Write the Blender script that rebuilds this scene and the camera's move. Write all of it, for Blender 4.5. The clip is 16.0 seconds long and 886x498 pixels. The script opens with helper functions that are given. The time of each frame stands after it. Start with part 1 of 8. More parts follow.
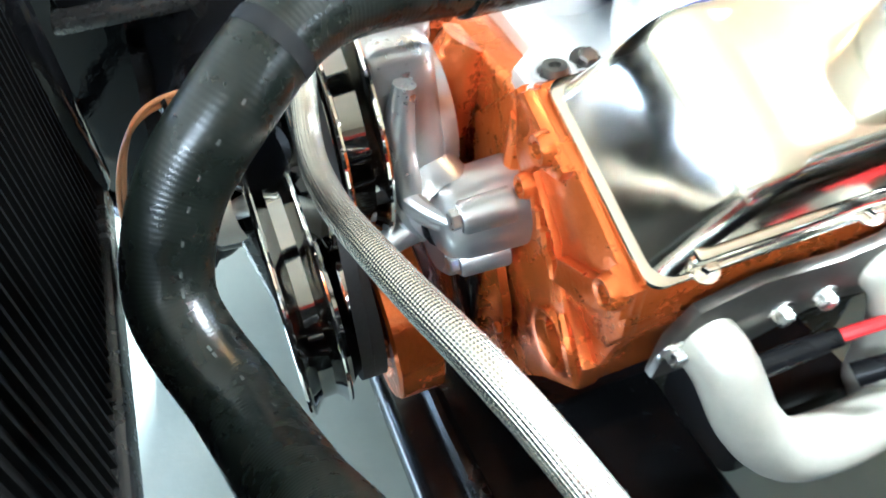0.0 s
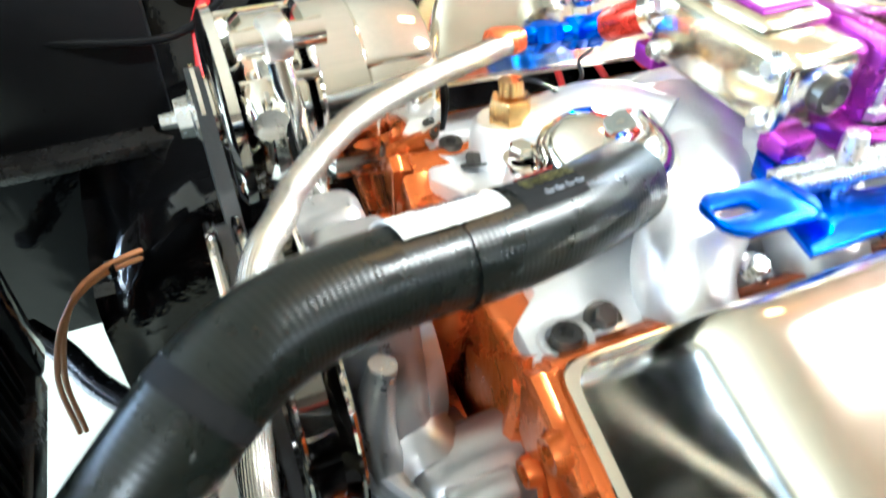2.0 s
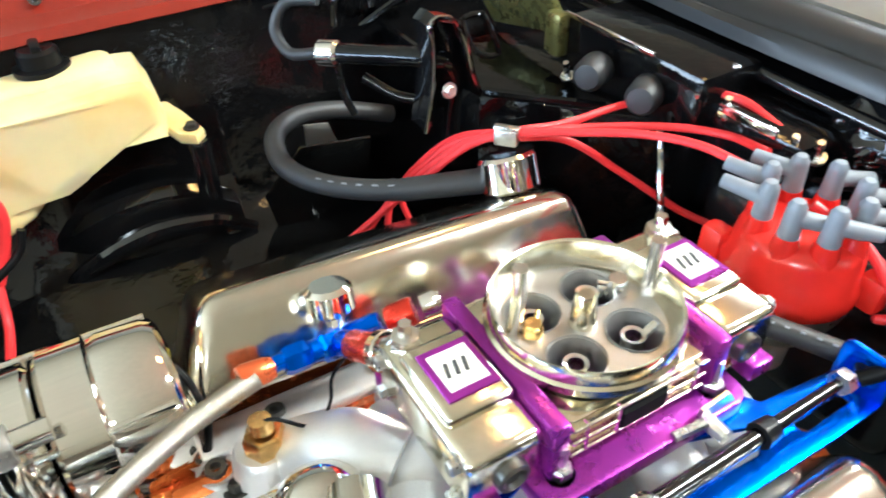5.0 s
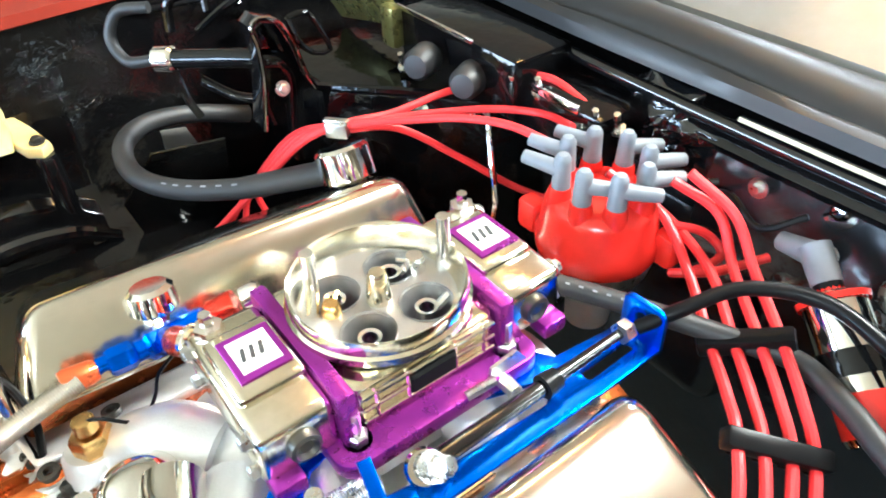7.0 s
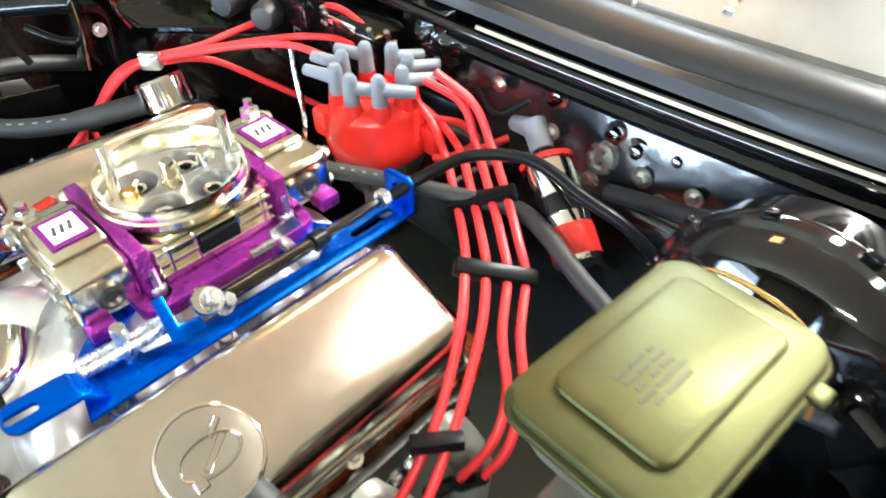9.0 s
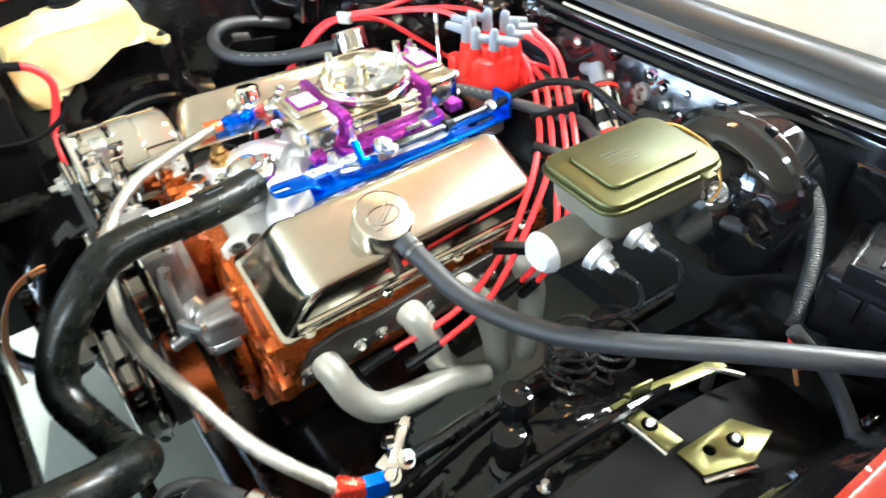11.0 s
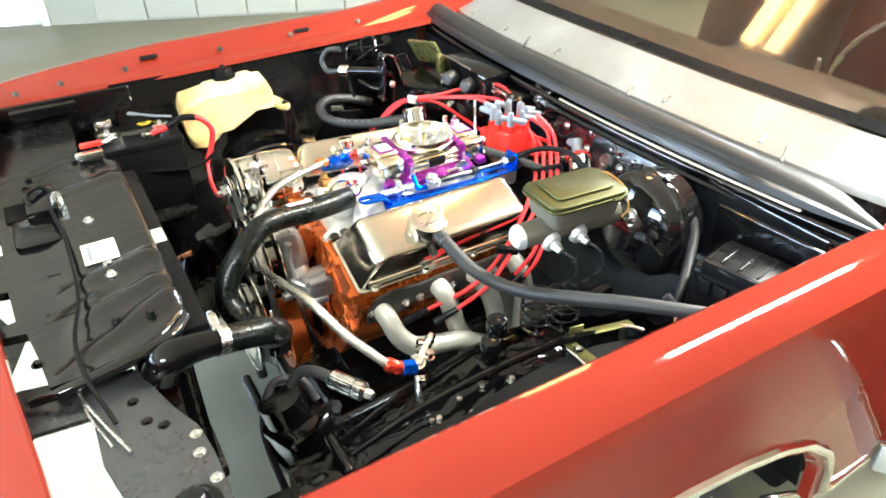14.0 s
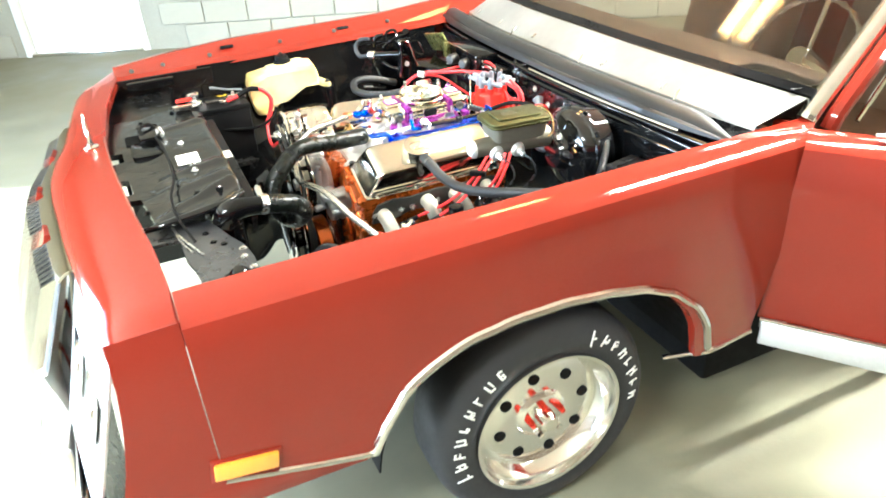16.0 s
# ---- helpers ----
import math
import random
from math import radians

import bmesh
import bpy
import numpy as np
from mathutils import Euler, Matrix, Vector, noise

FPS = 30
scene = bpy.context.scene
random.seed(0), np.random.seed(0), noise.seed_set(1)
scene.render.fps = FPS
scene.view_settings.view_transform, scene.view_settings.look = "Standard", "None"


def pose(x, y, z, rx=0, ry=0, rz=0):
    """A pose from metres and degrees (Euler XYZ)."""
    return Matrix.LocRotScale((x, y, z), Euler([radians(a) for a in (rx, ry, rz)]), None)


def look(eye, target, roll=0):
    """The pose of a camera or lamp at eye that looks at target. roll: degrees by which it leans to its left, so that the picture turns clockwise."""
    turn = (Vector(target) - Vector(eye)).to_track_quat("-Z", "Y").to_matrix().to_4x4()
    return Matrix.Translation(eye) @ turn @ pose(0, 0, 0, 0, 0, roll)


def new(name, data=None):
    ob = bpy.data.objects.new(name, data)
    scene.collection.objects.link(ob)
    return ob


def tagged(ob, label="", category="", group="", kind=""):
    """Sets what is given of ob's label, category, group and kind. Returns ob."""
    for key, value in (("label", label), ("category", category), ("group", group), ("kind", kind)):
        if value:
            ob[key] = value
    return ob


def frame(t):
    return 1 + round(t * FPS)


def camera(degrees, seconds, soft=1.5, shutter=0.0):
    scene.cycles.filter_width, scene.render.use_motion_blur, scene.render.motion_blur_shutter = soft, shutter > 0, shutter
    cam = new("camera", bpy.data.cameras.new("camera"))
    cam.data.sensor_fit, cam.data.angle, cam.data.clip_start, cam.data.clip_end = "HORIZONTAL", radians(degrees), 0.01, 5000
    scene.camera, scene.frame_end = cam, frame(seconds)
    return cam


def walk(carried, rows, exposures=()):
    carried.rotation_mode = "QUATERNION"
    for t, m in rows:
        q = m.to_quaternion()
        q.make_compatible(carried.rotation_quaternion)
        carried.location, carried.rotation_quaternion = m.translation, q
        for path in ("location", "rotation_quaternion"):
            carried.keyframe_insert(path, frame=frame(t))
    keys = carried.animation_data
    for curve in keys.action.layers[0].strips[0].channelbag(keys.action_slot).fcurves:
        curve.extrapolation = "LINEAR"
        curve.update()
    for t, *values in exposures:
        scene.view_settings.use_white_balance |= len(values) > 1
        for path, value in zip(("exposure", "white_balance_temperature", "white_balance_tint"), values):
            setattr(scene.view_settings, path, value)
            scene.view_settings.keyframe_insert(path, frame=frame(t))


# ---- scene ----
cam = camera(63.8, 16.0, soft=1.7, shutter=0.5)
PATH = [
    (0, (0.362, -0.38, 1.055), (0.837, 0.94, -0.37), -2.7),
    (0.5, (0.376, -0.328, 1.01), (0.791, 1.004, -0.423), -2.1),
    (1, (0.372, -0.294, 1.007), (0.866, 1.009, -0.428), -0.3),
    (1.5, (0.394, -0.275, 1.037), (0.918, 1.102, -0.316), -1.1),
    (2, (0.418, -0.23, 1.09), (0.99, 1.169, -0.219), -0.7),
    (2.5, (0.432, -0.181, 1.141), (0.975, 1.208, -0.192), -1.2),
    (3, (0.434, -0.13, 1.185), (0.938, 1.288, -0.132), -1.8),
    (3.5, (0.45, -0.109, 1.211), (1.013, 1.314, -0.077), -0.9),
    (4, (0.495, -0.133, 1.262), (1.107, 1.308, 0.016), -0.7),
    (4.5, (0.558, -0.167, 1.278), (1.281, 1.22, 0.032), -0.4),
    (5, (0.596, -0.185, 1.281), (1.364, 1.172, 0.029), -1.4),
    (5.2, (0.608, -0.196, 1.283), (1.417, 1.147, 0.041), -0.6),
    (7.5, (0.675, -0.297, 1.297), (1.592, 0.93, 0.012), -2.6),
    (8, (0.673, -0.338, 1.291), (1.629, 0.857, 0.003), -2.4),
    (8.5, (0.688, -0.412, 1.302), (1.664, 0.733, -0.015), -3.4),
    (9, (0.664, -0.482, 1.32), (1.694, 0.576, -0.028), -1.8),
    (9.5, (0.607, -0.58, 1.339), (1.655, 0.461, -0.01), -2.4),
    (10, (0.503, -0.672, 1.362), (1.528, 0.381, 0.006), -2.5),
    (10.2, (0.471, -0.706, 1.381), (1.472, 0.39, 0.04), -3.0),
    (12.3, (0.323, -0.994, 1.541), (0.97, 0.416, 0.279), -2.5),
    (12.5, (0.307, -1.032, 1.566), (0.999, 0.393, 0.344), -2.1),
    (13, (0.237, -1.1, 1.604), (0.954, 0.303, 0.372), -2.2),
    (13.5, (0.177, -1.192, 1.645), (0.925, 0.231, 0.457), -2.2),
    (14, (0.127, -1.287, 1.65), (0.953, 0.153, 0.535), -1.0),
    (14.5, (0.117, -1.403, 1.67), (0.951, 0.055, 0.585), -0.8),
    (15, (0.111, -1.596, 1.675), (0.917, -0.094, 0.629), -0.5),
    (15.5, (0.078, -1.774, 1.661), (0.799, -0.229, 0.617), -1.5),
    (16, (0.029, -1.954, 1.667), (0.707, -0.377, 0.641), -3.6),
]
walk(cam, [(t, look(eye, target, roll)) for t, eye, target, roll in PATH], exposures=[(0, 3.95, 4500, 4), (1, 3.8, 4520, 4), (2, 3.05, 4700, 4), (3, 2.62, 4700, 4), (4.5, 2.22, 4850, 4), (7.5, 2.75, 4900, 4), (9, 2.62, 5000, 4), (10, 2.75, 4900, 4), (12.5, 3.15, 4850, 4), (14, 3.08, 5100, 4), (16, 3.42, 5150, 4)])

# ---- daylight outside the open garage door, sun low through it, warm tubes inside ----
ROOM = -23.0                                   # the car stands askew in the garage
RU = Vector((math.cos(radians(ROOM)), math.sin(radians(ROOM)), 0))
RV = Vector((-math.sin(radians(ROOM)), math.cos(radians(ROOM)), 0))


def room(u, v, z=0.0):
    return RU * u + RV * v + Vector((0, 0, z))


SUN_UP = 31.0
world = bpy.data.worlds.new("sky")
scene.world = world
world.use_nodes = True
wn = world.node_tree
sky = wn.nodes.new("ShaderNodeTexSky")
sky.sky_type, sky.sun_disc = "NISHITA", False
sky.sun_elevation, sky.sun_rotation = radians(SUN_UP), radians(-90 - ROOM)
wn.nodes["Background"].inputs["Strength"].default_value = 0.12
wn.links.new(sky.outputs["Color"], wn.nodes["Background"].inputs["Color"])
sun = new("sun", bpy.data.lights.new("sun", "SUN"))
sun.data.energy, sun.data.angle, sun.data.color = 3.2, radians(0.6), (1.0, 0.95, 0.86)
sun_from = -RU * math.cos(radians(SUN_UP)) + Vector((0, 0, math.sin(radians(SUN_UP))))
sun.matrix_world = look(sun_from * 20, (0, 0, 0))


def area_lamp(name, at, to, sx, sy, watts, color):
    lamp = new(name, bpy.data.lights.new(name, "AREA"))
    lamp.data.shape, lamp.data.size, lamp.data.size_y, lamp.data.energy, lamp.data.color = "RECTANGLE", sx, sy, watts, color
    lamp.matrix_world = look(at, to)
    return lamp


# sky light in the door's opening
area_lamp("door_daylight", room(-3.72, -0.9, 1.0), room(0, -0.9, 0.9), 5.4, 1.8, 88, (0.84, 0.93, 1.0))
TUBES = [(-0.6, -2.4), (3.4, 2.6), (5.3, -2.2)]
for tu, tv in TUBES:
    area_lamp("tube_light", room(tu, tv, 2.66), room(tu, tv + 0.001, 0), 1.2, 0.30, 14 if tu > 5 else 16 if tu < 0 else 30, (1.0, 0.94, 0.82))
LAMP = (1.76, 0.62)                              # the pair of short tubes over the windshield
area_lamp("work_light", (2.7, -0.45, 2.672), (2.7, -0.449, 0), 1.2, 0.14, 42, (1.0, 0.86, 0.64))


# ---- materials ----
def material(name, color, rough=0.5, metal=0.0, coat=0.0, vary=0.12, scale=30.0, bump=0.0, bump_scale=200.0, rough_vary=0.1, spec=0.5, coat_rough=0.05, transmission=0.0, emit=None, sss=0.0, tint=None, tint_scale=4.0, tint_amount=0.0):
    """A surface with grain and broad stains in its colour, its gloss and its relief."""
    m = bpy.data.materials.new(name)
    m.use_nodes = True
    t = m.node_tree
    b = t.nodes["Principled BSDF"]
    b.inputs["Metallic"].default_value = metal
    b.inputs["Coat Weight"].default_value = coat
    b.inputs["Coat Roughness"].default_value = coat_rough
    b.inputs["Specular IOR Level"].default_value = spec
    b.inputs["Transmission Weight"].default_value = transmission
    if sss:
        b.inputs["Subsurface Weight"].default_value = sss
        b.inputs["Subsurface Radius"].default_value = (0.03, 0.02, 0.008)
        b.inputs["Subsurface Scale"].default_value = 0.4
    if emit:
        b.inputs["Emission Color"].default_value = (*emit[:3], 1)
        b.inputs["Emission Strength"].default_value = emit[3]
    co = t.nodes.new("ShaderNodeTexCoord")
    fine = t.nodes.new("ShaderNodeTexNoise")
    fine.inputs["Scale"].default_value, fine.inputs["Detail"].default_value, fine.inputs["Roughness"].default_value = scale, 6, 0.65
    broad = t.nodes.new("ShaderNodeTexNoise")
    broad.inputs["Scale"].default_value, broad.inputs["Detail"].default_value = tint_scale, 4
    t.links.new(co.outputs["Object"], fine.inputs["Vector"])
    t.links.new(co.outputs["Object"], broad.inputs["Vector"])
    add = t.nodes.new("ShaderNodeMath")
    add.operation = "ADD"
    t.links.new(fine.outputs["Fac"], add.inputs[0])
    t.links.new(broad.outputs["Fac"], add.inputs[1])
    ramp = t.nodes.new("ShaderNodeMapRange")
    ramp.inputs["From Min"].default_value, ramp.inputs["From Max"].default_value = 0.7, 1.3
    ramp.inputs["To Min"].default_value, ramp.inputs["To Max"].default_value = 1 - vary, 1 + vary
    t.links.new(add.outputs[0], ramp.inputs["Value"])
    tinted = t.nodes.new("ShaderNodeMix")
    tinted.data_type = "RGBA"
    tinted.inputs["A"].default_value = (*color, 1)
    tinted.inputs["B"].default_value = (*(tint or color), 1)
    stain = t.nodes.new("ShaderNodeMapRange")
    stain.inputs["From Min"].default_value, stain.inputs["From Max"].default_value = 0.45, 0.7
    stain.inputs["To Min"].default_value, stain.inputs["To Max"].default_value = 0.0, tint_amount
    t.links.new(broad.outputs["Fac"], stain.inputs["Value"])
    t.links.new(stain.outputs["Result"], tinted.inputs["Factor"])
    mul = t.nodes.new("ShaderNodeVectorMath")
    mul.operation = "SCALE"
    t.links.new(tinted.outputs["Result"], mul.inputs[0])
    t.links.new(ramp.outputs["Result"], mul.inputs["Scale"])
    t.links.new(mul.outputs["Vector"], b.inputs["Base Color"])
    rr = t.nodes.new("ShaderNodeMapRange")
    rr.inputs["From Min"].default_value, rr.inputs["From Max"].default_value = 0.7, 1.3
    rr.inputs["To Min"].default_value, rr.inputs["To Max"].default_value = max(0.02, rough * (1 - rough_vary * 2)), min(1, rough * (1 + rough_vary * 2))
    t.links.new(add.outputs[0], rr.inputs["Value"])
    t.links.new(rr.outputs["Result"], b.inputs["Roughness"])
    if bump:
        n = t.nodes.new("ShaderNodeTexNoise")
        n.inputs["Scale"].default_value, n.inputs["Detail"].default_value = bump_scale, 5
        t.links.new(co.outputs["Object"], n.inputs["Vector"])
        k = t.nodes.new("ShaderNodeBump")
        k.inputs["Strength"].default_value, k.inputs["Distance"].default_value = bump, 0.002
        t.links.new(n.outputs["Fac"], k.inputs["Height"])
        t.links.new(k.outputs["Normal"], b.inputs["Normal"])
    return m


def ribbed(m, per_metre, depth, direction="v", strength=0.6):
    """Adds fine ridges along or round a hose, by its own lengthwise coordinates."""
    t = m.node_tree
    b = t.nodes["Principled BSDF"]
    uv = t.nodes.new("ShaderNodeUVMap")
    w = t.nodes.new("ShaderNodeTexWave")
    w.wave_type, w.bands_direction = "BANDS", "Y" if direction == "v" else "X"
    w.inputs["Scale"].default_value = per_metre / 3.183
    w.inputs["Distortion"].default_value = 0.6
    t.links.new(uv.outputs["UV"], w.inputs["Vector"])
    k = t.nodes.new("ShaderNodeBump")
    k.inputs["Strength"].default_value, k.inputs["Distance"].default_value = strength, depth
    t.links.new(w.outputs["Fac"], k.inputs["Height"])
    t.links.new(k.outputs["Normal"], b.inputs["Normal"])
    return m


def braided(name):
    """Woven steel wire: two crossing slants of strands."""
    m = bpy.data.materials.new(name)
    m.use_nodes = True
    t = m.node_tree
    b = t.nodes["Principled BSDF"]
    b.inputs["Metallic"].default_value, b.inputs["Roughness"].default_value = 0.95, 0.25
    uv = t.nodes.new("ShaderNodeUVMap")
    sep = t.nodes.new("ShaderNodeSeparateXYZ")
    t.links.new(uv.outputs["UV"], sep.inputs[0])

    def node(op, a, c):
        n = t.nodes.new("ShaderNodeMath")
        n.operation = op
        for i, v in enumerate((a, c)):
            if isinstance(v, (int, float)):
                n.inputs[i].default_value = v
            elif v is not None:
                t.links.new(v, n.inputs[i])
        return n.outputs[0]
    u, v = node("MULTIPLY", sep.outputs[0], 16 * 6.2832), node("MULTIPLY", sep.outputs[1], 240 * 6.2832)
    s = node("MULTIPLY", node("SINE", node("ADD", u, v), None), node("SINE", node("SUBTRACT", u, v), None))
    h = node("ADD", node("MULTIPLY", s, 0.5), 0.5)
    mix = t.nodes.new("ShaderNodeMix")
    mix.data_type = "RGBA"
    mix.inputs["A"].default_value, mix.inputs["B"].default_value = (0.15, 0.138, 0.112, 1), (0.62, 0.585, 0.51, 1)
    t.links.new(h, mix.inputs["Factor"])
    t.links.new(mix.outputs["Result"], b.inputs["Base Color"])
    k = t.nodes.new("ShaderNodeBump")
    k.inputs["Strength"].default_value, k.inputs["Distance"].default_value = 0.7, 0.0006
    t.links.new(h, k.inputs["Height"])
    t.links.new(k.outputs["Normal"], b.inputs["Normal"])
    return m


def by_piece(m, spread):
    """Makes the pieces that carry this material differ a little in tone."""
    t = m.node_tree
    b = t.nodes["Principled BSDF"]
    link = b.inputs["Base Color"].links[0]
    info = t.nodes.new("ShaderNodeObjectInfo")
    r = t.nodes.new("ShaderNodeMapRange")
    r.inputs["To Min"].default_value, r.inputs["To Max"].default_value = 1 - spread, 1 + spread
    t.links.new(info.outputs["Random"], r.inputs["Value"])
    s = t.nodes.new("ShaderNodeVectorMath")
    s.operation = "SCALE"
    t.links.new(link.from_socket, s.inputs[0])
    t.links.new(r.outputs["Result"], s.inputs["Scale"])
    t.links.new(s.outputs["Vector"], b.inputs["Base Color"])
    return m


CHROME = material("chrome", (0.80, 0.775, 0.71), 0.06, 1.0, vary=0.03, scale=60, rough_vary=0.25)
POLISHED = material("polished_aluminium", (0.84, 0.83, 0.80), 0.13, 1.0, vary=0.04, scale=90, bump=0.02, bump_scale=60)
BRUSHED = material("brushed_cap", (0.50, 0.475, 0.42), 0.22, 1.0, vary=0.06, scale=50)
COVERMETAL = material("polished_cover", (0.64, 0.605, 0.51), 0.14, 1.0, vary=0.05, scale=70, bump=0.03, bump_scale=25)
DARKCHROME = material("dark_chrome", (0.26, 0.255, 0.24), 0.07, 1.0, vary=0.05, scale=60)
CASTALU = material("cast_aluminium", (0.74, 0.74, 0.73), 0.42, 0.75, vary=0.08, scale=80, bump=0.25, bump_scale=500)
SATINALU = material("satin_intake", (0.80, 0.80, 0.80), 0.38, 0.7, vary=0.06, scale=50, bump=0.18, bump_scale=420)
PUMPGREY = material("machined_pump_alloy", (0.44, 0.44, 0.44), 0.32, 0.85, vary=0.08, scale=70, bump=0.10, bump_scale=380)
GOLDALU = material("dichromate_alloy", (0.82, 0.77, 0.60), 0.16, 1.0, vary=0.14, scale=60, bump=0.10, bump_scale=150, tint=(0.80, 0.78, 0.72), tint_scale=9, tint_amount=0.7)
STEEL = material("zinc_steel", (0.62, 0.62, 0.60), 0.28, 1.0, vary=0.12, scale=120)
DARKSTEEL = material("dark_steel", (0.10, 0.095, 0.085), 0.35, 0.8, vary=0.2, scale=90)
BRASS = material("brass", (0.78, 0.52, 0.20), 0.25, 1.0, vary=0.10, scale=80)
BLUE = material("blue_anodised", (0.010, 0.105, 0.70), 0.24, 0.85, vary=0.08, scale=60)
REDANO = material("red_anodised", (0.62, 0.045, 0.02), 0.26, 0.8, vary=0.08, scale=60)
ORANGEANO = material("orange_red_anodised", (0.80, 0.17, 0.05), 0.28, 0.8, vary=0.08, scale=60)
PURPLE = material("purple_anodised", (0.30, 0.032, 0.33), 0.28, 0.75, vary=0.08, scale=60)
ORANGE = material("copper_orange_engine_paint", (0.58, 0.135, 0.016), 0.27, 0.7, coat=0.25, vary=0.14, scale=40, bump=0.28, bump_scale=210, tint=(0.46, 0.095, 0.011), tint_scale=8, tint_amount=0.35, coat_rough=0.10)
BLACK = material("black_gloss_paint", (0.0030, 0.0030, 0.0034), 0.05, 0.0, coat=0.0, spec=0.36, vary=0.2, scale=40, bump=0.7, bump_scale=34, coat_rough=0.08, tint=(0.006, 0.006, 0.0055), tint_amount=0.6)
SUPBLACK = material("pressed_panel_black", (0.006, 0.006, 0.0066), 0.08, 0.0, coat=0.25, spec=0.45, vary=0.2, scale=40, bump=0.8, bump_scale=40, coat_rough=0.16, tint=(0.012, 0.012, 0.011), tint_amount=0.5)
BLACKFLAT = material("satin_black_paint", (0.007, 0.007, 0.0075), 0.26, 0.0, coat=0.0, spec=0.45, vary=0.25, scale=50, bump=0.15, bump_scale=70, coat_rough=0.2, tint=(0.015, 0.014, 0.012), tint_amount=0.7)
MATTBLACK = material("matt_black", (0.004, 0.004, 0.004), 0.75, vary=0.2, spec=0.15)
PLASTIC = material("black_plastic", (0.006, 0.006, 0.0065), 0.30, spec=0.13, vary=0.15, scale=60)
RUBBER = ribbed(material("black_rubber_hose", (0.0035, 0.0046, 0.0036), 0.30, spec=0.26, vary=0.15, scale=60, rough_vary=0.2, tint=(0.006, 0.007, 0.004), tint_amount=0.6), 330, 0.0006, strength=0.09)
SOFTRUBBER = material("grey_black_rubber", (0.022, 0.022, 0.023), 0.5, vary=0.15, scale=80, bump=0.15, bump_scale=300)
SEALRUBBER = ribbed(material("weatherstrip_rubber", (0.013, 0.013, 0.0135), 0.42, vary=0.2, scale=60, bump=0.15, bump_scale=90), 260, 0.0008, strength=0.4)
BELT = material("belt_rubber", (0.02, 0.02, 0.02), 0.6, vary=0.2, scale=150, bump=0.2, bump_scale=300)
LOOMMAT = ribbed(material("split_loom", (0.026, 0.026, 0.027), 0.38, vary=0.1), 330, 0.0016, strength=1.0)
BRAID = braided("steel_braid")
WIRERED = material("red_silicone_wire", (0.72, 0.028, 0.03), 0.42, vary=0.08, scale=120, sss=0.0)
REDPLASTIC = material("red_plastic", (0.70, 0.022, 0.012), 0.22, vary=0.06, scale=60, coat=0.3)
BOOT = material("grey_boot", (0.19, 0.205, 0.235), 0.5, vary=0.08, scale=120)
HOSEPRINT = material("worn_hose_print", (0.022, 0.024, 0.020), 0.6, vary=0.3, scale=300)
COPPERWIRE = material("tan_copper_wire", (0.42, 0.19, 0.07), 0.4, vary=0.1)
YELLOW = material("yellow_plastic", (0.72, 0.52, 0.02), 0.4, vary=0.1)
CREAM = material("cream_plastic", (0.80, 0.67, 0.36), 0.38, vary=0.06, scale=20, sss=0.35, bump=0.08, bump_scale=40, tint=(0.78, 0.50, 0.10), tint_scale=6, tint_amount=0.9)
CERAMIC = material("ceramic_header_coating", (0.46, 0.45, 0.39), 0.40, 0.5, vary=0.14, scale=40, bump=0.1, bump_scale=300, tint=(0.36, 0.34, 0.27), tint_scale=9, tint_amount=0.5)
REDPAINT = material("red_body_paint", (0.200, 0.0195, 0.0098), 0.42, 0.0, spec=0.0, coat=0.9, vary=0.05, scale=6, rough_vary=0.05, coat_rough=0.045, tint=(0.165, 0.0160, 0.0078), tint_scale=2, tint_amount=0.6)
GREYMETAL = material("grey_cowl_metal", (0.27, 0.265, 0.25), 0.36, 0.5, vary=0.10, scale=25, bump=0.05, bump_scale=120, tint=(0.36, 0.355, 0.34), tint_scale=5, tint_amount=0.6)
LID = material("olive_dichromate_lid", (0.072, 0.070, 0.024), 0.42, 0.75, spec=0.3, vary=0.14, scale=60, bump=0.10, bump_scale=150, tint=(0.045, 0.044, 0.015), tint_amount=0.5)
OLIVE = material("olive_zinc_sheet", (0.16, 0.150, 0.048), 0.30, 0.6, spec=0.4, vary=0.15, scale=60, bump=0.10, bump_scale=150, tint=(0.09, 0.085, 0.028), tint_amount=0.5)
EMBOSS = material("darker_lid_embossing", (0.040, 0.037, 0.016), 0.55, vary=0.3, scale=300)
IRON = material("cast_iron", (0.17, 0.16, 0.125), 0.48, 0.7, vary=0.15, scale=70, bump=0.3, bump_scale=350)
TYRE = material("tyre_rubber", (0.022, 0.022, 0.024), 0.62, vary=0.2, scale=60, bump=0.15, bump_scale=200)
WHITEBAR = material("white_lettering_paint", (0.75, 0.75, 0.72), 0.6, vary=0.1, scale=120)
LABEL = material("paper_label", (0.78, 0.77, 0.72), 0.55, vary=0.06, scale=80)
INK = material("label_ink", (0.05, 0.05, 0.05), 0.5)
# black raised to a mottled blue-grey for the sky mirrored in the plate
WINGBLACK = material("sky_sheen_panel_black", (0.030, 0.031, 0.034), 0.30, 0.0, spec=0.9, vary=0.3, scale=60, bump=0.35, bump_scale=120, tint=(0.012, 0.012, 0.013), tint_scale=14, tint_amount=0.6)
LABELRED = material("label_red", (0.65, 0.05, 0.04), 0.5)
AMBER = material("amber_lens", (0.95, 0.36, 0.03), 0.12, vary=0.05, coat=1.0, sss=0.5)
TAN = material("tan_interior_vinyl", (0.13, 0.08, 0.045), 0.55, vary=0.12, scale=60, bump=0.1, bump_scale=300)
BROWN = material("dark_brown_dash", (0.055, 0.034, 0.022), 0.5, vary=0.12, scale=60)
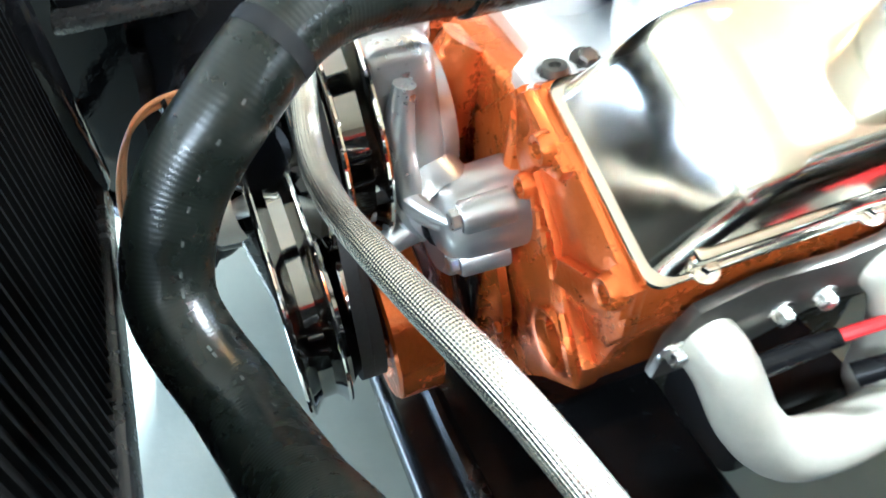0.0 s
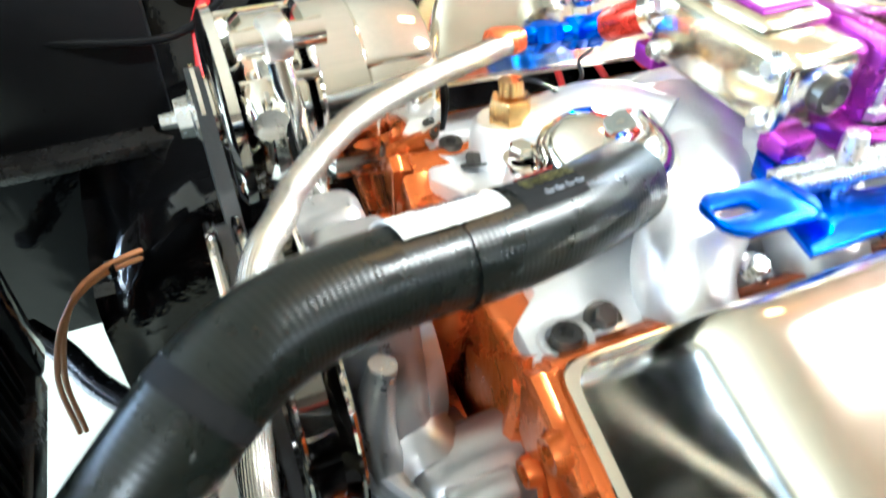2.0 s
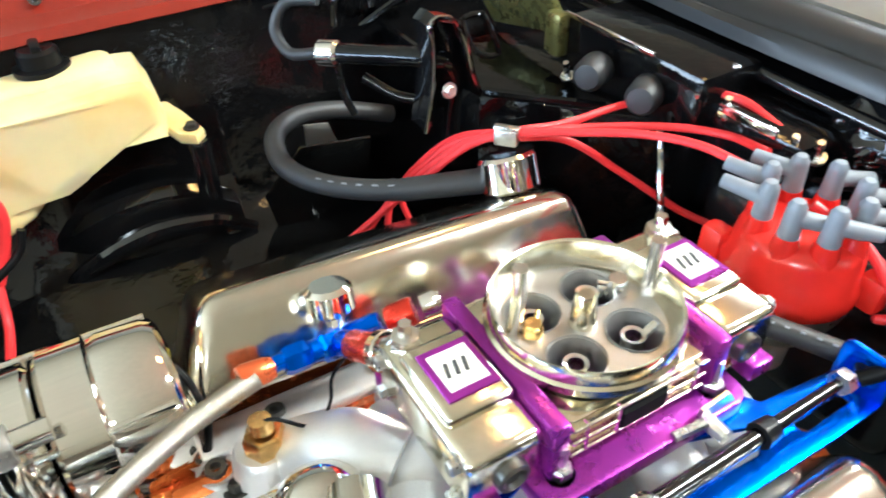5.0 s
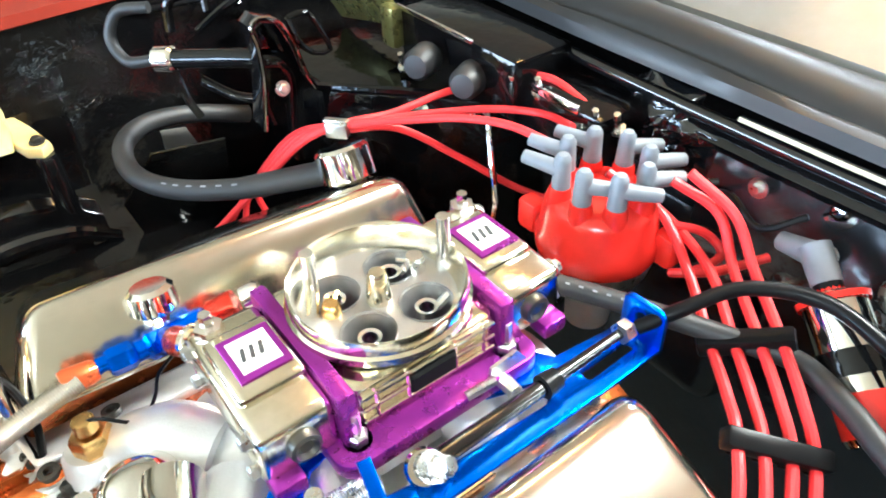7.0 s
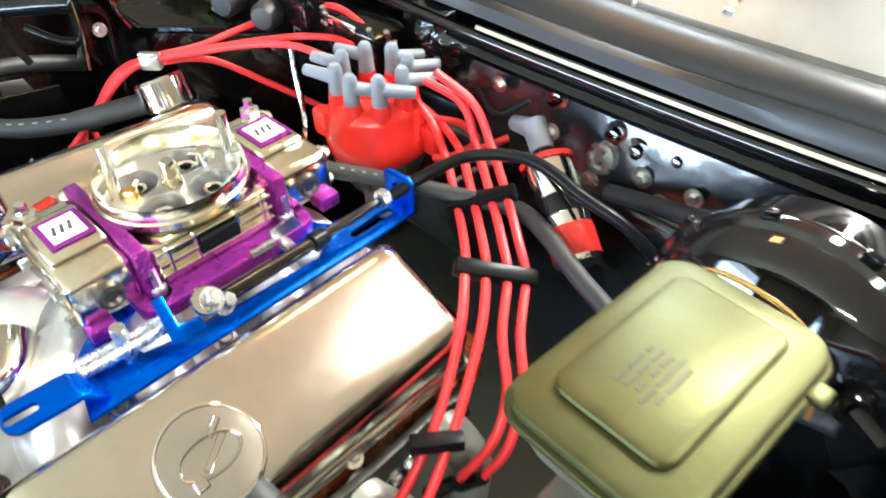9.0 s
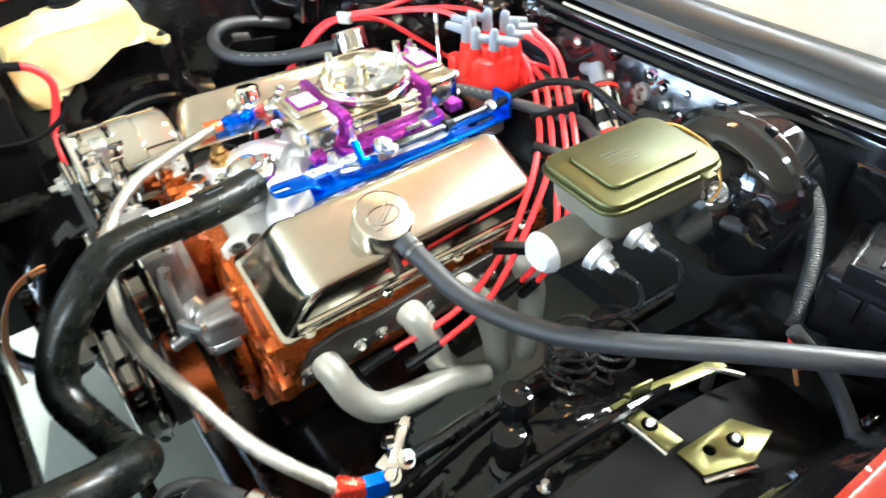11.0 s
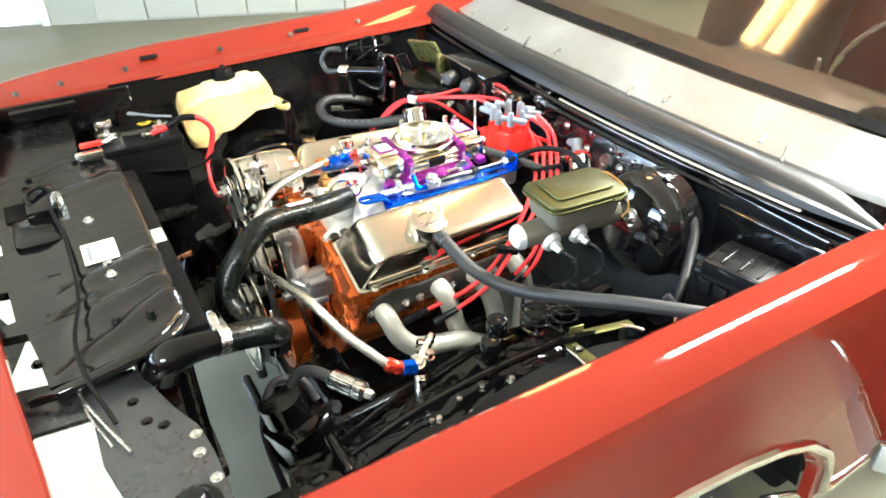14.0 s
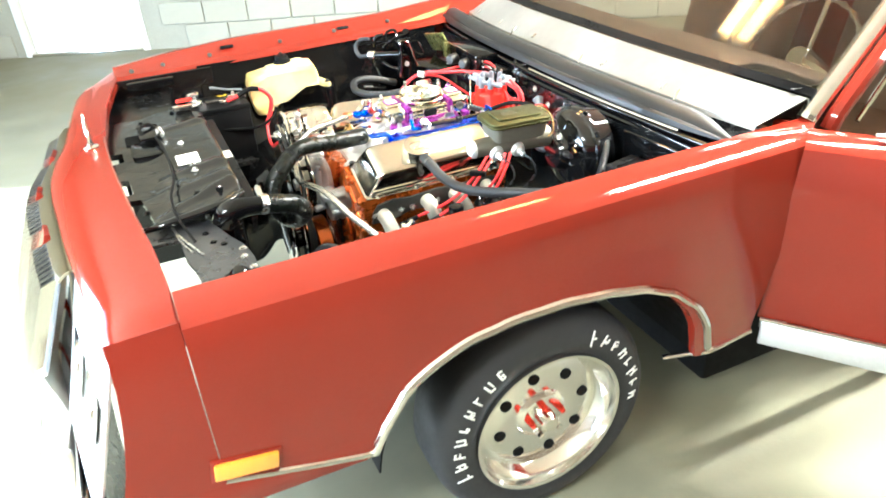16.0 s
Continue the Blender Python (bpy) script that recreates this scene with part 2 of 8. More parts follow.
CONCRETE = material("garage_floor_concrete", (0.212, 0.203, 0.142), 0.55, vary=0.20, scale=3.0, bump=0.3, bump_scale=60, tint=(0.160, 0.150, 0.092), tint_scale=0.9, tint_amount=0.9, rough_vary=0.2)
MORTAR = material("block_mortar", (0.33, 0.32, 0.26), 0.85, vary=0.1, scale=60, bump=0.3, bump_scale=300)
BLOCKPAINT = by_piece(material("painted_block", (0.36, 0.345, 0.275), 0.7, vary=0.06, scale=20, bump=0.5, bump_scale=260, tint=(0.35, 0.33, 0.26), tint_scale=3, tint_amount=0.5), 0.04)
WHITEPAINT = material("white_door_paint", (0.76, 0.75, 0.71), 0.4, vary=0.04, scale=12)
BOARDING = material("dark_boarding", (0.17, 0.125, 0.08), 0.6, vary=0.2, scale=8, tint=(0.11, 0.08, 0.05), tint_scale=2, tint_amount=0.6)
FINBLACK = material("radiator_black", (0.0025, 0.0025, 0.0025), 0.6, spec=0.08)
BEADBLACK = material("smooth_black_paint", (0.005, 0.005, 0.0055), 0.06, spec=0.7, vary=0.1)
FIREBLACK = material("runny_black_paint", (0.010, 0.011, 0.014), 0.17, coat=0.6, spec=0.8, vary=0.2, scale=30, bump=1.0, bump_scale=26, coat_rough=0.26)
CEILPAINT = material("ceiling_board", (0.64, 0.53, 0.37), 0.8, vary=0.06, scale=6)
YARD = material("yard_concrete", (0.55, 0.54, 0.50), 0.8, vary=0.1, scale=3)
WORKGLOW = material("bright_diffuser", (0.9, 0.85, 0.7), 0.5, emit=(1.0, 0.80, 0.50, 12.0))
DIFFUSER = material("lit_diffuser", (0.9, 0.85, 0.7), 0.5, emit=(1.0, 0.86, 0.60, 7.0))

TUBEGLOW = material("glowing_tube", (0.9, 0.8, 0.6), 0.5, emit=(1.0, 0.50, 0.12, 7.0))


def glass(name, color, rough=0.0):
    m = bpy.data.materials.new(name)
    m.use_nodes = True
    b = m.node_tree.nodes["Principled BSDF"]
    b.inputs["Base Color"].default_value = (*color, 1)
    b.inputs["Roughness"].default_value, b.inputs["Transmission Weight"].default_value, b.inputs["IOR"].default_value = rough, 1.0, 1.45
    return m


GLASS = glass("windshield_glass", (0.42, 0.38, 0.31))


# ---- mesh helpers ----
def spline(pts, per=8):
    c = [Vector(p) for p in pts]
    if len(c) < 3:
        return c
    q = [c[0] * 2 - c[1], *c, c[-1] * 2 - c[-2]]
    out = []
    for i in range(len(c) - 1):
        a, b, d, e = q[i:i + 4]
        for k in range(per):
            f = k / per
            out.append(0.5 * (2 * b + (d - a) * f + (2 * a - 5 * b + 4 * d - e) * f * f + (3 * b - a - 3 * d + e) * f ** 3))
    return out + [c[-1]]


def tube(pts, r, seg=12, per=8, cap=True, smooth=True):
    """A round bar along a curve; r is one radius or one for each given point. The UV runs round and, in metres, along it."""
    path = spline(pts, per) if smooth else [Vector(p) for p in pts]
    n = len(path)
    rs = [r] * n if isinstance(r, (int, float)) else [float(np.interp(i * (len(r) - 1) / (n - 1), range(len(r)), r)) for i in range(n)]
    bm = bmesh.new()
    uv = bm.loops.layers.uv.new("UVMap")
    rings, lengths, side, run = [], [], None, 0.0
    for i, p in enumerate(path):
        d = (path[min(i + 1, n - 1)] - path[max(i - 1, 0)]).normalized()
        if side is None:
            side = d.orthogonal().normalized()
        side = (side - d * side.dot(d)).normalized()
        up = d.cross(side)
        if i:
            run += (p - path[i - 1]).length
        lengths.append(run)
        rings.append([bm.verts.new(p + (side * math.cos(a) + up * math.sin(a)) * rs[i]) for a in (2 * math.pi * k / seg for k in range(seg))])
    for i in range(n - 1):
        for k in range(seg):
            f = bm.faces.new((rings[i][k], rings[i][(k + 1) % seg], rings[i + 1][(k + 1) % seg], rings[i + 1][k]))
            for loop, (u, v) in zip(f.loops, ((k, i), (k + 1, i), (k + 1, i + 1), (k, i + 1))):
                loop[uv].uv = (u / seg, lengths[v])
    if cap:
        bm.faces.new(rings[0][::-1])
        bm.faces.new(rings[-1])
    return bm


def along(p, d, turn=0.0):
    """The pose whose z runs along d from p."""
    return Matrix.Translation(p) @ Vector(d).to_track_quat("Z", "Y").to_matrix().to_4x4() @ Matrix.Rotation(radians(turn), 4, "Z")


def lathe(prof, m=None, seg=32, closed=False, squash=1.0):
    """A turned body: (radius, height) rows round the z of m."""
    bm = bmesh.new()
    rings = []
    for r, z in prof:
        rings.append([bm.verts.new((0, 0, z))] if r < 1e-6 else [bm.verts.new((r * math.cos(2 * math.pi * k / seg), squash * r * math.sin(2 * math.pi * k / seg), z)) for k in range(seg)])
    pairs = list(zip(rings[:-1], rings[1:])) + ([(rings[-1], rings[0])] if closed else [])
    for a, b in pairs:
        for k in range(seg):
            j = (k + 1) % seg
            if len(a) == 1 and len(b) == 1:
                continue
            if len(a) == 1:
                bm.faces.new((a[0], b[j], b[k]))
            elif len(b) == 1:
                bm.faces.new((a[k], a[j], b[0]))
            else:
                bm.faces.new((a[k], a[j], b[j], b[k]))
    bmesh.ops.recalc_face_normals(bm, faces=bm.faces)
    if m is not None:
        bm.transform(m)
    return bm


def box(sx, sy, sz, m, bev=0.003, seg=2, taper=1.0):
    bm = bmesh.new()
    bmesh.ops.create_cube(bm, size=1.0)
    for v in bm.verts:
        k = taper if v.co.z > 0 else 1.0
        v.co = Vector((v.co.x * sx * k, v.co.y * sy * k, v.co.z * sz))
    if bev:
        bmesh.ops.bevel(bm, geom=list(bm.edges), offset=bev, segments=seg, profile=0.5, affect="EDGES")
    bm.transform(m)
    return bm


def plate(poly, thick, m, bev=0.0, holes=()):
    """A flat sheet of an outline in x and y, thick in z, with holes cut through."""
    bm = bmesh.new()
    edges = []
    for loop in (poly, *holes):
        vs = [bm.verts.new((*p, 0)) for p in loop]
        edges += [bm.edges.new((a, b)) for a, b in zip(vs, vs[1:] + vs[:1])]
    bmesh.ops.triangle_fill(bm, edges=edges, use_beauty=True, use_dissolve=not holes)
    for f in bm.faces:
        if f.normal.z < 0:
            f.normal_flip()
    ex = bmesh.ops.extrude_face_region(bm, geom=list(bm.faces))
    bmesh.ops.translate(bm, verts=[g for g in ex["geom"] if isinstance(g, bmesh.types.BMVert)], vec=(0, 0, thick))
    bmesh.ops.recalc_face_normals(bm, faces=bm.faces)
    if bev:
        rim = [e for e in bm.edges if len(e.link_faces) == 2 and e.calc_face_angle(0) > 0.6 and abs(e.verts[0].co.z - e.verts[1].co.z) < 1e-6]
        bmesh.ops.bevel(bm, geom=rim, offset=bev, segments=2, profile=0.5, affect="EDGES")
    bm.transform(m)
    return bm


def rounded(w, h, r, n=5):
    """A rectangle's outline with rounded corners."""
    out = []
    for cx, cy, a0 in ((w / 2 - r, h / 2 - r, 0), (-w / 2 + r, h / 2 - r, 90), (-w / 2 + r, -h / 2 + r, 180), (w / 2 - r, -h / 2 + r, 270)):
        out += [(cx + r * math.cos(radians(a0 + 90 * k / n)), cy + r * math.sin(radians(a0 + 90 * k / n))) for k in range(n + 1)]
    return out


def circle(cx, cy, r, n=20):
    return [(cx + r * math.cos(2 * math.pi * k / n), cy + r * math.sin(2 * math.pi * k / n)) for k in range(n)]


def loft(rows, close=False, cap=False):
    """A skin over rows of points of equal count."""
    bm = bmesh.new()
    vs = [[bm.verts.new(p) for p in row] for row in rows]
    for a, b in zip(vs[:-1], vs[1:]):
        n = len(a)
        for k in range(n if close else n - 1):
            j = (k + 1) % n
            bm.faces.new((a[k], a[j], b[j], b[k]))
    if cap:
        bm.faces.new(vs[0][::-1])
        bm.faces.new(vs[-1])
    bmesh.ops.recalc_face_normals(bm, faces=bm.faces)
    return bm


def thicken(bm, t):
    bmesh.ops.recalc_face_normals(bm, faces=bm.faces)
    bmesh.ops.solidify(bm, geom=list(bm.faces), thickness=t)
    return bm


def join(*bms):
    out = bms[0]
    for b in bms[1:]:
        me = bpy.data.meshes.new("join")
        b.to_mesh(me)
        out.from_mesh(me)
        bpy.data.meshes.remove(me)
        b.free()
    return out


def hexbolt(m, r=0.007, h=0.006, washer=0.0, shank=0.0):
    bm = lathe([(0, h), (r * 0.8, h), (r, h * 0.8), (r, 0), (0, 0)], None, 6)
    if washer:
        bm = join(bm, lathe([(0, 0), (washer, 0), (washer, -0.0015), (0, -0.0015)], None, 16))
    if shank:
        bm = join(bm, lathe([(r * 0.5, 0), (r * 0.5, -shank), (0, -shank)], None, 10))
    bm.transform(m)
    return bm


def mesh_of(name, bm, mat, smooth=35.0):
    me = bpy.data.meshes.new(name)
    bm.to_mesh(me)
    bm.free()
    me.materials.append(mat)
    me.shade_smooth()
    me.set_sharp_from_angle(angle=radians(smooth))
    return me


def thing(name, at, label, category, group="", kind=""):
    """An empty at a thing's base; its parts hang under it."""
    ob = new(name)
    ob.location = at
    ob.empty_display_size = 0.02
    return tagged(ob, label, category, group, kind)


def part(name, bm, mat, parent, label="", smooth=35.0):
    """One mesh, given in world coordinates, under a thing or a part."""
    ob = new(name, mesh_of(name, bm, mat, smooth))
    ob.parent = parent
    if parent.type == "EMPTY":
        ob.matrix_parent_inverse = Matrix.Translation(-parent.location)
    return tagged(ob, label)


def solo(name, bm, mat, label, category, group="", kind="", smooth=35.0):
    """A thing that is one mesh, with its origin at its middle."""
    return tagged(new(name, mesh_of(name, bm, mat, smooth)), label, category, group, kind)


def piece(name, me, parent, m):
    """One of many alike pieces on shared mesh data, under a part of the setting."""
    ob = new(name, me)
    ob.parent = parent
    ob.matrix_basis = m
    return ob

# ---- the garage ----
U0, U1, V0, V1, HIGH = -3.8, 6.6, -4.6, 4.97, 2.75
ROOMM = Matrix.Rotation(radians(ROOM), 4, "Z")


def room_box(u0, u1, v0, v1, z0, z1, bev=0.0):
    return box(u1 - u0, v1 - v0, z1 - z0, ROOMM @ Matrix.Translation(((u0 + u1) / 2, (v0 + v1) / 2, (z0 + z1) / 2)), bev)


floor = solo("floor", room_box(U0 - 0.2, U1 + 0.2, V0 - 0.2, V1 + 0.2, -0.15, 0.0), CONCRETE, "worn beige concrete garage floor with darker stains", "floor", kind="structure")
ceiling = solo("ceiling", room_box(U0 - 0.2, U1 + 0.2, V0 - 0.2, V1 + 0.2, HIGH, HIGH + 0.15), CEILPAINT, "plain cream-painted board ceiling of the garage", "ceiling", kind="structure")
ground = solo("ground", room_box(-60, U0 - 0.2, -60, 60, -0.17, -0.02), YARD, "pale sunlit concrete yard outside the garage door", "ground", kind="structure")
DOOR_U0, DOOR_U1, DOOR_H = -2.93, -1.78, 2.05
wall_far = solo("wall_north", join(room_box(U0 - 0.2, DOOR_U0, V1, V1 + 0.2, 0, HIGH), room_box(DOOR_U1, U1 + 0.2, V1, V1 + 0.2, 0, HIGH), room_box(DOOR_U0, DOOR_U1, V1, V1 + 0.2, DOOR_H, HIGH)),
                MORTAR, "wall of cream-painted concrete blocks with recessed joints", "wall", kind="structure")
solo("wall_south", room_box(U0 - 0.2, U1 + 0.2, V0 - 0.2, V0, 0, HIGH), BOARDING, "plain dark wood-panelled garage side wall", "wall", kind="structure")
solo("wall_east", room_box(U1, U1 + 0.2, V0, V1, 0, HIGH), BOARDING, "plain dark wood-panelled garage back wall", "wall", kind="structure")
OPEN_V0, OPEN_V1, OPEN_H = -3.7, 2.0, 2.35
solo("wall_west", join(room_box(U0 - 0.2, U0, V0, OPEN_V0, 0, HIGH), room_box(U0 - 0.2, U0, OPEN_V1, V1, 0, HIGH), room_box(U0 - 0.2, U0, OPEN_V0, OPEN_V1, OPEN_H, HIGH)),
     BLOCKPAINT, "cream-painted front wall round the open garage door", "wall", kind="structure")

# the white side door with its frame and lit gap below
door_1 = thing("door_1", room((DOOR_U0 + DOOR_U1) / 2, V1, 0), "closed white flush door with a bright metal sill in the block wall", "door", kind="structure")
part("door_leaf", room_box(DOOR_U0 + 0.06, DOOR_U1 - 0.06, V1 + 0.05, V1 + 0.09, 0.035, DOOR_H - 0.06, 0.004), WHITEPAINT, door_1)
part("door_frame", join(room_box(DOOR_U0, DOOR_U0 + 0.06, V1 - 0.015, V1 + 0.1, 0, DOOR_H, 0.004), room_box(DOOR_U1 - 0.06, DOOR_U1, V1 - 0.015, V1 + 0.1, 0, DOOR_H, 0.004),
     room_box(DOOR_U0 + 0.06, DOOR_U1 - 0.06, V1 - 0.015, V1 + 0.1, DOOR_H - 0.06, DOOR_H, 0.004)), WHITEPAINT, door_1)
part("sill", room_box(DOOR_U0 + 0.06, DOOR_U1 - 0.06, V1 - 0.03, V1 + 0.1, 0.0, 0.03, 0.004), POLISHED, door_1, "bright worn metal door sill")

# ceiling lights
for tu, tv in TUBES:
    lit = thing("ceiling_light", room(tu, tv, HIGH), "long ceiling light with a warm glowing diffuser", "ceiling light", "ceiling lights")
    part("frame", room_box(tu - 0.64, tu + 0.64, tv - 0.15, tv + 0.15, 2.70, HIGH, 0.006), WHITEPAINT, lit)
    part("diffuser", room_box(tu - 0.61, tu + 0.61, tv - 0.12, tv + 0.12, 2.675, 2.70, 0.004), DIFFUSER, lit)

work = thing("ceiling_light", (2.7, -0.45, HIGH), "long ceiling light with a warm glowing diffuser", "ceiling light", "ceiling lights")
part("frame", box(1.28, 0.22, 0.05, Matrix.Translation((2.7, -0.45, HIGH - 0.025)), 0.006), WHITEPAINT, work)
part("diffuser", box(1.22, 0.16, 0.022, Matrix.Translation((2.7, -0.45, 2.689)), 0.004), WORKGLOW, work)
twin = thing("ceiling_light", (LAMP[0], LAMP[1], HIGH), "short ceiling light with two warm glowing tubes side by side", "ceiling light", "ceiling lights")
TW = Matrix.Translation((LAMP[0], LAMP[1], 0)) @ Matrix.Rotation(radians(ROOM + 20), 4, "Z")
part("frame", box(0.44, 0.34, 0.07, TW @ Matrix.Translation((0, 0, HIGH - 0.035)), 0.006), WHITEPAINT, twin)
for dy in (-0.075, 0.075):
    part("tube", tube([TW @ Vector((-0.18, dy, 2.655)), TW @ Vector((0.18, dy, 2.655))], 0.036, 14, 1, smooth=False), TUBEGLOW, twin, "warm glowing tube")

# ---- the car ----
car = thing("car", (0.8, 0.0, 0.0), "red two-door car with its hood off and engine bay open", "car")
NEAR_IN, NEAR_OUT = -0.75, -0.845


def arch_low(x):
    """The lower edge of the near fender: front edge, wheel arch, rear foot."""
    xs = [-0.03, 0.305, 0.335, 0.397, 0.46, 0.537, 0.65, 0.78, 0.90, 1.007, 1.10, 1.182, 1.225, 1.243, 1.255, 1.28, 1.60]
    zs = [0.59, 0.497, 0.56, 0.65, 0.69, 0.72, 0.735, 0.735, 0.72, 0.695, 0.652, 0.58, 0.51, 0.45, 0.405, 0.40, 0.43]
    return float(np.interp(x, xs, zs))


def side_y(z):
    return -float(np.interp(z, [0.2, 0.40, 0.55, 0.70, 0.82, 0.90, 0.955], [0.842, 0.858, 0.868, 0.873, 0.868, 0.858, 0.845]))


def top_z(x):
    return float(np.interp(x, [-0.4, 0.0, 0.8, 1.65], [0.94, 0.957, 0.962, 0.968]))


xs = sorted(set([0.0008 + 1.4992 * i / 60 for i in range(61)] + [0.305, 0.335, 1.225, 1.243, 1.255]))
rows = []
for x in xs:
    k = x / 1.5
    zt = top_z(x)
    lo = arch_low(x)
    row = []
    prof = [(NEAR_IN, -0.045), (NEAR_IN, -0.004), (NEAR_IN - 0.005, 0.0)] + [(-0.765 - 0.0815 * f, -0.0235 * f ** 2.1) for f in (0, 0.2, 0.35, 0.5, 0.62, 0.72, 0.80, 0.87, 0.93, 0.98, 1.0)]
    for y, dz in prof:
        row.append((x + k * float(np.interp(y, [-0.8465, -0.80, -0.755, -0.75], [0.0, 0.06, 0.115, 0.13])), y, zt + dz))
    for i in range(1, 15):
        z = zt - 0.0235 + (lo - zt + 0.0235) * i / 14
        row.append((x - 0.095 * k ** 5 * min(1.0, (zt - z) / 0.5), side_y(z), z))
    row.append((x - 0.095 * k ** 5, side_y(lo) + 0.02, lo + 0.002))
    rows.append(row)
fender = part("front_fender", thicken(loft(rows), 0.003), REDPAINT, car, "glossy red near front fender with a sharp crease", 28)
# bright moulding round the wheel arch
arch = [(x, side_y(arch_low(x)) - 0.004, arch_low(x) + 0.004) for x in [0.305, 0.32, 0.335, 0.365, 0.397, 0.46, 0.537, 0.60, 0.65, 0.72, 0.78, 0.84, 0.90, 0.95, 1.007, 1.06, 1.10, 1.145, 1.182, 1.225, 1.243, 1.252]]
part("arch_trim", tube(arch, 0.011, 8, 3), POLISHED, fender, "bright metal wheel-arch moulding")
part("sill_trim", tube([(0.0, side_y(0.58) - 0.004, 0.583), (0.15, side_y(0.54) - 0.004, 0.541), (0.305, side_y(0.5) - 0.004, 0.500)], 0.007, 8, 4), POLISHED, fender)
part("foot_trim", tube([(1.16, -0.80, 0.375), (1.215, -0.83, 0.39), (1.255, -0.862, 0.405), (1.34, -0.862, 0.412), (1.405, -0.862, 0.42)], 0.008, 8, 4), POLISHED, fender)
# wheel house, its inner shade put into a matt black colour
house_rows = []
for i in range(25):
    a = 0.10 + (math.pi - 0.20) * i / 24
    house_rows.append([(0.79 + 0.47 * math.cos(a), y, 0.33 + (0.41 + 0.04 * (y < -0.79)) * math.sin(a)) for y in (-0.815, -0.77, -0.66, -0.54)])
part("wheel_house", thicken(loft(house_rows), 0.004), MATTBLACK, car, "wheel house, matt black for the shade inside")
# far fender: rolled top, red inner flange with slots and bolts
rows = []
for i in range(41):
    x = -0.01 + 1.62 * i / 40
    zb = float(np.interp(x, [0, 0.4, 0.74, 1.4, 1.6], [0.955, 0.955, 0.962, 0.975, 0.98]))
    zt = float(np.interp(x, [0, 0.15, 0.43, 1.03, 1.35, 1.6], [0.965, 0.985, 1.005, 1.010, 1.035, 1.04]))
    flare = float(np.interp(x, [0, 0.35, 0.45, 1.6], [0, 0.0, 0.012, 0.02]))
    rows.append([(x, 0.79 - flare, zb - 0.012), (x, 0.80 - flare, zb), (x, 0.83, zb + 0.004), (x, 0.875, zt - 0.006), (x, 0.892, zt), (x, 0.93, zt - 0.004), (x, 0.955, zt - 0.06), (x, 0.965, 0.70), (x, 0.94, 0.45)])
far_fender = part("front_fender", thicken(loft(rows), 0.003), REDPAINT, car, "red far fender with a bolted inner flange", 28)
for x, y, z in ((0.05, 0.815, 0.964), (0.16, 0.822, 0.968), (0.33, 0.83, 0.973), (0.60, 0.835, 0.980), (0.82, 0.84, 0.985), (1.05, 0.845, 0.988)):
    part("bolt", hexbolt(along((x, y, z), (0, -0.75, 0.66)), 0.005, 0.004, 0.008), DARKSTEEL, far_fender)
# slots drawn as dark sheets that hold the shade inside them
for x in (0.40, 0.86):
    part("slot", plate(rounded(0.05, 0.014, 0.006), 0.002, Matrix.Translation((x, 0.852, 0.9865)) @ Matrix.Rotation(radians(32), 4, "X")), MATTBLACK, far_fender, "dark sheet for the shade in a slot of the flange")
# header panel between the fenders, drooping to the nose
def nose_x(y):
    return float(np.interp(y, [-0.85, -0.77, -0.57, -0.33, -0.05, 0.04, 0.15, 0.28, 0.60, 0.75, 0.86, 0.90], [-0.125, -0.140, -0.165, -0.195, -0.222, -0.225, -0.216, -0.192, -0.165, -0.152, -0.06, -0.02]))


def back_x(y):
    return float(np.interp(y, [-0.85, -0.743, -0.561, -0.353, -0.07, 0.165, 0.468, 0.80, 0.90], [0.0, 0.0, -0.012, -0.036, -0.062, -0.072, -0.053, -0.004, 0.0]))


rows = []
for i in range(41):
    y = -0.845 + 1.735 * i / 40
    zr = 0.957 - 0.0235 * max(0, (-0.765 - y) / 0.0815) ** 2.1
    b, n = back_x(y), nose_x(y)
    rows.append([(b, y, zr - 0.028), (b, y, zr - 0.003), (b - 0.004, y, zr)] + [(b + (n - b) * f, y, zr - d) for f, d in ((0.3, 0.001), (0.55, 0.006), (0.75, 0.015), (0.90, 0.028), (0.98, 0.040), (1.0, 0.047), (1.01, 0.058))])
header = part("header_panel", thicken(loft(rows), 0.003), REDPAINT, car, "red header panel across the nose", 28)
rows = []
for i in range(17):
    x = -0.0008 - 0.125 * i / 16
    zt = 0.951 - 0.006 * i / 16
    rows.append([(x, -0.846, zt)] + [(x - 0.10 * (k / 10) ** 2 * i / 16, side_y(zt - (zt - 0.50) * k / 10) + 0.0, zt - (zt - 0.50) * k / 10) for k in range(1, 11)])
part("header_corner", thicken(loft(rows), 0.003), REDPAINT, car, "red front corner ahead of the fender seam", 28)
rows = [[(x + 0.02, -0.86 - 0.012 * math.sin(k / 6 * math.pi), 0.60 - 0.02 * (x + 0.2) - 0.11 * k / 6) for k in range(7)] for x in (-0.30, -0.22, -0.14, -0.06, 0.02, 0.10, 0.20, 0.275)]
part("bumper_filler", thicken(loft(rows), 0.003), REDPAINT, car, "red lower quarter filler behind the bumper")
lamp_side = part("side_marker", box(0.125, 0.016, 0.040, Matrix.Translation((0.045, -0.878, 0.607)) @ Matrix.Rotation(radians(9), 4, "Y"), 0.005), AMBER, car, "amber side marker lamp")
part("bezel", box(0.14, 0.010, 0.052, Matrix.Translation((0.045, -0.8735, 0.607)) @ Matrix.Rotation(radians(9), 4, "Y"), 0.004), REDPAINT, lamp_side)
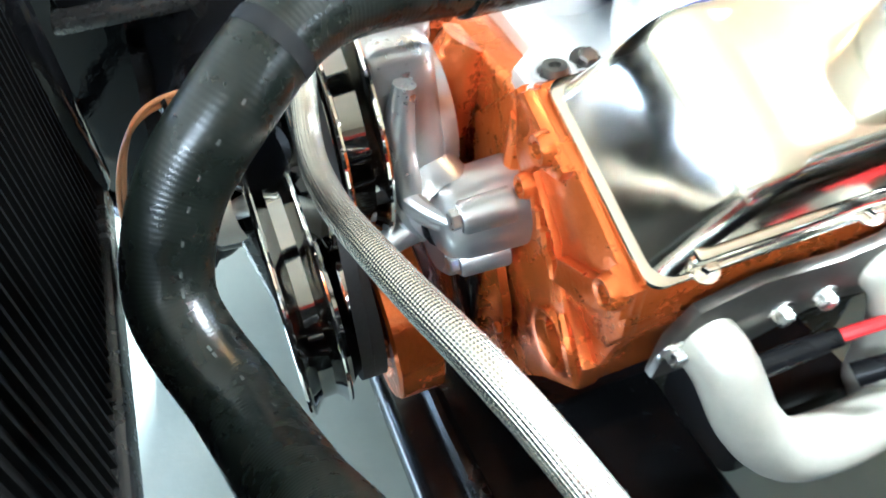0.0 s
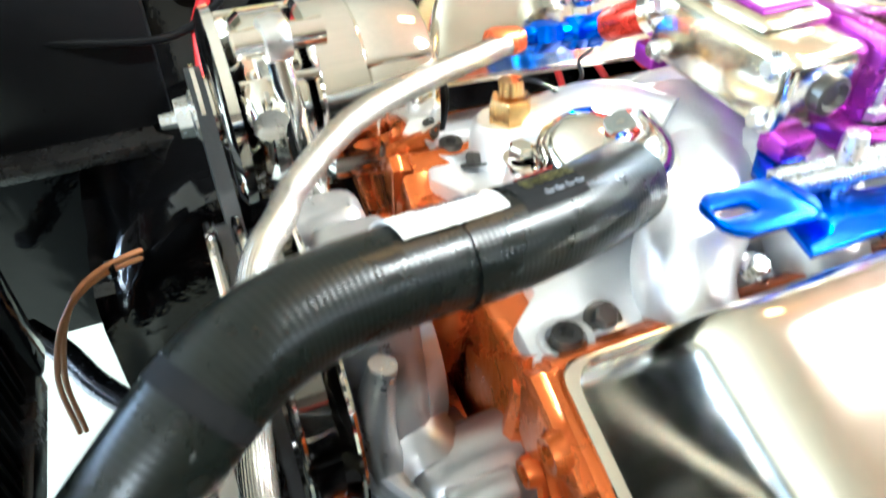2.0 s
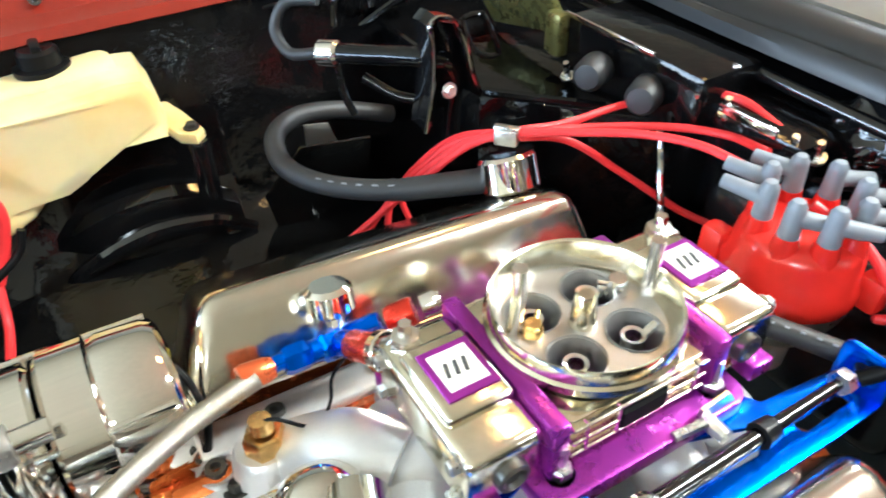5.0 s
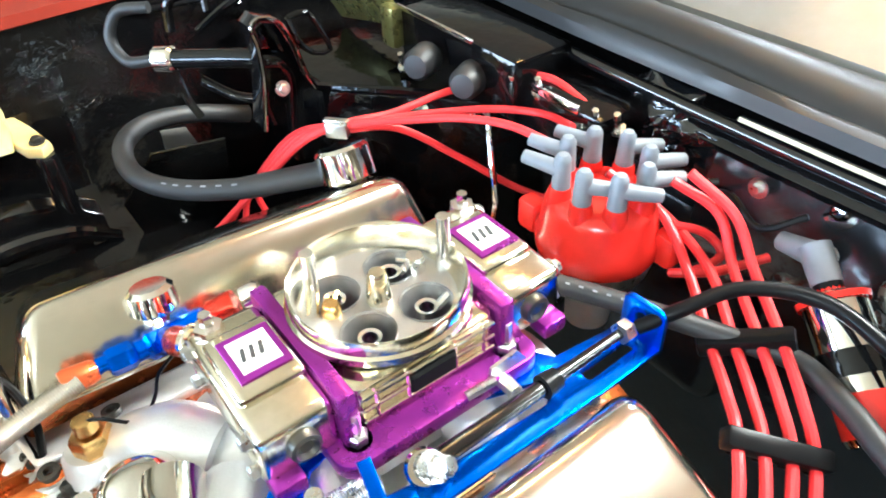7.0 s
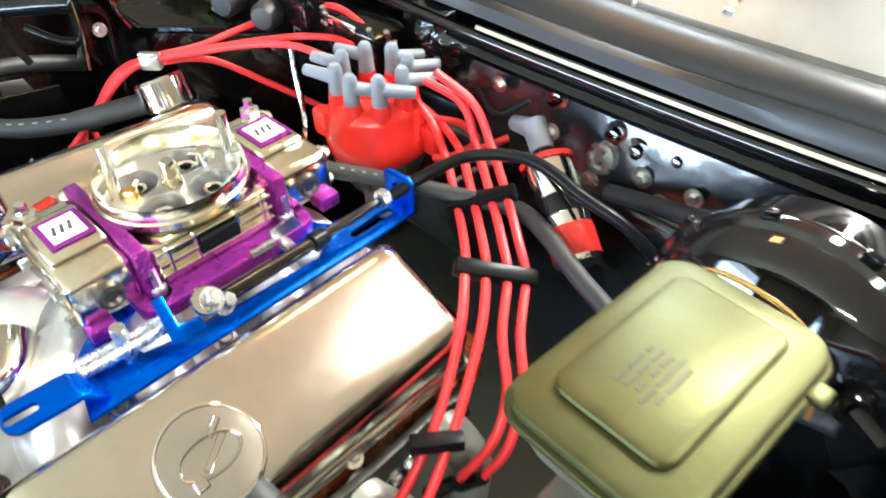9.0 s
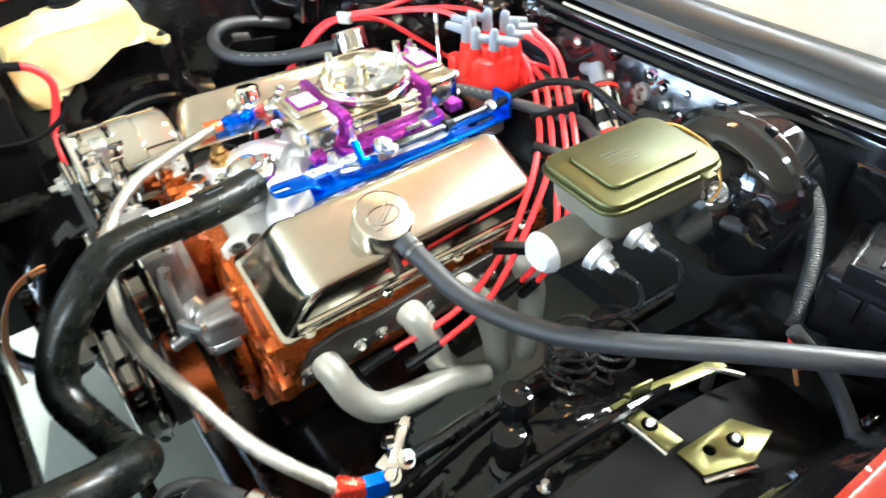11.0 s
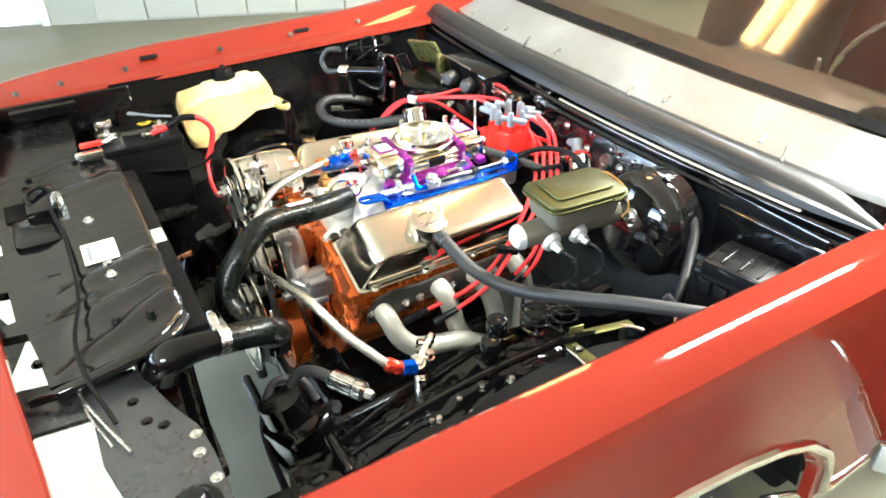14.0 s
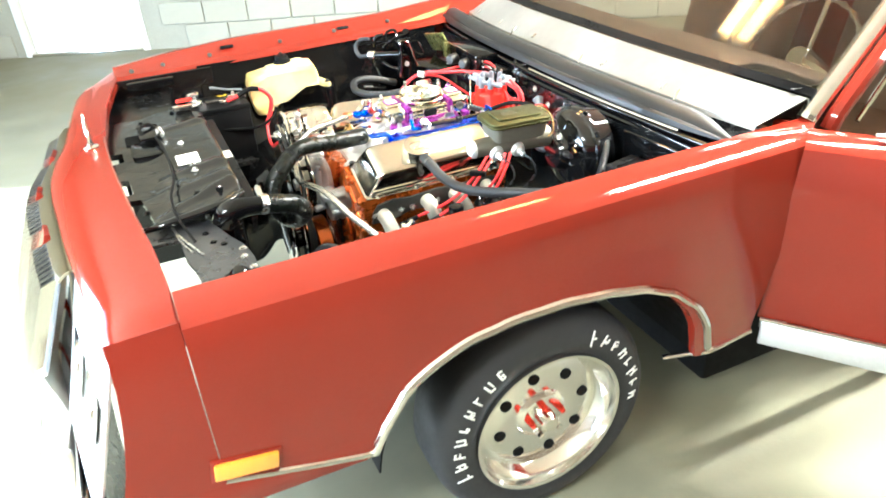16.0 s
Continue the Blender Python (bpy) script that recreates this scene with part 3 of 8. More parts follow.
# the laid-back nose: grilles with red dividers, headlamp panels, bumper
def nose_face(y0, y1, z0, z1, out0, out1, n=9):
    """A sheet of the nose between two widths, its top out by out0 and its foot by out1."""
    rows = []
    for i in range(n):
        y = y0 + (y1 - y0) * i / (n - 1)
        rows.append([(nose_x(y) - out0 + (out0 - out1) * f, y, z0 + (z1 - z0) * f) for f in (0, 0.33, 0.67, 1)])
    return rows


# grille backing lightened to hold the glare at the nose
for y0, y1 in ((-0.46, -0.25), (-0.19, 0.02), (0.06, 0.27), (0.33, 0.50)):
    g = part("grille", thicken(loft(nose_face(y0, y1, 0.885, 0.67, 0.035, 0.125)), 0.006), BOOT, car, "grille, pale for the daylight glare on it, with upright chrome bars")
    for k in range(9):
        y = y0 + 0.012 + (y1 - y0 - 0.024) * k / 8
        part("bar", thicken(loft([[(nose_x(y) - 0.036 - 0.046 * f, y, 0.884 - 0.106 * f), (nose_x(y) - 0.072 - 0.046 * f, y, 0.870 - 0.106 * f)] for f in (0, 0.5, 1.0, 1.5, 2.0)]), 0.006), POLISHED, g, "upright chrome fin")
for y0, y1 in ((-0.25, -0.19), (0.02, 0.06), (0.27, 0.33)):
    part("nose_divider", thicken(loft(nose_face(y0, y1, 0.90, 0.66, 0.036, 0.145, 4)), 0.02), REDPAINT, car, "red divider between the grilles")
part("grille_top_trim", thicken(loft([[(nose_x(y) - 0.002, y, 0.905), (nose_x(y) - 0.020, y, 0.900), (nose_x(y) - 0.038, y, 0.884)] for y in [-0.465 + 0.097 * i for i in range(11)]]), 0.006), CHROME, car, "chrome moulding over the grilles")
part("grille_surround", thicken(loft([[(nose_x(y) - 0.125, y, 0.672), (nose_x(y) - 0.145, y, 0.665), (nose_x(y) - 0.120, y, 0.53)] for y in [-0.46 + 0.096 * i for i in range(11)]]), 0.01), CASTALU, car)
# pale alloy colour carries the daylight glare on the headlamp panels
for y0, y1 in ((-0.835, -0.47), (0.51, 0.84)):
    hl = part("headlamp_panel", thicken(loft(nose_face(y0, y1, 0.895, 0.56, 0.0, 0.110, 7)), 0.006), CASTALU, car, "headlamp panel, pale silver for the daylight glare on it")
    for f in (0.28, 0.72):
        y = y0 + (y1 - y0) * f
        part("headlamp", box(0.016, 0.145, 0.105, Matrix.Translation((nose_x(y) - 0.052, y, 0.745)) @ Matrix.Rotation(radians(18), 4, "Y"), 0.008), CHROME, hl, "rectangular headlamp in a bright rim")
# unseen panel, added to keep door daylight off the floor under the engine
part("valance", thicken(loft([[(nose_x(y) - 0.10, y, 0.45), (nose_x(y) - 0.09, y, 0.33), (nose_x(y) - 0.05, y, 0.215)] for y in [-0.80 + 0.16 * i for i in range(11)]]), 0.004), BLACKFLAT, car, "unseen black valance added below the bumper to shade the floor")
part("bumper", box(0.12, 1.74, 0.12, Matrix.Translation((-0.32, 0.02, 0.47)), 0.03, 3), CHROME, car, "chrome front bumper")
# hood ornament
ORN = Matrix.Translation((-0.108, 0.118, 0.955))
orn = part("hood_ornament", lathe([(0, 0), (0.020, 0), (0.020, 0.004), (0.008, 0.008), (0.006, 0.03), (0, 0.03)], ORN, 16), CHROME, car, "chrome stand-up hood ornament")
for a in (95, 215, -25):
    part("blade", box(0.012, 0.010, 0.062, ORN @ Matrix.Translation((0, 0, 0.034)) @ Matrix.Rotation(radians(a), 4, "X") @ Matrix.Rotation(radians(12), 4, "Z") @ Matrix.Translation((0, 0, 0.031)), 0.003, taper=0.4), CHROME, orn)
# driver's door, swung wide open on its front hinges, with its bright lower moulding
HINGE = Vector((1.475, -0.80, 0))
SWING = Matrix.Translation(HINGE) @ Matrix.Rotation(radians(-53), 4, "Z") @ Matrix.Translation(-HINGE)
rows = []
for i in range(21):
    x = 1.492 + 1.243 * i / 20
    zt = top_z(1.5)
    rows.append([SWING @ Vector((x + 0.025 * (1 - i / 20) * min(1.0, (z - 0.445) / 0.5), y, z)) for y, z in [(-0.76, zt)] + [(y, zt + dz) for y, dz in prof[3:]] + [(side_y(zt - 0.0235 - (zt - 0.4735) * k / 12) - 0.001, zt - 0.0235 - (zt - 0.4735) * k / 12) for k in range(1, 13)] + [(-0.83, 0.447)]])
door = part("door", thicken(loft(rows), 0.004), REDPAINT, car, "red driver's door, standing wide open", 28)
part("inner_panel", box(1.06, 0.050, 0.48, SWING @ Matrix.Translation((2.20, -0.79, 0.69)), 0.012, 3), TAN, door, "tan vinyl inner door panel")
part("front_edge", box(0.012, 0.075, 0.48, SWING @ Matrix.Translation((1.525, -0.812, 0.69)) @ Matrix.Rotation(radians(3), 4, "Y"), 0.004), REDPAINT, door)
part("lower_moulding", box(1.22, 0.016, 0.078, SWING @ Matrix.Translation((2.115, -0.866, 0.404)), 0.006, 3), CASTALU, door, "dull silver moulding along the door's foot")
part("moulding_lip", tube([SWING @ Vector((1.50, -0.872, 0.449)), SWING @ Vector((2.72, -0.872, 0.449))], 0.005, 8, 1, smooth=False), POLISHED, door)
part("beltline_trim", tube([SWING @ Vector((1.66, -0.79, 0.976)), SWING @ Vector((1.80, -0.79, 0.980)), SWING @ Vector((2.72, -0.79, 0.980))], 0.008, 8, 3), POLISHED, door)
part("hinge_post", box(0.05, 0.10, 0.52, Matrix.Translation((1.545, -0.755, 0.70)), 0.008), REDPAINT, car, "red hinge post behind the fender")
part("rocker_panel", box(1.30, 0.03, 0.085, Matrix.Translation((2.16, -0.815, 0.392)), 0.008), GREYMETAL, car, "dull silver rocker panel under the door opening")
# plain dark slab, made deep so that no light streaks pass under the car
part("underside", box(3.2, 1.46, 0.30, Matrix.Translation((3.05, 0.04, 0.225)), 0.02), MATTBLACK, car)
part("rear_quarter", box(1.8, 1.72, 0.55, Matrix.Translation((3.65, 0.04, 0.69)), 0.06, 3), REDPAINT, car, "red rear body behind the doors")

# wheel with drag tyre
WC = (0.79, -0.80, 0.315)
wheel = part("wheel", lathe([(0.0, -0.05), (0.19, -0.05), (0.205, 0.02), (0.214, 0.022), (0.214, 0.008), (0.198, 0.0), (0.190, -0.022), (0.178, -0.035), (0.165, -0.030), (0.120, -0.026), (0.075, -0.030), (0.062, -0.020), (0.056, -0.018), (0.0, -0.018)], along(WC, (0, -1, 0)), 64), POLISHED, car, "polished aluminium racing wheel with round holes")
tyre = part("tyre", lathe([(0.205, -0.16), (0.26, -0.178), (0.305, -0.170), (0.318, -0.145), (0.320, -0.09), (0.318, -0.03), (0.305, -0.004), (0.285, 0.010), (0.250, 0.017), (0.222, 0.012), (0.206, 0.000)], along(WC, (0, -1, 0)), 72), TYRE, wheel, "black racing tyre with worn white side lettering")
# holes drawn as matt black discs in place of their inner shade
for k in range(8):
    a = 2 * math.pi * k / 8 + 0.2
    part("hole", lathe([(0, 0.0005), (0.0135, 0.0005), (0.0155, 0.003), (0.0165, 0.0)], along((WC[0] + 0.128 * math.cos(a), WC[1] - -0.0265, WC[2] + 0.128 * math.sin(a)), (0, -1, 0)), 16), MATTBLACK, wheel)
for k in range(5):
    a = 2 * math.pi * k / 5 + 0.5
    part("lug_nut", lathe([(0, 0.034), (0.007, 0.033), (0.009, 0.028), (0.011, 0.0), (0, 0)], along((WC[0] + 0.047 * math.cos(a), WC[1] + 0.019, WC[2] + 0.047 * math.sin(a)), (0, -1, 0)), 6), REDANO if k in (0, 1, 2) else CHROME, wheel)
part("hub_cap", lathe([(0, 0.042), (0.020, 0.042), (0.026, 0.036), (0.028, 0.0), (0, 0)], along((WC[0], WC[1] + 0.019, WC[2]), (0, -1, 0)), 24), CHROME, wheel)
rng = random.Random(21)
for start, count in ((62, 8), (196, 9)):
    for k in range(count):               # worn white marks, drawn as plain strokes
        a = radians(start - 9.2 * k)
        tall = 0.036 if k else 0.050
        m = Matrix.Translation(WC) @ Matrix.Rotation(-a + math.pi / 2, 4, "Y") @ Matrix.Translation((0, -0.0165, 0.262)) @ Matrix.Rotation(radians(-7), 4, "X")
        lean = Matrix.Rotation(radians(rng.uniform(-14, 14)), 4, "Y")
        strokes = [box(0.0060, 0.003, tall * rng.uniform(0.7, 1.0), m @ lean @ Matrix.Translation((-0.006, 0, 0)), 0.002, 2)]
        for q in range(1 + k % 3):
            strokes.append(box(rng.uniform(0.009, 0.015), 0.003, 0.0055, m @ lean @ Matrix.Translation((0.002, 0, tall * rng.uniform(-0.36, 0.36))) @ Matrix.Rotation(radians(rng.uniform(-25, 25)), 4, "Y"), 0.002, 2))
        if k % 2:
            strokes.append(box(0.0055, 0.003, tall * rng.uniform(0.4, 0.8), m @ lean @ Matrix.Translation((0.009, 0, rng.uniform(-0.006, 0.006))), 0.002, 2))
        part("lettering", join(*strokes), WHITEBAR, tyre)

# unseen far wheel, added to stop light coming in under the far fender
far_wheel = part("wheel", lathe([(0.0, -0.05), (0.19, -0.05), (0.205, 0.02), (0.214, 0.022), (0.214, 0.008), (0.198, 0.0), (0.178, -0.03), (0.075, -0.03), (0.0, -0.018)], along((WC[0], 0.88, WC[2]), (0, 1, 0)), 48), POLISHED, car)
part("tyre", lathe([(0.205, -0.16), (0.26, -0.178), (0.305, -0.170), (0.318, -0.145), (0.320, -0.09), (0.318, -0.03), (0.305, -0.004), (0.285, 0.010), (0.250, 0.017), (0.222, 0.012), (0.206, 0.000)], along((WC[0], 0.88, WC[2]), (0, 1, 0)), 56), TYRE, far_wheel)

# ---- bulkhead, cowl, windshield ----
FWX = 1.245
fw = part("firewall", box(0.012, 1.50, 0.55, Matrix.Translation((FWX + 0.02, 0.04, 0.66)), 0.004), FIREBLACK, car, "gloss black firewall")


def slope_x(z):
    """The front of the firewall's laid-back upper sheet at a height."""
    return 1.268 - (0.94 - z) * 0.32


part("upper_sheet", thicken(loft([[(slope_x(z) + 0.004 * math.sin(y * 23 + z * 40), y, z) for z in (0.815, 0.84, 0.87, 0.90, 0.92, 0.942)] for y in [-0.36 + 0.035 * i for i in range(13)]]), 0.003), FIREBLACK, fw, "laid-back gloss black upper firewall sheet", 60)
for y, z, r in ((-0.070, 0.903, 0.011), (-0.152, 0.890, 0.009), (-0.182, 0.882, 0.010), (-0.228, 0.890, 0.008), (-0.015, 0.910, 0.008), (-0.36, 0.885, 0.008), (-0.42, 0.84, 0.008)):
    x = slope_x(z) - FWX - 0.0145
    part("bolt", join(lathe([(0, 0.010), (r * 0.5, 0.009), (r * 0.85, 0.005), (r, 0.0), (0, 0)], along((FWX + 0.0145 + x, y, z), (-1, 0, 0.32)), 16), lathe([(0, 0.003), (r * 1.5, 0.003), (r * 1.6, 0), (0, 0)], along((FWX + 0.0145 + x, y, z), (-1, 0, 0.32)), 18)), DARKCHROME, fw)
part("plug", lathe([(0, 0.006), (0.010, 0.006), (0.012, 0.010), (0.017, 0.010), (0.019, 0.004), (0.019, 0), (0, 0)], along((slope_x(0.861), -0.147, 0.861), (-1, 0, 0.32)), 24), STEEL, fw, "bright round plug")
# chrome strip that draws the highlight along the black cowl lip
part("cowl_highlight", thicken(loft([[(1.2285 + 0.055 * abs((y - 0.04) / 0.8) ** 2.2, y, 0.9590), (1.231 + 0.055 * abs((y - 0.04) / 0.8) ** 2.2, y, 0.9625), (1.2345 + 0.055 * abs((y - 0.04) / 0.8) ** 2.2, y, 0.9635)] for y in [0.035 - 0.048 * i for i in range(15)]]), 0.0015), CHROME, fw, "bright strip for the highlight along the cowl lip below the hood seal")
part("firewall_stamping", box(0.05, 0.34, 0.12, Matrix.Translation((FWX, -0.20, 0.775)), 0.025, 4), FIREBLACK, fw)
part("firewall_stamping", box(0.07, 0.30, 0.22, Matrix.Translation((FWX - 0.01, 0.12, 0.72)), 0.03, 4), FIREBLACK, fw)
part("cowl_ledge", loft([[(FWX + 0.015 + 0.05 * abs(c) ** 2, 0.04 + 0.79 * c, 0.900), (FWX - 0.004 + 0.05 * abs(c) ** 2, 0.04 + 0.79 * c, 0.912), (FWX - 0.010 + 0.05 * abs(c) ** 2, 0.04 + 0.79 * c, 0.922), (FWX + 0.0 + 0.05 * abs(c) ** 2, 0.04 + 0.79 * c, 0.935), (FWX + 0.03 + 0.05 * abs(c) ** 2, 0.04 + 0.79 * c, 0.955), (FWX + 0.05 + 0.05 * abs(c) ** 2, 0.04 + 0.79 * c, 0.96)] for c in [i / 12 - 1 for i in range(25)]]), BLACK, car, "rolled black cowl lip")
part("cowl_bead", tube([(FWX - 0.012 + 0.05 * abs(c) ** 2, 0.04 + 0.79 * c, 0.948) for c in [i / 8 - 1 for i in range(17)]], 0.0075, 14, 3), BEADBLACK, car, "rolled gloss black bead along the cowl")
part("grommet", lathe([(0, 0.006), (0.008, 0.006), (0.010, 0.004), (0.016, 0.004), (0.019, 0.0), (0, 0)], along((FWX + 0.012, -0.205, 0.845), (-1, 0, 0.1)), 24), BOOT, fw, "pale grey round plug")
for x, y, z, r in ((FWX + 0.008, -0.142, 0.834, 0.012), (FWX + 0.008, -0.20, 0.865, 0.007), (FWX + 0.008, -0.225, 0.845, 0.006), (FWX + 0.008, -0.08, 0.87, 0.006), (FWX + 0.008, -0.26, 0.87, 0.006), (FWX + 0.008, 0.0, 0.90, 0.006)):
    part("bolt", hexbolt(along((x - 0.02, y, z), (-1, 0, 0.1)), r, 0.006, r * 1.7), STEEL, fw)


def cowl(c, off, z):
    """A point of the curved cowl: c from the near side (-1) to the far side (1)."""
    end = max(0.0, (abs(c) - 0.8) / 0.2) ** 2 * min(1.0, max(0.0, off) / 0.17)
    return (1.258 + off + 0.055 * abs(c) ** 2.2 + 0.12 * end, 0.04 + 0.80 * c, z + 0.008 * (1 - abs(c)) - 0.05 * end)


CS = [i / 16 - 1 for i in range(33)]
seal_rows = []
for c in CS:
    x, y, z = cowl(c, 0.0, 0.972)
    wob = 0.004 * math.sin(c * 9)
    seal_rows.append([(x - 0.022, y, z - 0.010), (x - 0.020, y, z + 0.004), (x - 0.012, y, z + 0.010 + wob), (x - 0.004, y, z + 0.006), (x + 0.002, y, z + 0.016 + wob), (x + 0.018, y, z + 0.026 + wob), (x + 0.036, y, z + 0.028 + wob * 0.6), (x + 0.052, y, z + 0.022), (x + 0.060, y, z + 0.006), (x + 0.056, y, z - 0.008), (x + 0.004, y, z - 0.012)])
for c, row in zip(CS, seal_rows):           # the seal thins out towards the near fender
    f = 0.75 * max(0.0, (-c - 0.85) / 0.15)
    row[:] = [tuple(Vector(p).lerp(Vector(row[-1]), f)) for p in row]
part("hood_seal", loft(seal_rows, close=True, cap=True), SEALRUBBER, car, "long grey-black rubber hood seal along the cowl")
part("cowl_channel", thicken(loft([[cowl(c, 0.025, 0.955), cowl(c, 0.035, 0.93), cowl(c, 0.075, 0.935), cowl(c, 0.085, 0.985)] for c in CS]), 0.003), BLACKFLAT, car, "dark wiper channel")
band = part("cowl_panel", thicken(loft([[cowl(c, 0.064, 0.980), cowl(c, 0.068, 0.994), cowl(c, 0.092, 1.008), cowl(c, 0.150, 1.045), cowl(c, 0.170, 1.058), cowl(c, 0.176, 1.056)] for c in [k / 40 * 1.94 - 0.984 for k in range(41)]]), 0.003), GREYMETAL, car, "bare grey metal panel below the windshield")
for c in (0.52, 0.20, -0.30, -0.62, 0.78):
    p = Vector(cowl(c, 0.086, 1.004))
    part("trim_clip", join(box(0.016, 0.010, 0.002, Matrix.Translation(p + Vector((0.006, 0, 0.0055))) @ Matrix.Rotation(radians(-32), 4, "Y"), 0.0008, 1), box(0.004, 0.010, 0.006, Matrix.Translation(p + Vector((-0.003, 0, -0.001))), 0.001, 1)), STEEL, band)
for c in (0.36, -0.18, -0.70):
    p = Vector(cowl(c, 0.066, 0.965))
    part("wiper_fitting", join(tube([p, p + Vector((0.005, 0, 0.03)), p + Vector((0.03, 0.012, 0.045)), p + Vector((0.03, 0.03, 0.03))], 0.004, 8, 5), lathe([(0, 0.01), (0.01, 0.01), (0.012, 0), (0, 0)], along(p, (0, 0, 1)), 12)), DARKSTEEL if c > 0 else POLISHED, car)
# windshield glass with black edge, pillars, roof
W0, W1 = 0.172, 0.80
ws_rows = [[tuple(Vector(cowl(c * (1 - 0.10 * s), W0, 1.058)) + Vector((0.62 * s, 0, 0.42 * s - 0.05 * s * s))) for s in [k / 6 for k in range(7)]] for c in CS]
windshield = part("windshield", thicken(loft(ws_rows), 0.005), GLASS, car, "tinted windshield reflecting a warm ceiling lamp")
windshield.visible_shadow = False
part("glass_edge", thicken(loft([[tuple(Vector(cowl(c, W0 + 0.002, 1.063)) + Vector((0.62 * s, 0, 0.42 * s))) for s in (0.0, 0.035)] for c in CS]), 0.002), PLASTIC, windshield)
for sgn in (-1, 1):
    base = Vector(cowl(sgn * 1.0, W0, 1.05))
    top = Vector(cowl(sgn * 0.9, W0, 1.058)) + Vector((0.62, 0, 0.37))
    pil = part("pillar", tube([base + Vector((-0.035, sgn * 0.004, -0.035)), base, (base + top) / 2 + Vector((0, 0, 0.008)), top], 0.026, 10, 4), POLISHED, car, "bright metal windshield pillar trim")
    part("pillar_paint", tube([base + Vector((0.02, sgn * 0.034, -0.06)), base + Vector((0.06, sgn * 0.034, 0.006)), (base + top) / 2 + Vector((0.05, sgn * 0.035, 0.008)), top + Vector((0.05, sgn * 0.03, 0))], 0.024, 10, 4), REDPAINT, car, "red windshield pillar")
    part("window_trim", tube([base + Vector((0.10, sgn * 0.05, -0.05)), (base + top) / 2 + Vector((0.10, sgn * 0.05, 0.0)), top + Vector((0.10, sgn * 0.04, 0))], 0.007, 8, 4), CHROME, pil)
part("roof", box(1.3, 1.35, 0.05, Matrix.Translation((2.66, 0.04, 1.435)), 0.02, 3), REDPAINT, car)
# inside of the cabin
dash = part("dashboard", loft([[(1.50 + 0.03 * abs(c), 0.04 + 0.74 * c, 1.015), (1.62, 0.04 + 0.74 * c, 1.035), (1.74, 0.04 + 0.74 * c, 1.03 - 0.02 * (c > -0.1)), (1.78, 0.04 + 0.74 * c, 1.00), (1.80, 0.04 + 0.74 * c, 0.80)] for c in CS]), BROWN, car, "dark brown dashboard with a bright instrument trim")
part("instrument_trim", join(box(0.006, 0.30, 0.010, Matrix.Translation((1.772, -0.42, 1.018)), 0.002), box(0.006, 0.012, 0.05, Matrix.Translation((1.775, -0.56, 1.03)), 0.002), box(0.006, 0.012, 0.05, Matrix.Translation((1.775, -0.28, 1.03)), 0.002)), POLISHED, dash)
part("dash_vent", box(0.10, 0.22, 0.006, Matrix.Translation((1.60, -0.62, 1.037)), 0.002), PLASTIC, dash)
for y in (-0.38, 0.42):
    seat = part("seat", box(0.16, 0.52, 0.62, Matrix.Translation((2.55, y, 0.92)) @ Matrix.Rotation(radians(12), 4, "Y"), 0.05, 4), TAN, car, "tan vinyl seat back")
    part("cushion", box(0.55, 0.54, 0.18, Matrix.Translation((2.28, y, 0.62)), 0.05, 4), TAN, seat)
part("cabin_floor", box(1.6, 1.45, 0.03, Matrix.Translation((2.2, 0.04, 0.44)), 0.01), BROWN, car)
part("cabin_back", box(0.05, 1.45, 0.85, Matrix.Translation((3.0, 0.04, 0.95)), 0.02), TAN, car)
SWM = Matrix.Translation((1.92, -0.42, 0.985)) @ Matrix.Rotation(radians(-62), 4, "Y")
wheel_rim = [SWM @ Vector((0.185 * math.cos(2 * math.pi * k / 40), 0.185 * math.sin(2 * math.pi * k / 40), 0)) for k in range(41)]
steer = part("steering_wheel", join(tube(wheel_rim, 0.006, 8, 1, cap=False), *[tube([SWM @ Vector((0.18 * math.cos(a), 0.18 * math.sin(a), 0)), SWM @ Vector((0.03 * math.cos(a), 0.03 * math.sin(a), -0.03))], 0.008, 8, 1, smooth=False) for a in (0.0, 2.1, 4.2)], lathe([(0, 0.01), (0.035, 0.008), (0.04, -0.03), (0.015, -0.2), (0, -0.2)], SWM, 16)), CHROME, car, "small chrome chain-link steering wheel")
link = bpy.data.meshes.new("chain_link")
bm = lathe([(0.006 + 0.0045 * math.cos(a), 0.0045 * math.sin(a)) for a in (2 * math.pi * k / 8 for k in range(8))], None, 10, closed=True)
bm.to_mesh(link)
bm.free()
link.materials.append(CHROME)
link.shade_smooth()
for k in range(44):
    a = 2 * math.pi * k / 44
    piece("chain_link", link, steer, SWM @ Matrix.Rotation(a, 4, "Z") @ Matrix.Translation((0.185, 0, 0)) @ Matrix.Rotation(radians(90 * (k % 2)), 4, "Y") @ Matrix.Diagonal((1, 1.5, 1, 1)))

# ---- aprons (inner fenders) ----
rows = []
for i in range(65):
    x = 0.30 + 0.93 * i / 64
    hump = math.exp(-((x - 0.79) / 0.26) ** 2)
    zi = 0.60 + 0.105 * hump
    rows.append([(x, -0.40 + 0.02 * hump, zi - 0.16), (x, -0.405, zi - 0.012), (x, -0.415, zi), (x, -0.47, zi + 0.012), (x, -0.50, zi + 0.005), (x, -0.52, zi - 0.012 + 0.02 * hump), (x, -0.60, zi - 0.02 + 0.03 * hump), (x, -0.66, zi + 0.02 + 0.03 * hump), (x, -0.70, zi + 0.12), (x, -0.735, 0.86), (x, -0.752, 0.915)])
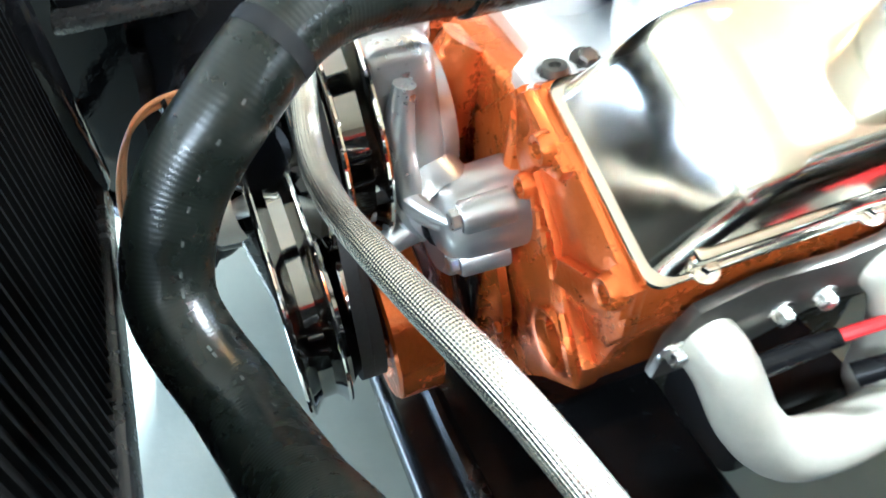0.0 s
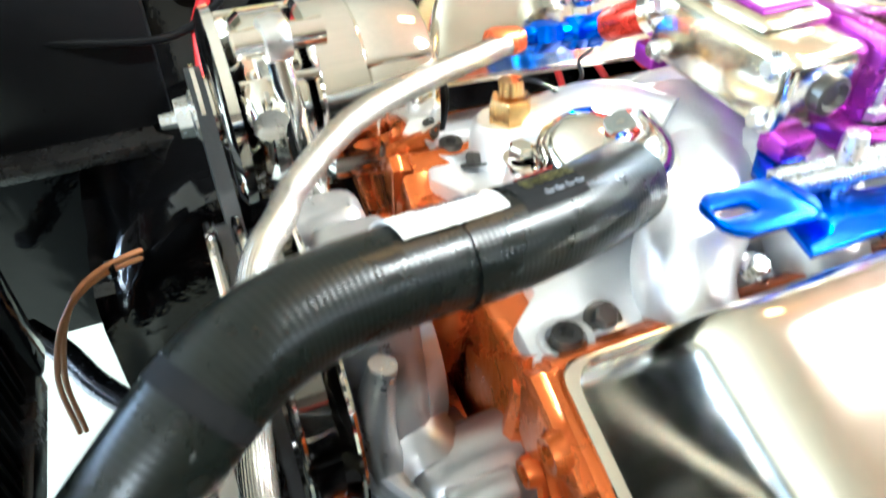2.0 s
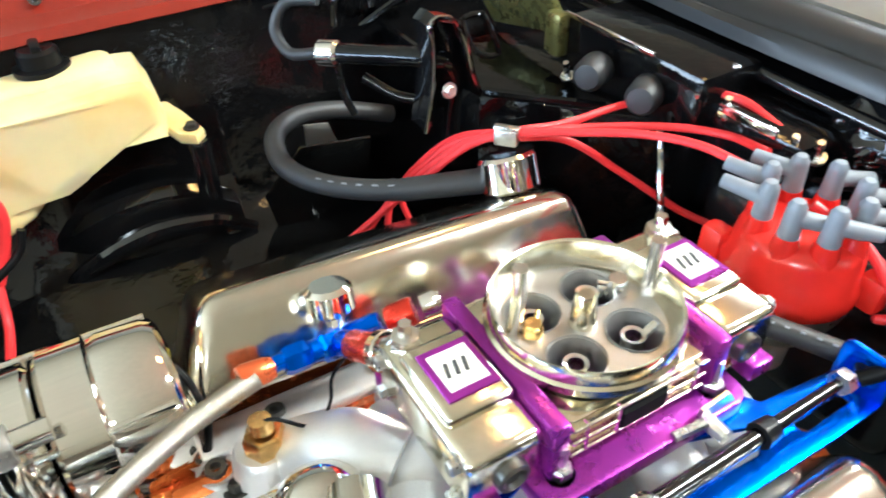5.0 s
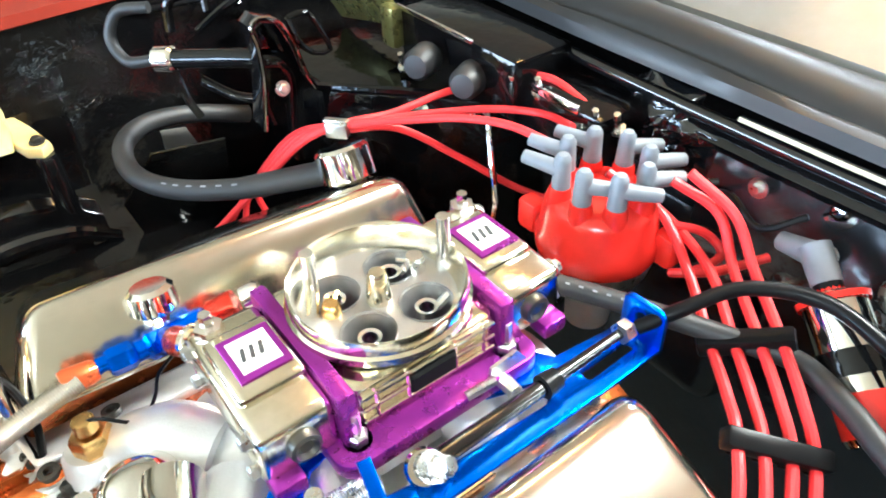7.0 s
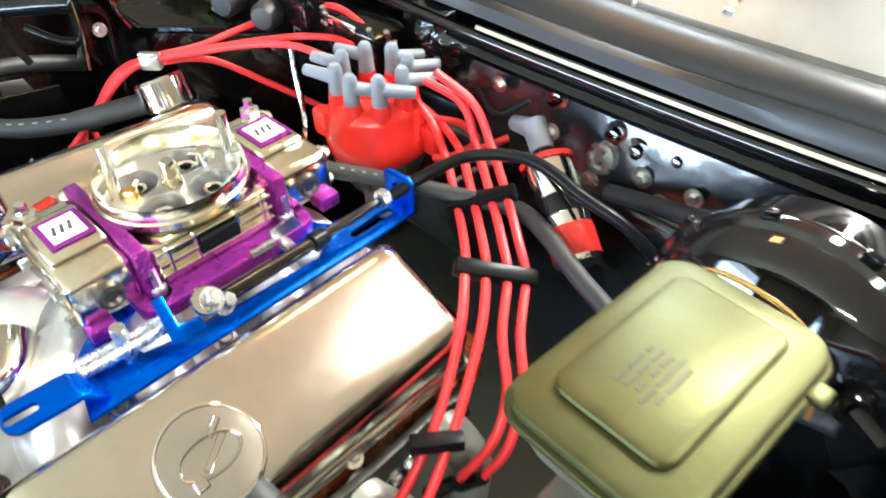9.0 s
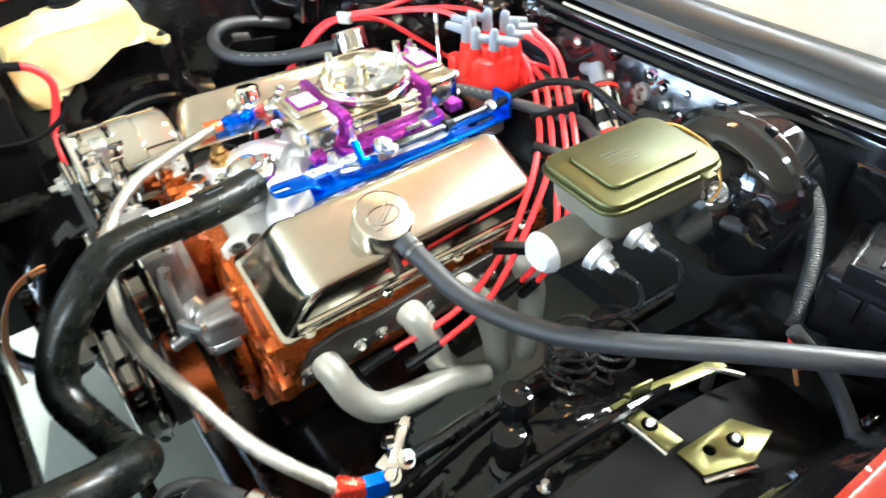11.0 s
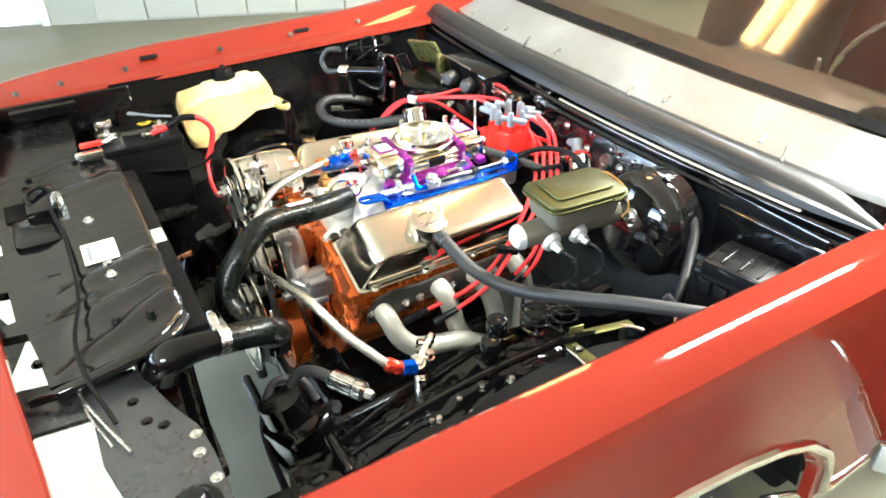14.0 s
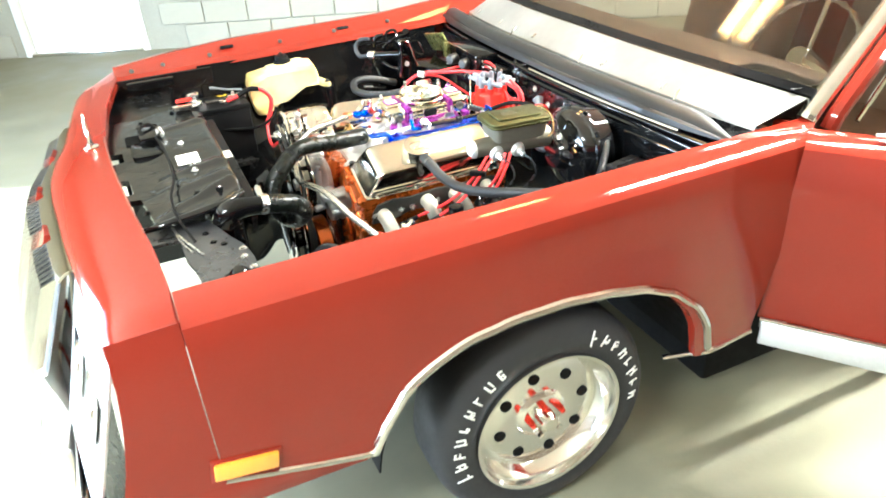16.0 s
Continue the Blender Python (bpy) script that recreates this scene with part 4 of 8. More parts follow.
dented = [[p + Vector((0, 0, 0.0030 * math.sin(58 * p.x + 21 * p.y) * math.sin(70 * p.y - 17 * p.x) + 0.0014 * math.sin(140 * p.x - 60 * p.y))) for p in spline(row, 4)] for row in rows]
near_apron = part("inner_fender", thicken(loft(dented), 0.003), BLACK, car, "gloss black near inner fender with ribs and bolts", 40)
rows = []
for i in range(41):
    x = 0.27 + 0.96 * i / 40
    hump = max(0.0, 1 - ((x - 0.66) / 0.36) ** 2) ** 0.5 if abs(x - 0.66) < 0.36 else 0.0
    zi = 0.52 + 0.125 * hump
    rows.append([(x, 0.42, zi - 0.22), (x, 0.435, zi - 0.03), (x, 0.455, zi), (x, 0.52, zi + 0.018), (x, 0.56, zi + 0.012), (x, 0.60, zi + 0.03), (x, 0.68, zi + 0.035), (x, 0.74, max(zi + 0.04, 0.72)), (x, 0.77, 0.86), (x, 0.79, 0.95)])
far_apron = part("inner_fender", thicken(loft(rows), 0.003), BLACK, car, "gloss black far inner fender with a domed wheel house", 40)
part("rib", loft([[(x, y + 0.024, z - 0.060), (x, y + 0.014, z + 0.004), (x, y - 0.010, z + 0.007), (x, y - 0.024, z - 0.002), (x, y - 0.030, z - 0.075)] for x, y, z in spline([(0.47, 0.745, 0.640), (0.518, 0.734, 0.700), (0.575, 0.715, 0.738), (0.645, 0.705, 0.752), (0.71, 0.700, 0.742), (0.757, 0.694, 0.710)], 8)], cap=False), BEADBLACK, far_apron, "raised arched rib of the wheel house")
part("rib", tube([(0.49, 0.690, 0.625), (0.545, 0.668, 0.684), (0.63, 0.655, 0.718), (0.71, 0.650, 0.712), (0.765, 0.650, 0.680)], [0.008, 0.012, 0.014, 0.012, 0.008], 10, 6), BEADBLACK, far_apron)
part("tower_plate", plate([(0, 0), (0.14, 0), (0.13, 0.16), (0.03, 0.18), (-0.02, 0.10)], 0.004, Matrix.Translation((0.80, 0.60, 0.80)) @ Matrix.Rotation(radians(-70), 4, "X") @ Matrix.Rotation(radians(180), 4, "X") @ Matrix.Translation((0, -0.16, 0)), 0.001), BLACK, far_apron)
part("post", lathe([(0, 0.115), (0.013, 0.115), (0.015, 0.110), (0.015, 0), (0, 0)], along((0.720, 0.664, 0.712), (0, 0, 1)), 14), BEADBLACK, far_apron)
part("reflector_patch", box(0.04, 0.004, 0.022, Matrix.Translation((0.81, 0.768, 0.836)) @ Matrix.Rotation(radians(-12), 4, "X"), 0.001), COPPERWIRE, far_apron, "small copper-brown tag")
for k in range(6):
    x = 0.40 + 0.15 * k
    part("bolt", hexbolt(along((x, -0.70 + 0.004, 0.60 + 0.105 * math.exp(-((x - 0.79) / 0.26) ** 2) + 0.135), (0, 0.9, 0.3)), 0.008, 0.006, 0.012), BLACK, near_apron)
for x, y in ((0.52, -0.455), (0.57, -0.49), (0.63, -0.445), (0.80, -0.455), (0.88, -0.48), (0.60, -0.58), (0.72, -0.60), (0.95, -0.60)):
    z = 0.60 + 0.105 * math.exp(-((x - 0.79) / 0.26) ** 2)
    part("bolt", hexbolt(along((x, y, z + (0.010 if y > -0.5 else 0.002)), (0, 0, 1)), 0.006, 0.006, 0.009), STEEL if x < 0.6 else BLACK, near_apron)
for x, y, z in ((0.558, -0.486, 0.656), (0.619, -0.482, 0.677), (0.624, -0.519, 0.671), (0.702, -0.473, 0.705), (0.716, -0.51, 0.703), (0.73, -0.553, 0.707), (0.665, -0.488, 0.691)):
    part("bolt", hexbolt(along((x, y, z), (0, 0.1, 1)), 0.006, 0.007, 0.010), STEEL, near_apron)
part("bead", tube([(0.40, -0.478, 0.655), (0.53, -0.484, 0.700), (0.68, -0.500, 0.738), (0.83, -0.515, 0.752), (0.95, -0.515, 0.725)], [0.005, 0.008, 0.009, 0.008, 0.005], 10, 8), BLACK, near_apron)
part("bead", tube([(0.39, -0.425, 0.635), (0.55, -0.418, 0.690), (0.75, -0.412, 0.722), (0.95, -0.412, 0.690)], 0.006, 10, 8), BLACK, near_apron)
part("end_cap", box(0.020, 0.10, 0.075, Matrix.Translation((0.392, -0.455, 0.615)) @ Matrix.Rotation(radians(-15), 4, "Y"), 0.008, 3), BLACK, near_apron)
# two tall black studs on the near rail
for x, y, h in ((0.720, -0.450, 0.075), (0.690, -0.475, 0.055)):
    st = solo("rail_stud", lathe([(0, h), (0.010, h), (0.018, h - 0.003), (0.020, h - 0.010), (0.020, h - 0.028), (0.016, h - 0.032), (0.015, 0.0), (0.022, -0.004), (0.022, -0.012), (0, -0.012)], along((x, y, 0.735), (0, 0, 1)), 20), BLACK, "glossy black capped stud standing on the inner fender rail", "stud", "rail studs")

# olive-lit bracket under the breather hose
brk = thing("relay_bracket", (0.86, -0.58, 0.70), "olive yellow zinc bracket with bolts on the inner fender", "bracket")
BZ = Matrix.Translation((0, 0, 0.738))
part("end_strip", plate([(0.828, -0.494), (0.852, -0.497), (0.860, -0.577), (0.834, -0.577)], 0.004, BZ, 0.001), OLIVE, brk)
part("long_strip", plate([(0.854, -0.492), (0.986, -0.522), (0.986, -0.540), (0.866, -0.513)], 0.004, BZ, 0.001), OLIVE, brk)
part("foot_plate", plate([(0.842, -0.583), (0.925, -0.590), (0.948, -0.630), (0.900, -0.642), (0.842, -0.620)], 0.004, BZ, 0.001, [circle(0.872, -0.603, 0.007, 14)]), OLIVE, brk)
part("raised_tab", box(0.030, 0.004, 0.024, Matrix.Translation((0.868, -0.505, 0.752)) @ Matrix.Rotation(radians(-10), 4, "Z"), 0.0015), OLIVE, brk)
for x0, y0, x1, y1 in ((0.825, -0.497, 0.832, -0.578), (0.838, -0.624, 0.898, -0.646), (0.960, -0.522, 0.992, -0.560)):
    part("bright_edge", tube([(x0, y0, 0.738), ((x0 + x1) / 2, (y0 + y1) / 2, 0.741), (x1, y1, 0.738)], 0.004, 8, 2), POLISHED, brk, "bright worn edge")
for x, y in ((0.846, -0.520), (0.845, -0.557), (0.968, -0.530)):
    part("leg", box(0.012, 0.012, 0.040, Matrix.Translation((x, y, 0.719)), 0.002), DARKSTEEL, brk)
for x, y in ((0.905, -0.612), (0.846, -0.540)):
    part("bolt", hexbolt(along((x, y, 0.742), (0, 0, 1)), 0.006, 0.005, 0.010), STEEL, brk)

# ---- radiator support and radiator ----
FRONT = ([-0.335, -0.255, -0.171, -0.170, -0.142, -0.141, -0.031, -0.030, 0.089, 0.090, 0.164, 0.165, 0.45], [0.0, -0.008, -0.020, -0.10, -0.10, -0.032, -0.038, -0.10, -0.10, -0.038, -0.040, -0.10, -0.10])
REAR = ([-0.335, -0.30, -0.26, 0.39, 0.45], [0.115, 0.170, 0.206, 0.206, 0.150])
DARTS = [(0.195, -0.065, 0.050, -0.100, 0.011), (0.190, -0.155, 0.050, -0.205, 0.012), (0.190, 0.300, 0.040, 0.245, 0.010), (0.200, -0.215, 0.020, -0.318, 0.020), (0.08, -0.16, -0.01, -0.20, 0.006)]


def sup_z(x, y):
    """The pressed top of the radiator support: a crowned sheet with raised darts."""
    z = 0.903 + 0.011 * min(1.0, max(0.0, (x - 0.03) / 0.06)) + 0.002 * math.sin(9 * y + 4 * x)
    for x0, y0, x1, y1, high in DARTS:
        ux, uy = x1 - x0, y1 - y0
        f = min(1.0, max(0.0, ((x - x0) * ux + (y - y0) * uy) / (ux * ux + uy * uy)))
        d = math.hypot(x - x0 - f * ux, y - y0 - f * uy)
        z += high * (1 - 0.7 * f) * math.exp(-(d / (0.020 - 0.010 * f)) ** 2)
    return z - 0.006 * math.exp(-(((x - 0.10) / 0.030) ** 2 + ((y + 0.255) / 0.035) ** 2))


ys = sorted([-0.335 + 0.785 * i / 90 for i in range(91)] + [-0.1705, -0.1415, -0.0305, 0.0895, 0.1645])
rows = []
for y in ys:
    f0, r0 = float(np.interp(y, *FRONT)), float(np.interp(y, *REAR))
    row = [(f0, y, sup_z(f0, y) - 0.016), (f0, y, sup_z(f0, y) - 0.003)] + [(f0 + (r0 - f0) * i / 36, y, sup_z(f0 + (r0 - f0) * i / 36, y)) for i in range(37)]
    zr = row[-1][2]
    rows.append(row + [(r0 + 0.009, y, zr - 0.004), (r0 + 0.014, y, zr - 0.014), (r0 + 0.015, y, zr - 0.050)])
sup = part("radiator_support", thicken(loft(rows), 0.003), SUPBLACK, car, "black pressed radiator support with raised darts and bolts", 50)
part("end_band", tube([(0.214, -0.275, 0.905), (0.180, -0.318, 0.909), (0.11, -0.342, 0.908), (0.03, -0.352, 0.903), (-0.03, -0.345, 0.893)], [0.008, 0.010, 0.011, 0.010, 0.006], 12, 8), SUPBLACK, sup, "rolled edge at the support's end")
part("latch_base", plate(rounded(0.09, 0.12, 0.02), 0.012, Matrix.Translation((0.03, 0.14, 0.902)), 0.004), BLACK, sup)
# uncut hole: a dark sheet carries its shade
part("opening", plate(rounded(0.05, 0.075, 0.006), 0.001, Matrix.Translation((0.0, 0.245, 0.9075)), 0), MATTBLACK, sup, "dark sheet for the shade in a rectangular hole")
latch = part("hood_latch", box(0.06, 0.12, 0.026, Matrix.Translation((0.045, 0.25, 0.914)), 0.006), BLACK, sup, "black hood latch with a cable")
part("hook", tube([(0.03, 0.22, 0.918), (0.022, 0.25, 0.938), (0.05, 0.28, 0.936), (0.07, 0.27, 0.920)], 0.006, 8, 5), BLACK, latch)
part("spring", tube([(0.075 + 0.010 * math.cos(a), 0.20 + a * 0.0016, 0.925 + 0.010 * math.sin(a)) for a in [k * 0.6 for k in range(50)]], 0.0016, 6, 1), STEEL, latch)
part("cable", tube([(0.06, 0.19, 0.925), (0.072, 0.05, 0.922), (0.070, -0.15, 0.928), (0.050, -0.28, 0.932), (0.052, -0.36, 0.915), (0.072, -0.44, 0.886)], 0.0035, 8, 8), PLASTIC, latch, "thin black release cable")
for x, y in ((0.113, -0.232), (0.128, -0.098), (0.13, -0.06), (0.12, 0.12), (0.02, 0.36), (0.16, 0.36), (-0.01, -0.27), (0.165, -0.255), (0.03, 0.40), (0.13, 0.42)):
    part("bolt", hexbolt(along((x, y, sup_z(x, y) + 0.001), (0.05, 0, 1)), 0.0065, 0.006, 0.010), STEEL if abs(y) < 0.2 else BLACK, sup)
lab = part("label", box(0.060, 0.075, 0.0012, Matrix.Translation((0.122, -0.012, 0.9172)), 0.0003, 1), LABEL, sup, "white paper sticker with small print")
for k in range(4):
    part("print", box(0.003 if k else 0.007, 0.055 - 0.012 * (k % 2), 0.0004, Matrix.Translation((0.104 + 0.010 * k, -0.012, 0.9181)), 0), BOOT, lab)
# near wing plate running out to the fender, far wing plate
wing = part("wing_plate", plate([(-0.09, -0.275), (0.03, -0.300), (0.120, -0.330), (0.126, -0.357), (0.151, -0.44), (0.172, -0.492), (0.180, -0.55), (0.181, -0.645), (0.205, -0.68), (0.10, -0.735), (0.066, -0.66), (0.055, -0.56), (0.043, -0.50), (0.043, -0.40), (0.019, -0.398), (-0.042, -0.392), (-0.09, -0.392)], 0.010, Matrix.Translation((0, 0, 0.868)), 0.003), WINGBLACK, car, "black sloping side plate with a rubber bump stop")
part("bump_stop", lathe([(0, 0.022), (0.012, 0.022), (0.020, 0.016), (0.024, 0.004), (0.034, 0.002), (0.034, -0.002), (0, -0.002)], along((0.135, -0.635, 0.880), (0, 0, 1)), 20), BLACK, wing)
for x, y in ((0.10, -0.40), (0.13, -0.47), (0.11, -0.45), (0.170, -0.60), (0.161, -0.546), (0.165, -0.51), (0.185, -0.66), (0.12, -0.69)):
    part("bolt", hexbolt(along((x, y, 0.878), (0, 0, 1)), 0.006, 0.004, 0.009), STEEL if y < -0.5 else BLACK, wing)
part("wing_plate", plate([(-0.07, 0.44), (0.13, 0.44), (0.15, 0.62), (0.15, 0.79), (-0.03, 0.80), (-0.06, 0.60)], 0.010, Matrix.Translation((0, 0, 0.875)), 0.003), BLACKFLAT, car)
part("apron_front", box(0.40, 0.012, 0.745, Matrix.Translation((0.12, 0.778, 0.5725)), 0.004), BLACK, car)
part("wing_bracket", box(0.16, 0.03, 0.03, Matrix.Translation((0.10, 0.755, 0.925)), 0.005), BLACK, car)
part("support_leg", box(0.05, 0.012, 0.50, Matrix.Translation((0.090, -0.305, 0.61)), 0.004), BLACK, car)
part("latch_rod", tube([(0.028, -0.318, 0.885), (0.045, -0.393, 0.883), (0.080, -0.502, 0.882)], 0.003, 8, 5), STEEL, wing, "thin bright rod")
part("latch_rod", tube([(0.036, -0.345, 0.884), (0.040, -0.40, 0.882), (0.060, -0.478, 0.880)], 0.0022, 8, 5), STEEL, wing)
part("front_crossbar", tube([(-0.10, -0.62, 0.80), (-0.11, -0.2, 0.80), (-0.11, 0.3, 0.80), (-0.10, 0.75, 0.80)], 0.018, 10, 4), BLACKFLAT, car)
part("front_crossbar", tube([(-0.13, -0.62, 0.66), (-0.02, -0.46, 0.64), (0.06, -0.36, 0.66), (0.10, -0.31, 0.70)], 0.012, 10, 5), BLACKFLAT, car)
part("sway_tube", tube([(-0.06, -0.70, 0.80), (0.02, -0.58, 0.78), (0.07, -0.52, 0.79)], 0.012, 10, 5), BLACKFLAT, car)

rad = thing("radiator", (0.2, 0.05, 0.40), "black-painted radiator with side tanks behind the support plate", "radiator")
part("core", box(0.036, 0.62, 0.36, Matrix.Translation((0.183, 0.04, 0.697)), 0.004), FINBLACK, rad)
fin = bpy.data.meshes.new("fin")
bm = box(0.006, 0.004, 0.35, Matrix.Identity(4), 0)
bm.to_mesh(fin)
bm.free()
fin.materials.append(FINBLACK)
for k in range(34):
    piece("fin", fin, rad, Matrix.Translation((0.2035 - 0.2, -0.25 + 0.58 * k / 33 - 0.05, 0.697 - 0.40)))
part("lower_rail", box(0.052, 0.64, 0.035, Matrix.Translation((0.190, 0.04, 0.520)), 0.006), BLACKFLAT, rad)
part("side_tank", box(0.074, 0.092, 0.44, Matrix.Translation((0.152, -0.318, 0.655)), 0.024, 4), BLACK, rad, "rounded black radiator side tank")
part("side_tank", box(0.075, 0.050, 0.36, Matrix.Translation((0.185, 0.370, 0.700)), 0.015), BLACK, rad)
part("hose_neck", tube([(0.150, -0.350, 0.868), (0.165, -0.356, 0.896), (0.20, -0.354, 0.900), (0.245, -0.351, 0.895)], [0.030, 0.030, 0.024, 0.0225], 18, 6), BLACK, rad)
part("tank_seam", join(*[box(0.010, 0.010, 0.018, Matrix.Translation((0.186, -0.354, 0.84 - 0.03 * k)), 0.003, 1) for k in range(12)]), BLACK, rad)
part("top_shroud", box(0.045, 0.66, 0.030, Matrix.Translation((0.225, 0.05, 0.868)), 0.006), PLASTIC, rad)
rl = part("label", box(0.032, 0.055, 0.001, Matrix.Translation((0.228, 0.045, 0.8842)), 0.0003, 1), LABEL, rad, "white sticker with a red warning bar")
part("red_bar", box(0.010, 0.055, 0.0006, Matrix.Translation((0.213, 0.045, 0.8850)), 0), LABELRED, rl)
# battery-side latch on the radiator top
cap2 = thing("red_latch", (0.165, 0.42, 0.92), "red handle with a bright clip on the support plate", "latch")
part("handle", box(0.05, 0.016, 0.010, Matrix.Translation((0.175, 0.425, 0.945)), 0.003), REDPLASTIC, cap2)
part("clip", box(0.06, 0.020, 0.014, Matrix.Translation((0.165, 0.405, 0.930)), 0.003), POLISHED, cap2)
part("base", box(0.05, 0.05, 0.02, Matrix.Translation((0.165, 0.415, 0.914)), 0.004), BLACK, cap2)

# ---- the engine ----
EY, CZ = 0.085, 0.512


def eng(x, y, z):
    return (x, EY + y, z)


engine = thing("engine", (0.8, EY, 0.40), "copper-orange painted V8 engine block with aluminium parts bolted on", "engine")
half = [(0.0, 0.46), (0.108, 0.47), (0.162, 0.54), (0.212, 0.590), (0.222, 0.62), (0.234, 0.660), (0.246, 0.690), (0.246, 0.738), (0.240, 0.737), (0.175, 0.765), (0.108, 0.795), (0.098, 0.790), (0.075, 0.755), (0.0, 0.740)]
outline = half + [(-y, z) for y, z in half[-2:0:-1]]
TOX = Matrix(((0, 0, 1, 0), (1, 0, 0, EY), (0, 1, 0, 0), (0, 0, 0, 1)))   # sheet outline (y, z), thick along x
block = part("block", plate(outline, 0.47, Matrix.Translation((0.563, 0, 0)) @ TOX, 0.004), ORANGE, engine, "copper-orange cast block and heads")
# front wall: core plug, machined pads of the head, ragged gasket line, threaded bosses
for s in (-1, 1):
    part("front_plate", plate([(s * 0.02, 0.458), (s * 0.109, 0.469), (s * 0.166, 0.541), (s * 0.214, 0.588), (s * 0.220, 0.622), (s * 0.186, 0.652), (s * 0.160, 0.700), (s * 0.120, 0.740), (s * 0.095, 0.788), (s * 0.02, 0.72)], 0.022, Matrix.Translation((0.553, 0, 0)) @ TOX, 0.004, [circle(s * 0.178, 0.608, 0.024)]), ORANGE, block)
    part("core_plug", lathe([(0, -0.014), (0.018, -0.014), (0.020, -0.004), (0.023, -0.002), (0.025, 0.003), (0.029, 0.004), (0.031, 0.0), (0.031, -0.004)], along(eng(0.5525, s * 0.178, 0.608), (-1, 0, 0)), 28), ORANGE, block, "recessed round core plug in a cast rim")
    part("head_face", plate([(s * 0.118, 0.745), (s * 0.165, 0.702), (s * 0.175, 0.655), (s * 0.232, 0.662), (s * 0.247, 0.692), (s * 0.247, 0.734), (s * 0.175, 0.770), (s * 0.112, 0.794), (s * 0.100, 0.788)], 0.012, Matrix.Translation((0.557, 0, 0)) @ TOX, 0.003), ORANGE, block, "rough-cast orange head face")
    part("upper_pad", plate([(s * 0.106, 0.740), (s * 0.118, 0.728), (s * 0.130, 0.742), (s * 0.136, 0.752), (s * 0.166, 0.760), (s * 0.171, 0.771), (s * 0.112, 0.795), (s * 0.102, 0.788)], 0.010, Matrix.Translation((0.549, 0, 0)) @ TOX, 0.002), ORANGE, block, "machined pad with a threaded hole")
    part("lower_pad", plate([(s * 0.172, 0.672), (s * 0.236, 0.702), (s * 0.250, 0.716), (s * 0.250, 0.738), (s * 0.232, 0.746), (s * 0.220, 0.722), (s * 0.176, 0.700)], 0.010, Matrix.Translation((0.549, 0, 0)) @ TOX, 0.002), ORANGE, block, "machined pad with a threaded hole")
    ragged = [(0.121, 0.735), (0.127, 0.724), (0.133, 0.727), (0.138, 0.715), (0.144, 0.717), (0.148, 0.704), (0.155, 0.706), (0.160, 0.692), (0.167, 0.690), (0.172, 0.676)]
    part("gasket_edge", tube([eng(0.5505, s * y, z) for y, z in ragged], 0.0035, 6, 2), ORANGE, block, "ragged painted gasket edge")
    part("rib", tube([eng(0.556, s * 0.085, 0.62), eng(0.552, s * 0.092, 0.67), eng(0.554, s * 0.095, 0.72), eng(0.558, s * 0.097, 0.765)], 0.009, 8, 5), ORANGE, block)
    part("web", tube([eng(0.552, s * 0.186, 0.650), eng(0.549, s * 0.207, 0.632), eng(0.552, s * 0.214, 0.600)], [0.004, 0.006, 0.004], 8, 5), ORANGE, block)
    for y, z, r in ((0.238, 0.731, 0.011), (0.146, 0.773, 0.011), (0.126, 0.727, 0.009)):
        b = part("boss", lathe([(r * 0.55, -0.004), (r * 0.58, 0.004), (r * 0.95, 0.005), (r * 1.15, 0.0), (r * 1.15, -0.004)], along(eng(0.5475, s * y, z), (-1, 0, 0)), 20), ORANGE, block)
        # dark disc for the shade down the threaded hole
        part("bolt_hole", lathe([(0, 0), (r * 0.56, 0.0)], along(eng(0.5485, s * y, z), (-1, 0, 0)), 12), DARKSTEEL, b)
part("china_wall", box(0.035, 0.18, 0.055, Matrix.Translation(eng(0.575, 0, 0.748)), 0.008, 3), ORANGE, block)
part("neck_boss", tube([eng(0.535, 0.0, 0.70), eng(0.545, 0.0, 0.745), eng(0.56, 0.0, 0.775)], [0.022, 0.026, 0.024], 16, 5), ORANGE, block)
part("neck_boss", tube([eng(0.552, 0.06, 0.70), eng(0.555, 0.065, 0.76)], [0.014, 0.018], 12, 3, smooth=False), ORANGE, block)
timing = part("timing_cover", lathe([(0, 0.035), (0.055, 0.035), (0.068, 0.030), (0.092, 0.022), (0.105, 0.010), (0.118, 0.008), (0.118, 0.0), (0, 0)], along(eng(0.548, 0, 0.555), (-1, 0, 0)), 40), ORANGE, engine, "orange stamped timing cover")
for k in range(10):
    a = 2 * math.pi * k / 10
    part("bolt", hexbolt(along(eng(0.539, 0.112 * math.cos(a), 0.555 + 0.112 * math.sin(a)), (-1, 0, 0)), 0.006, 0.005), ORANGE, timing)
part("oil_pan", box(0.44, 0.24, 0.10, Matrix.Translation(eng(0.80, 0, 0.36)), 0.02, 3), BLACKFLAT, engine)
part("pan_rail", box(0.46, 0.285, 0.012, Matrix.Translation(eng(0.79, 0, 0.435)), 0.003), BLACK, engine)

# crank: orange balancer and chrome pulleys
balancer = part("balancer", lathe([(0, 0.055), (0.030, 0.055), (0.036, 0.050), (0.05, 0.046), (0.060, 0.040), (0.066, 0.046), (0.084, 0.046), (0.087, 0.043), (0.087, 0.002), (0.084, 0), (0, 0)], along(eng(0.490, -0.018, CZ), (-1, 0, 0)), 56), ORANGE, engine, "orange crank balancer")
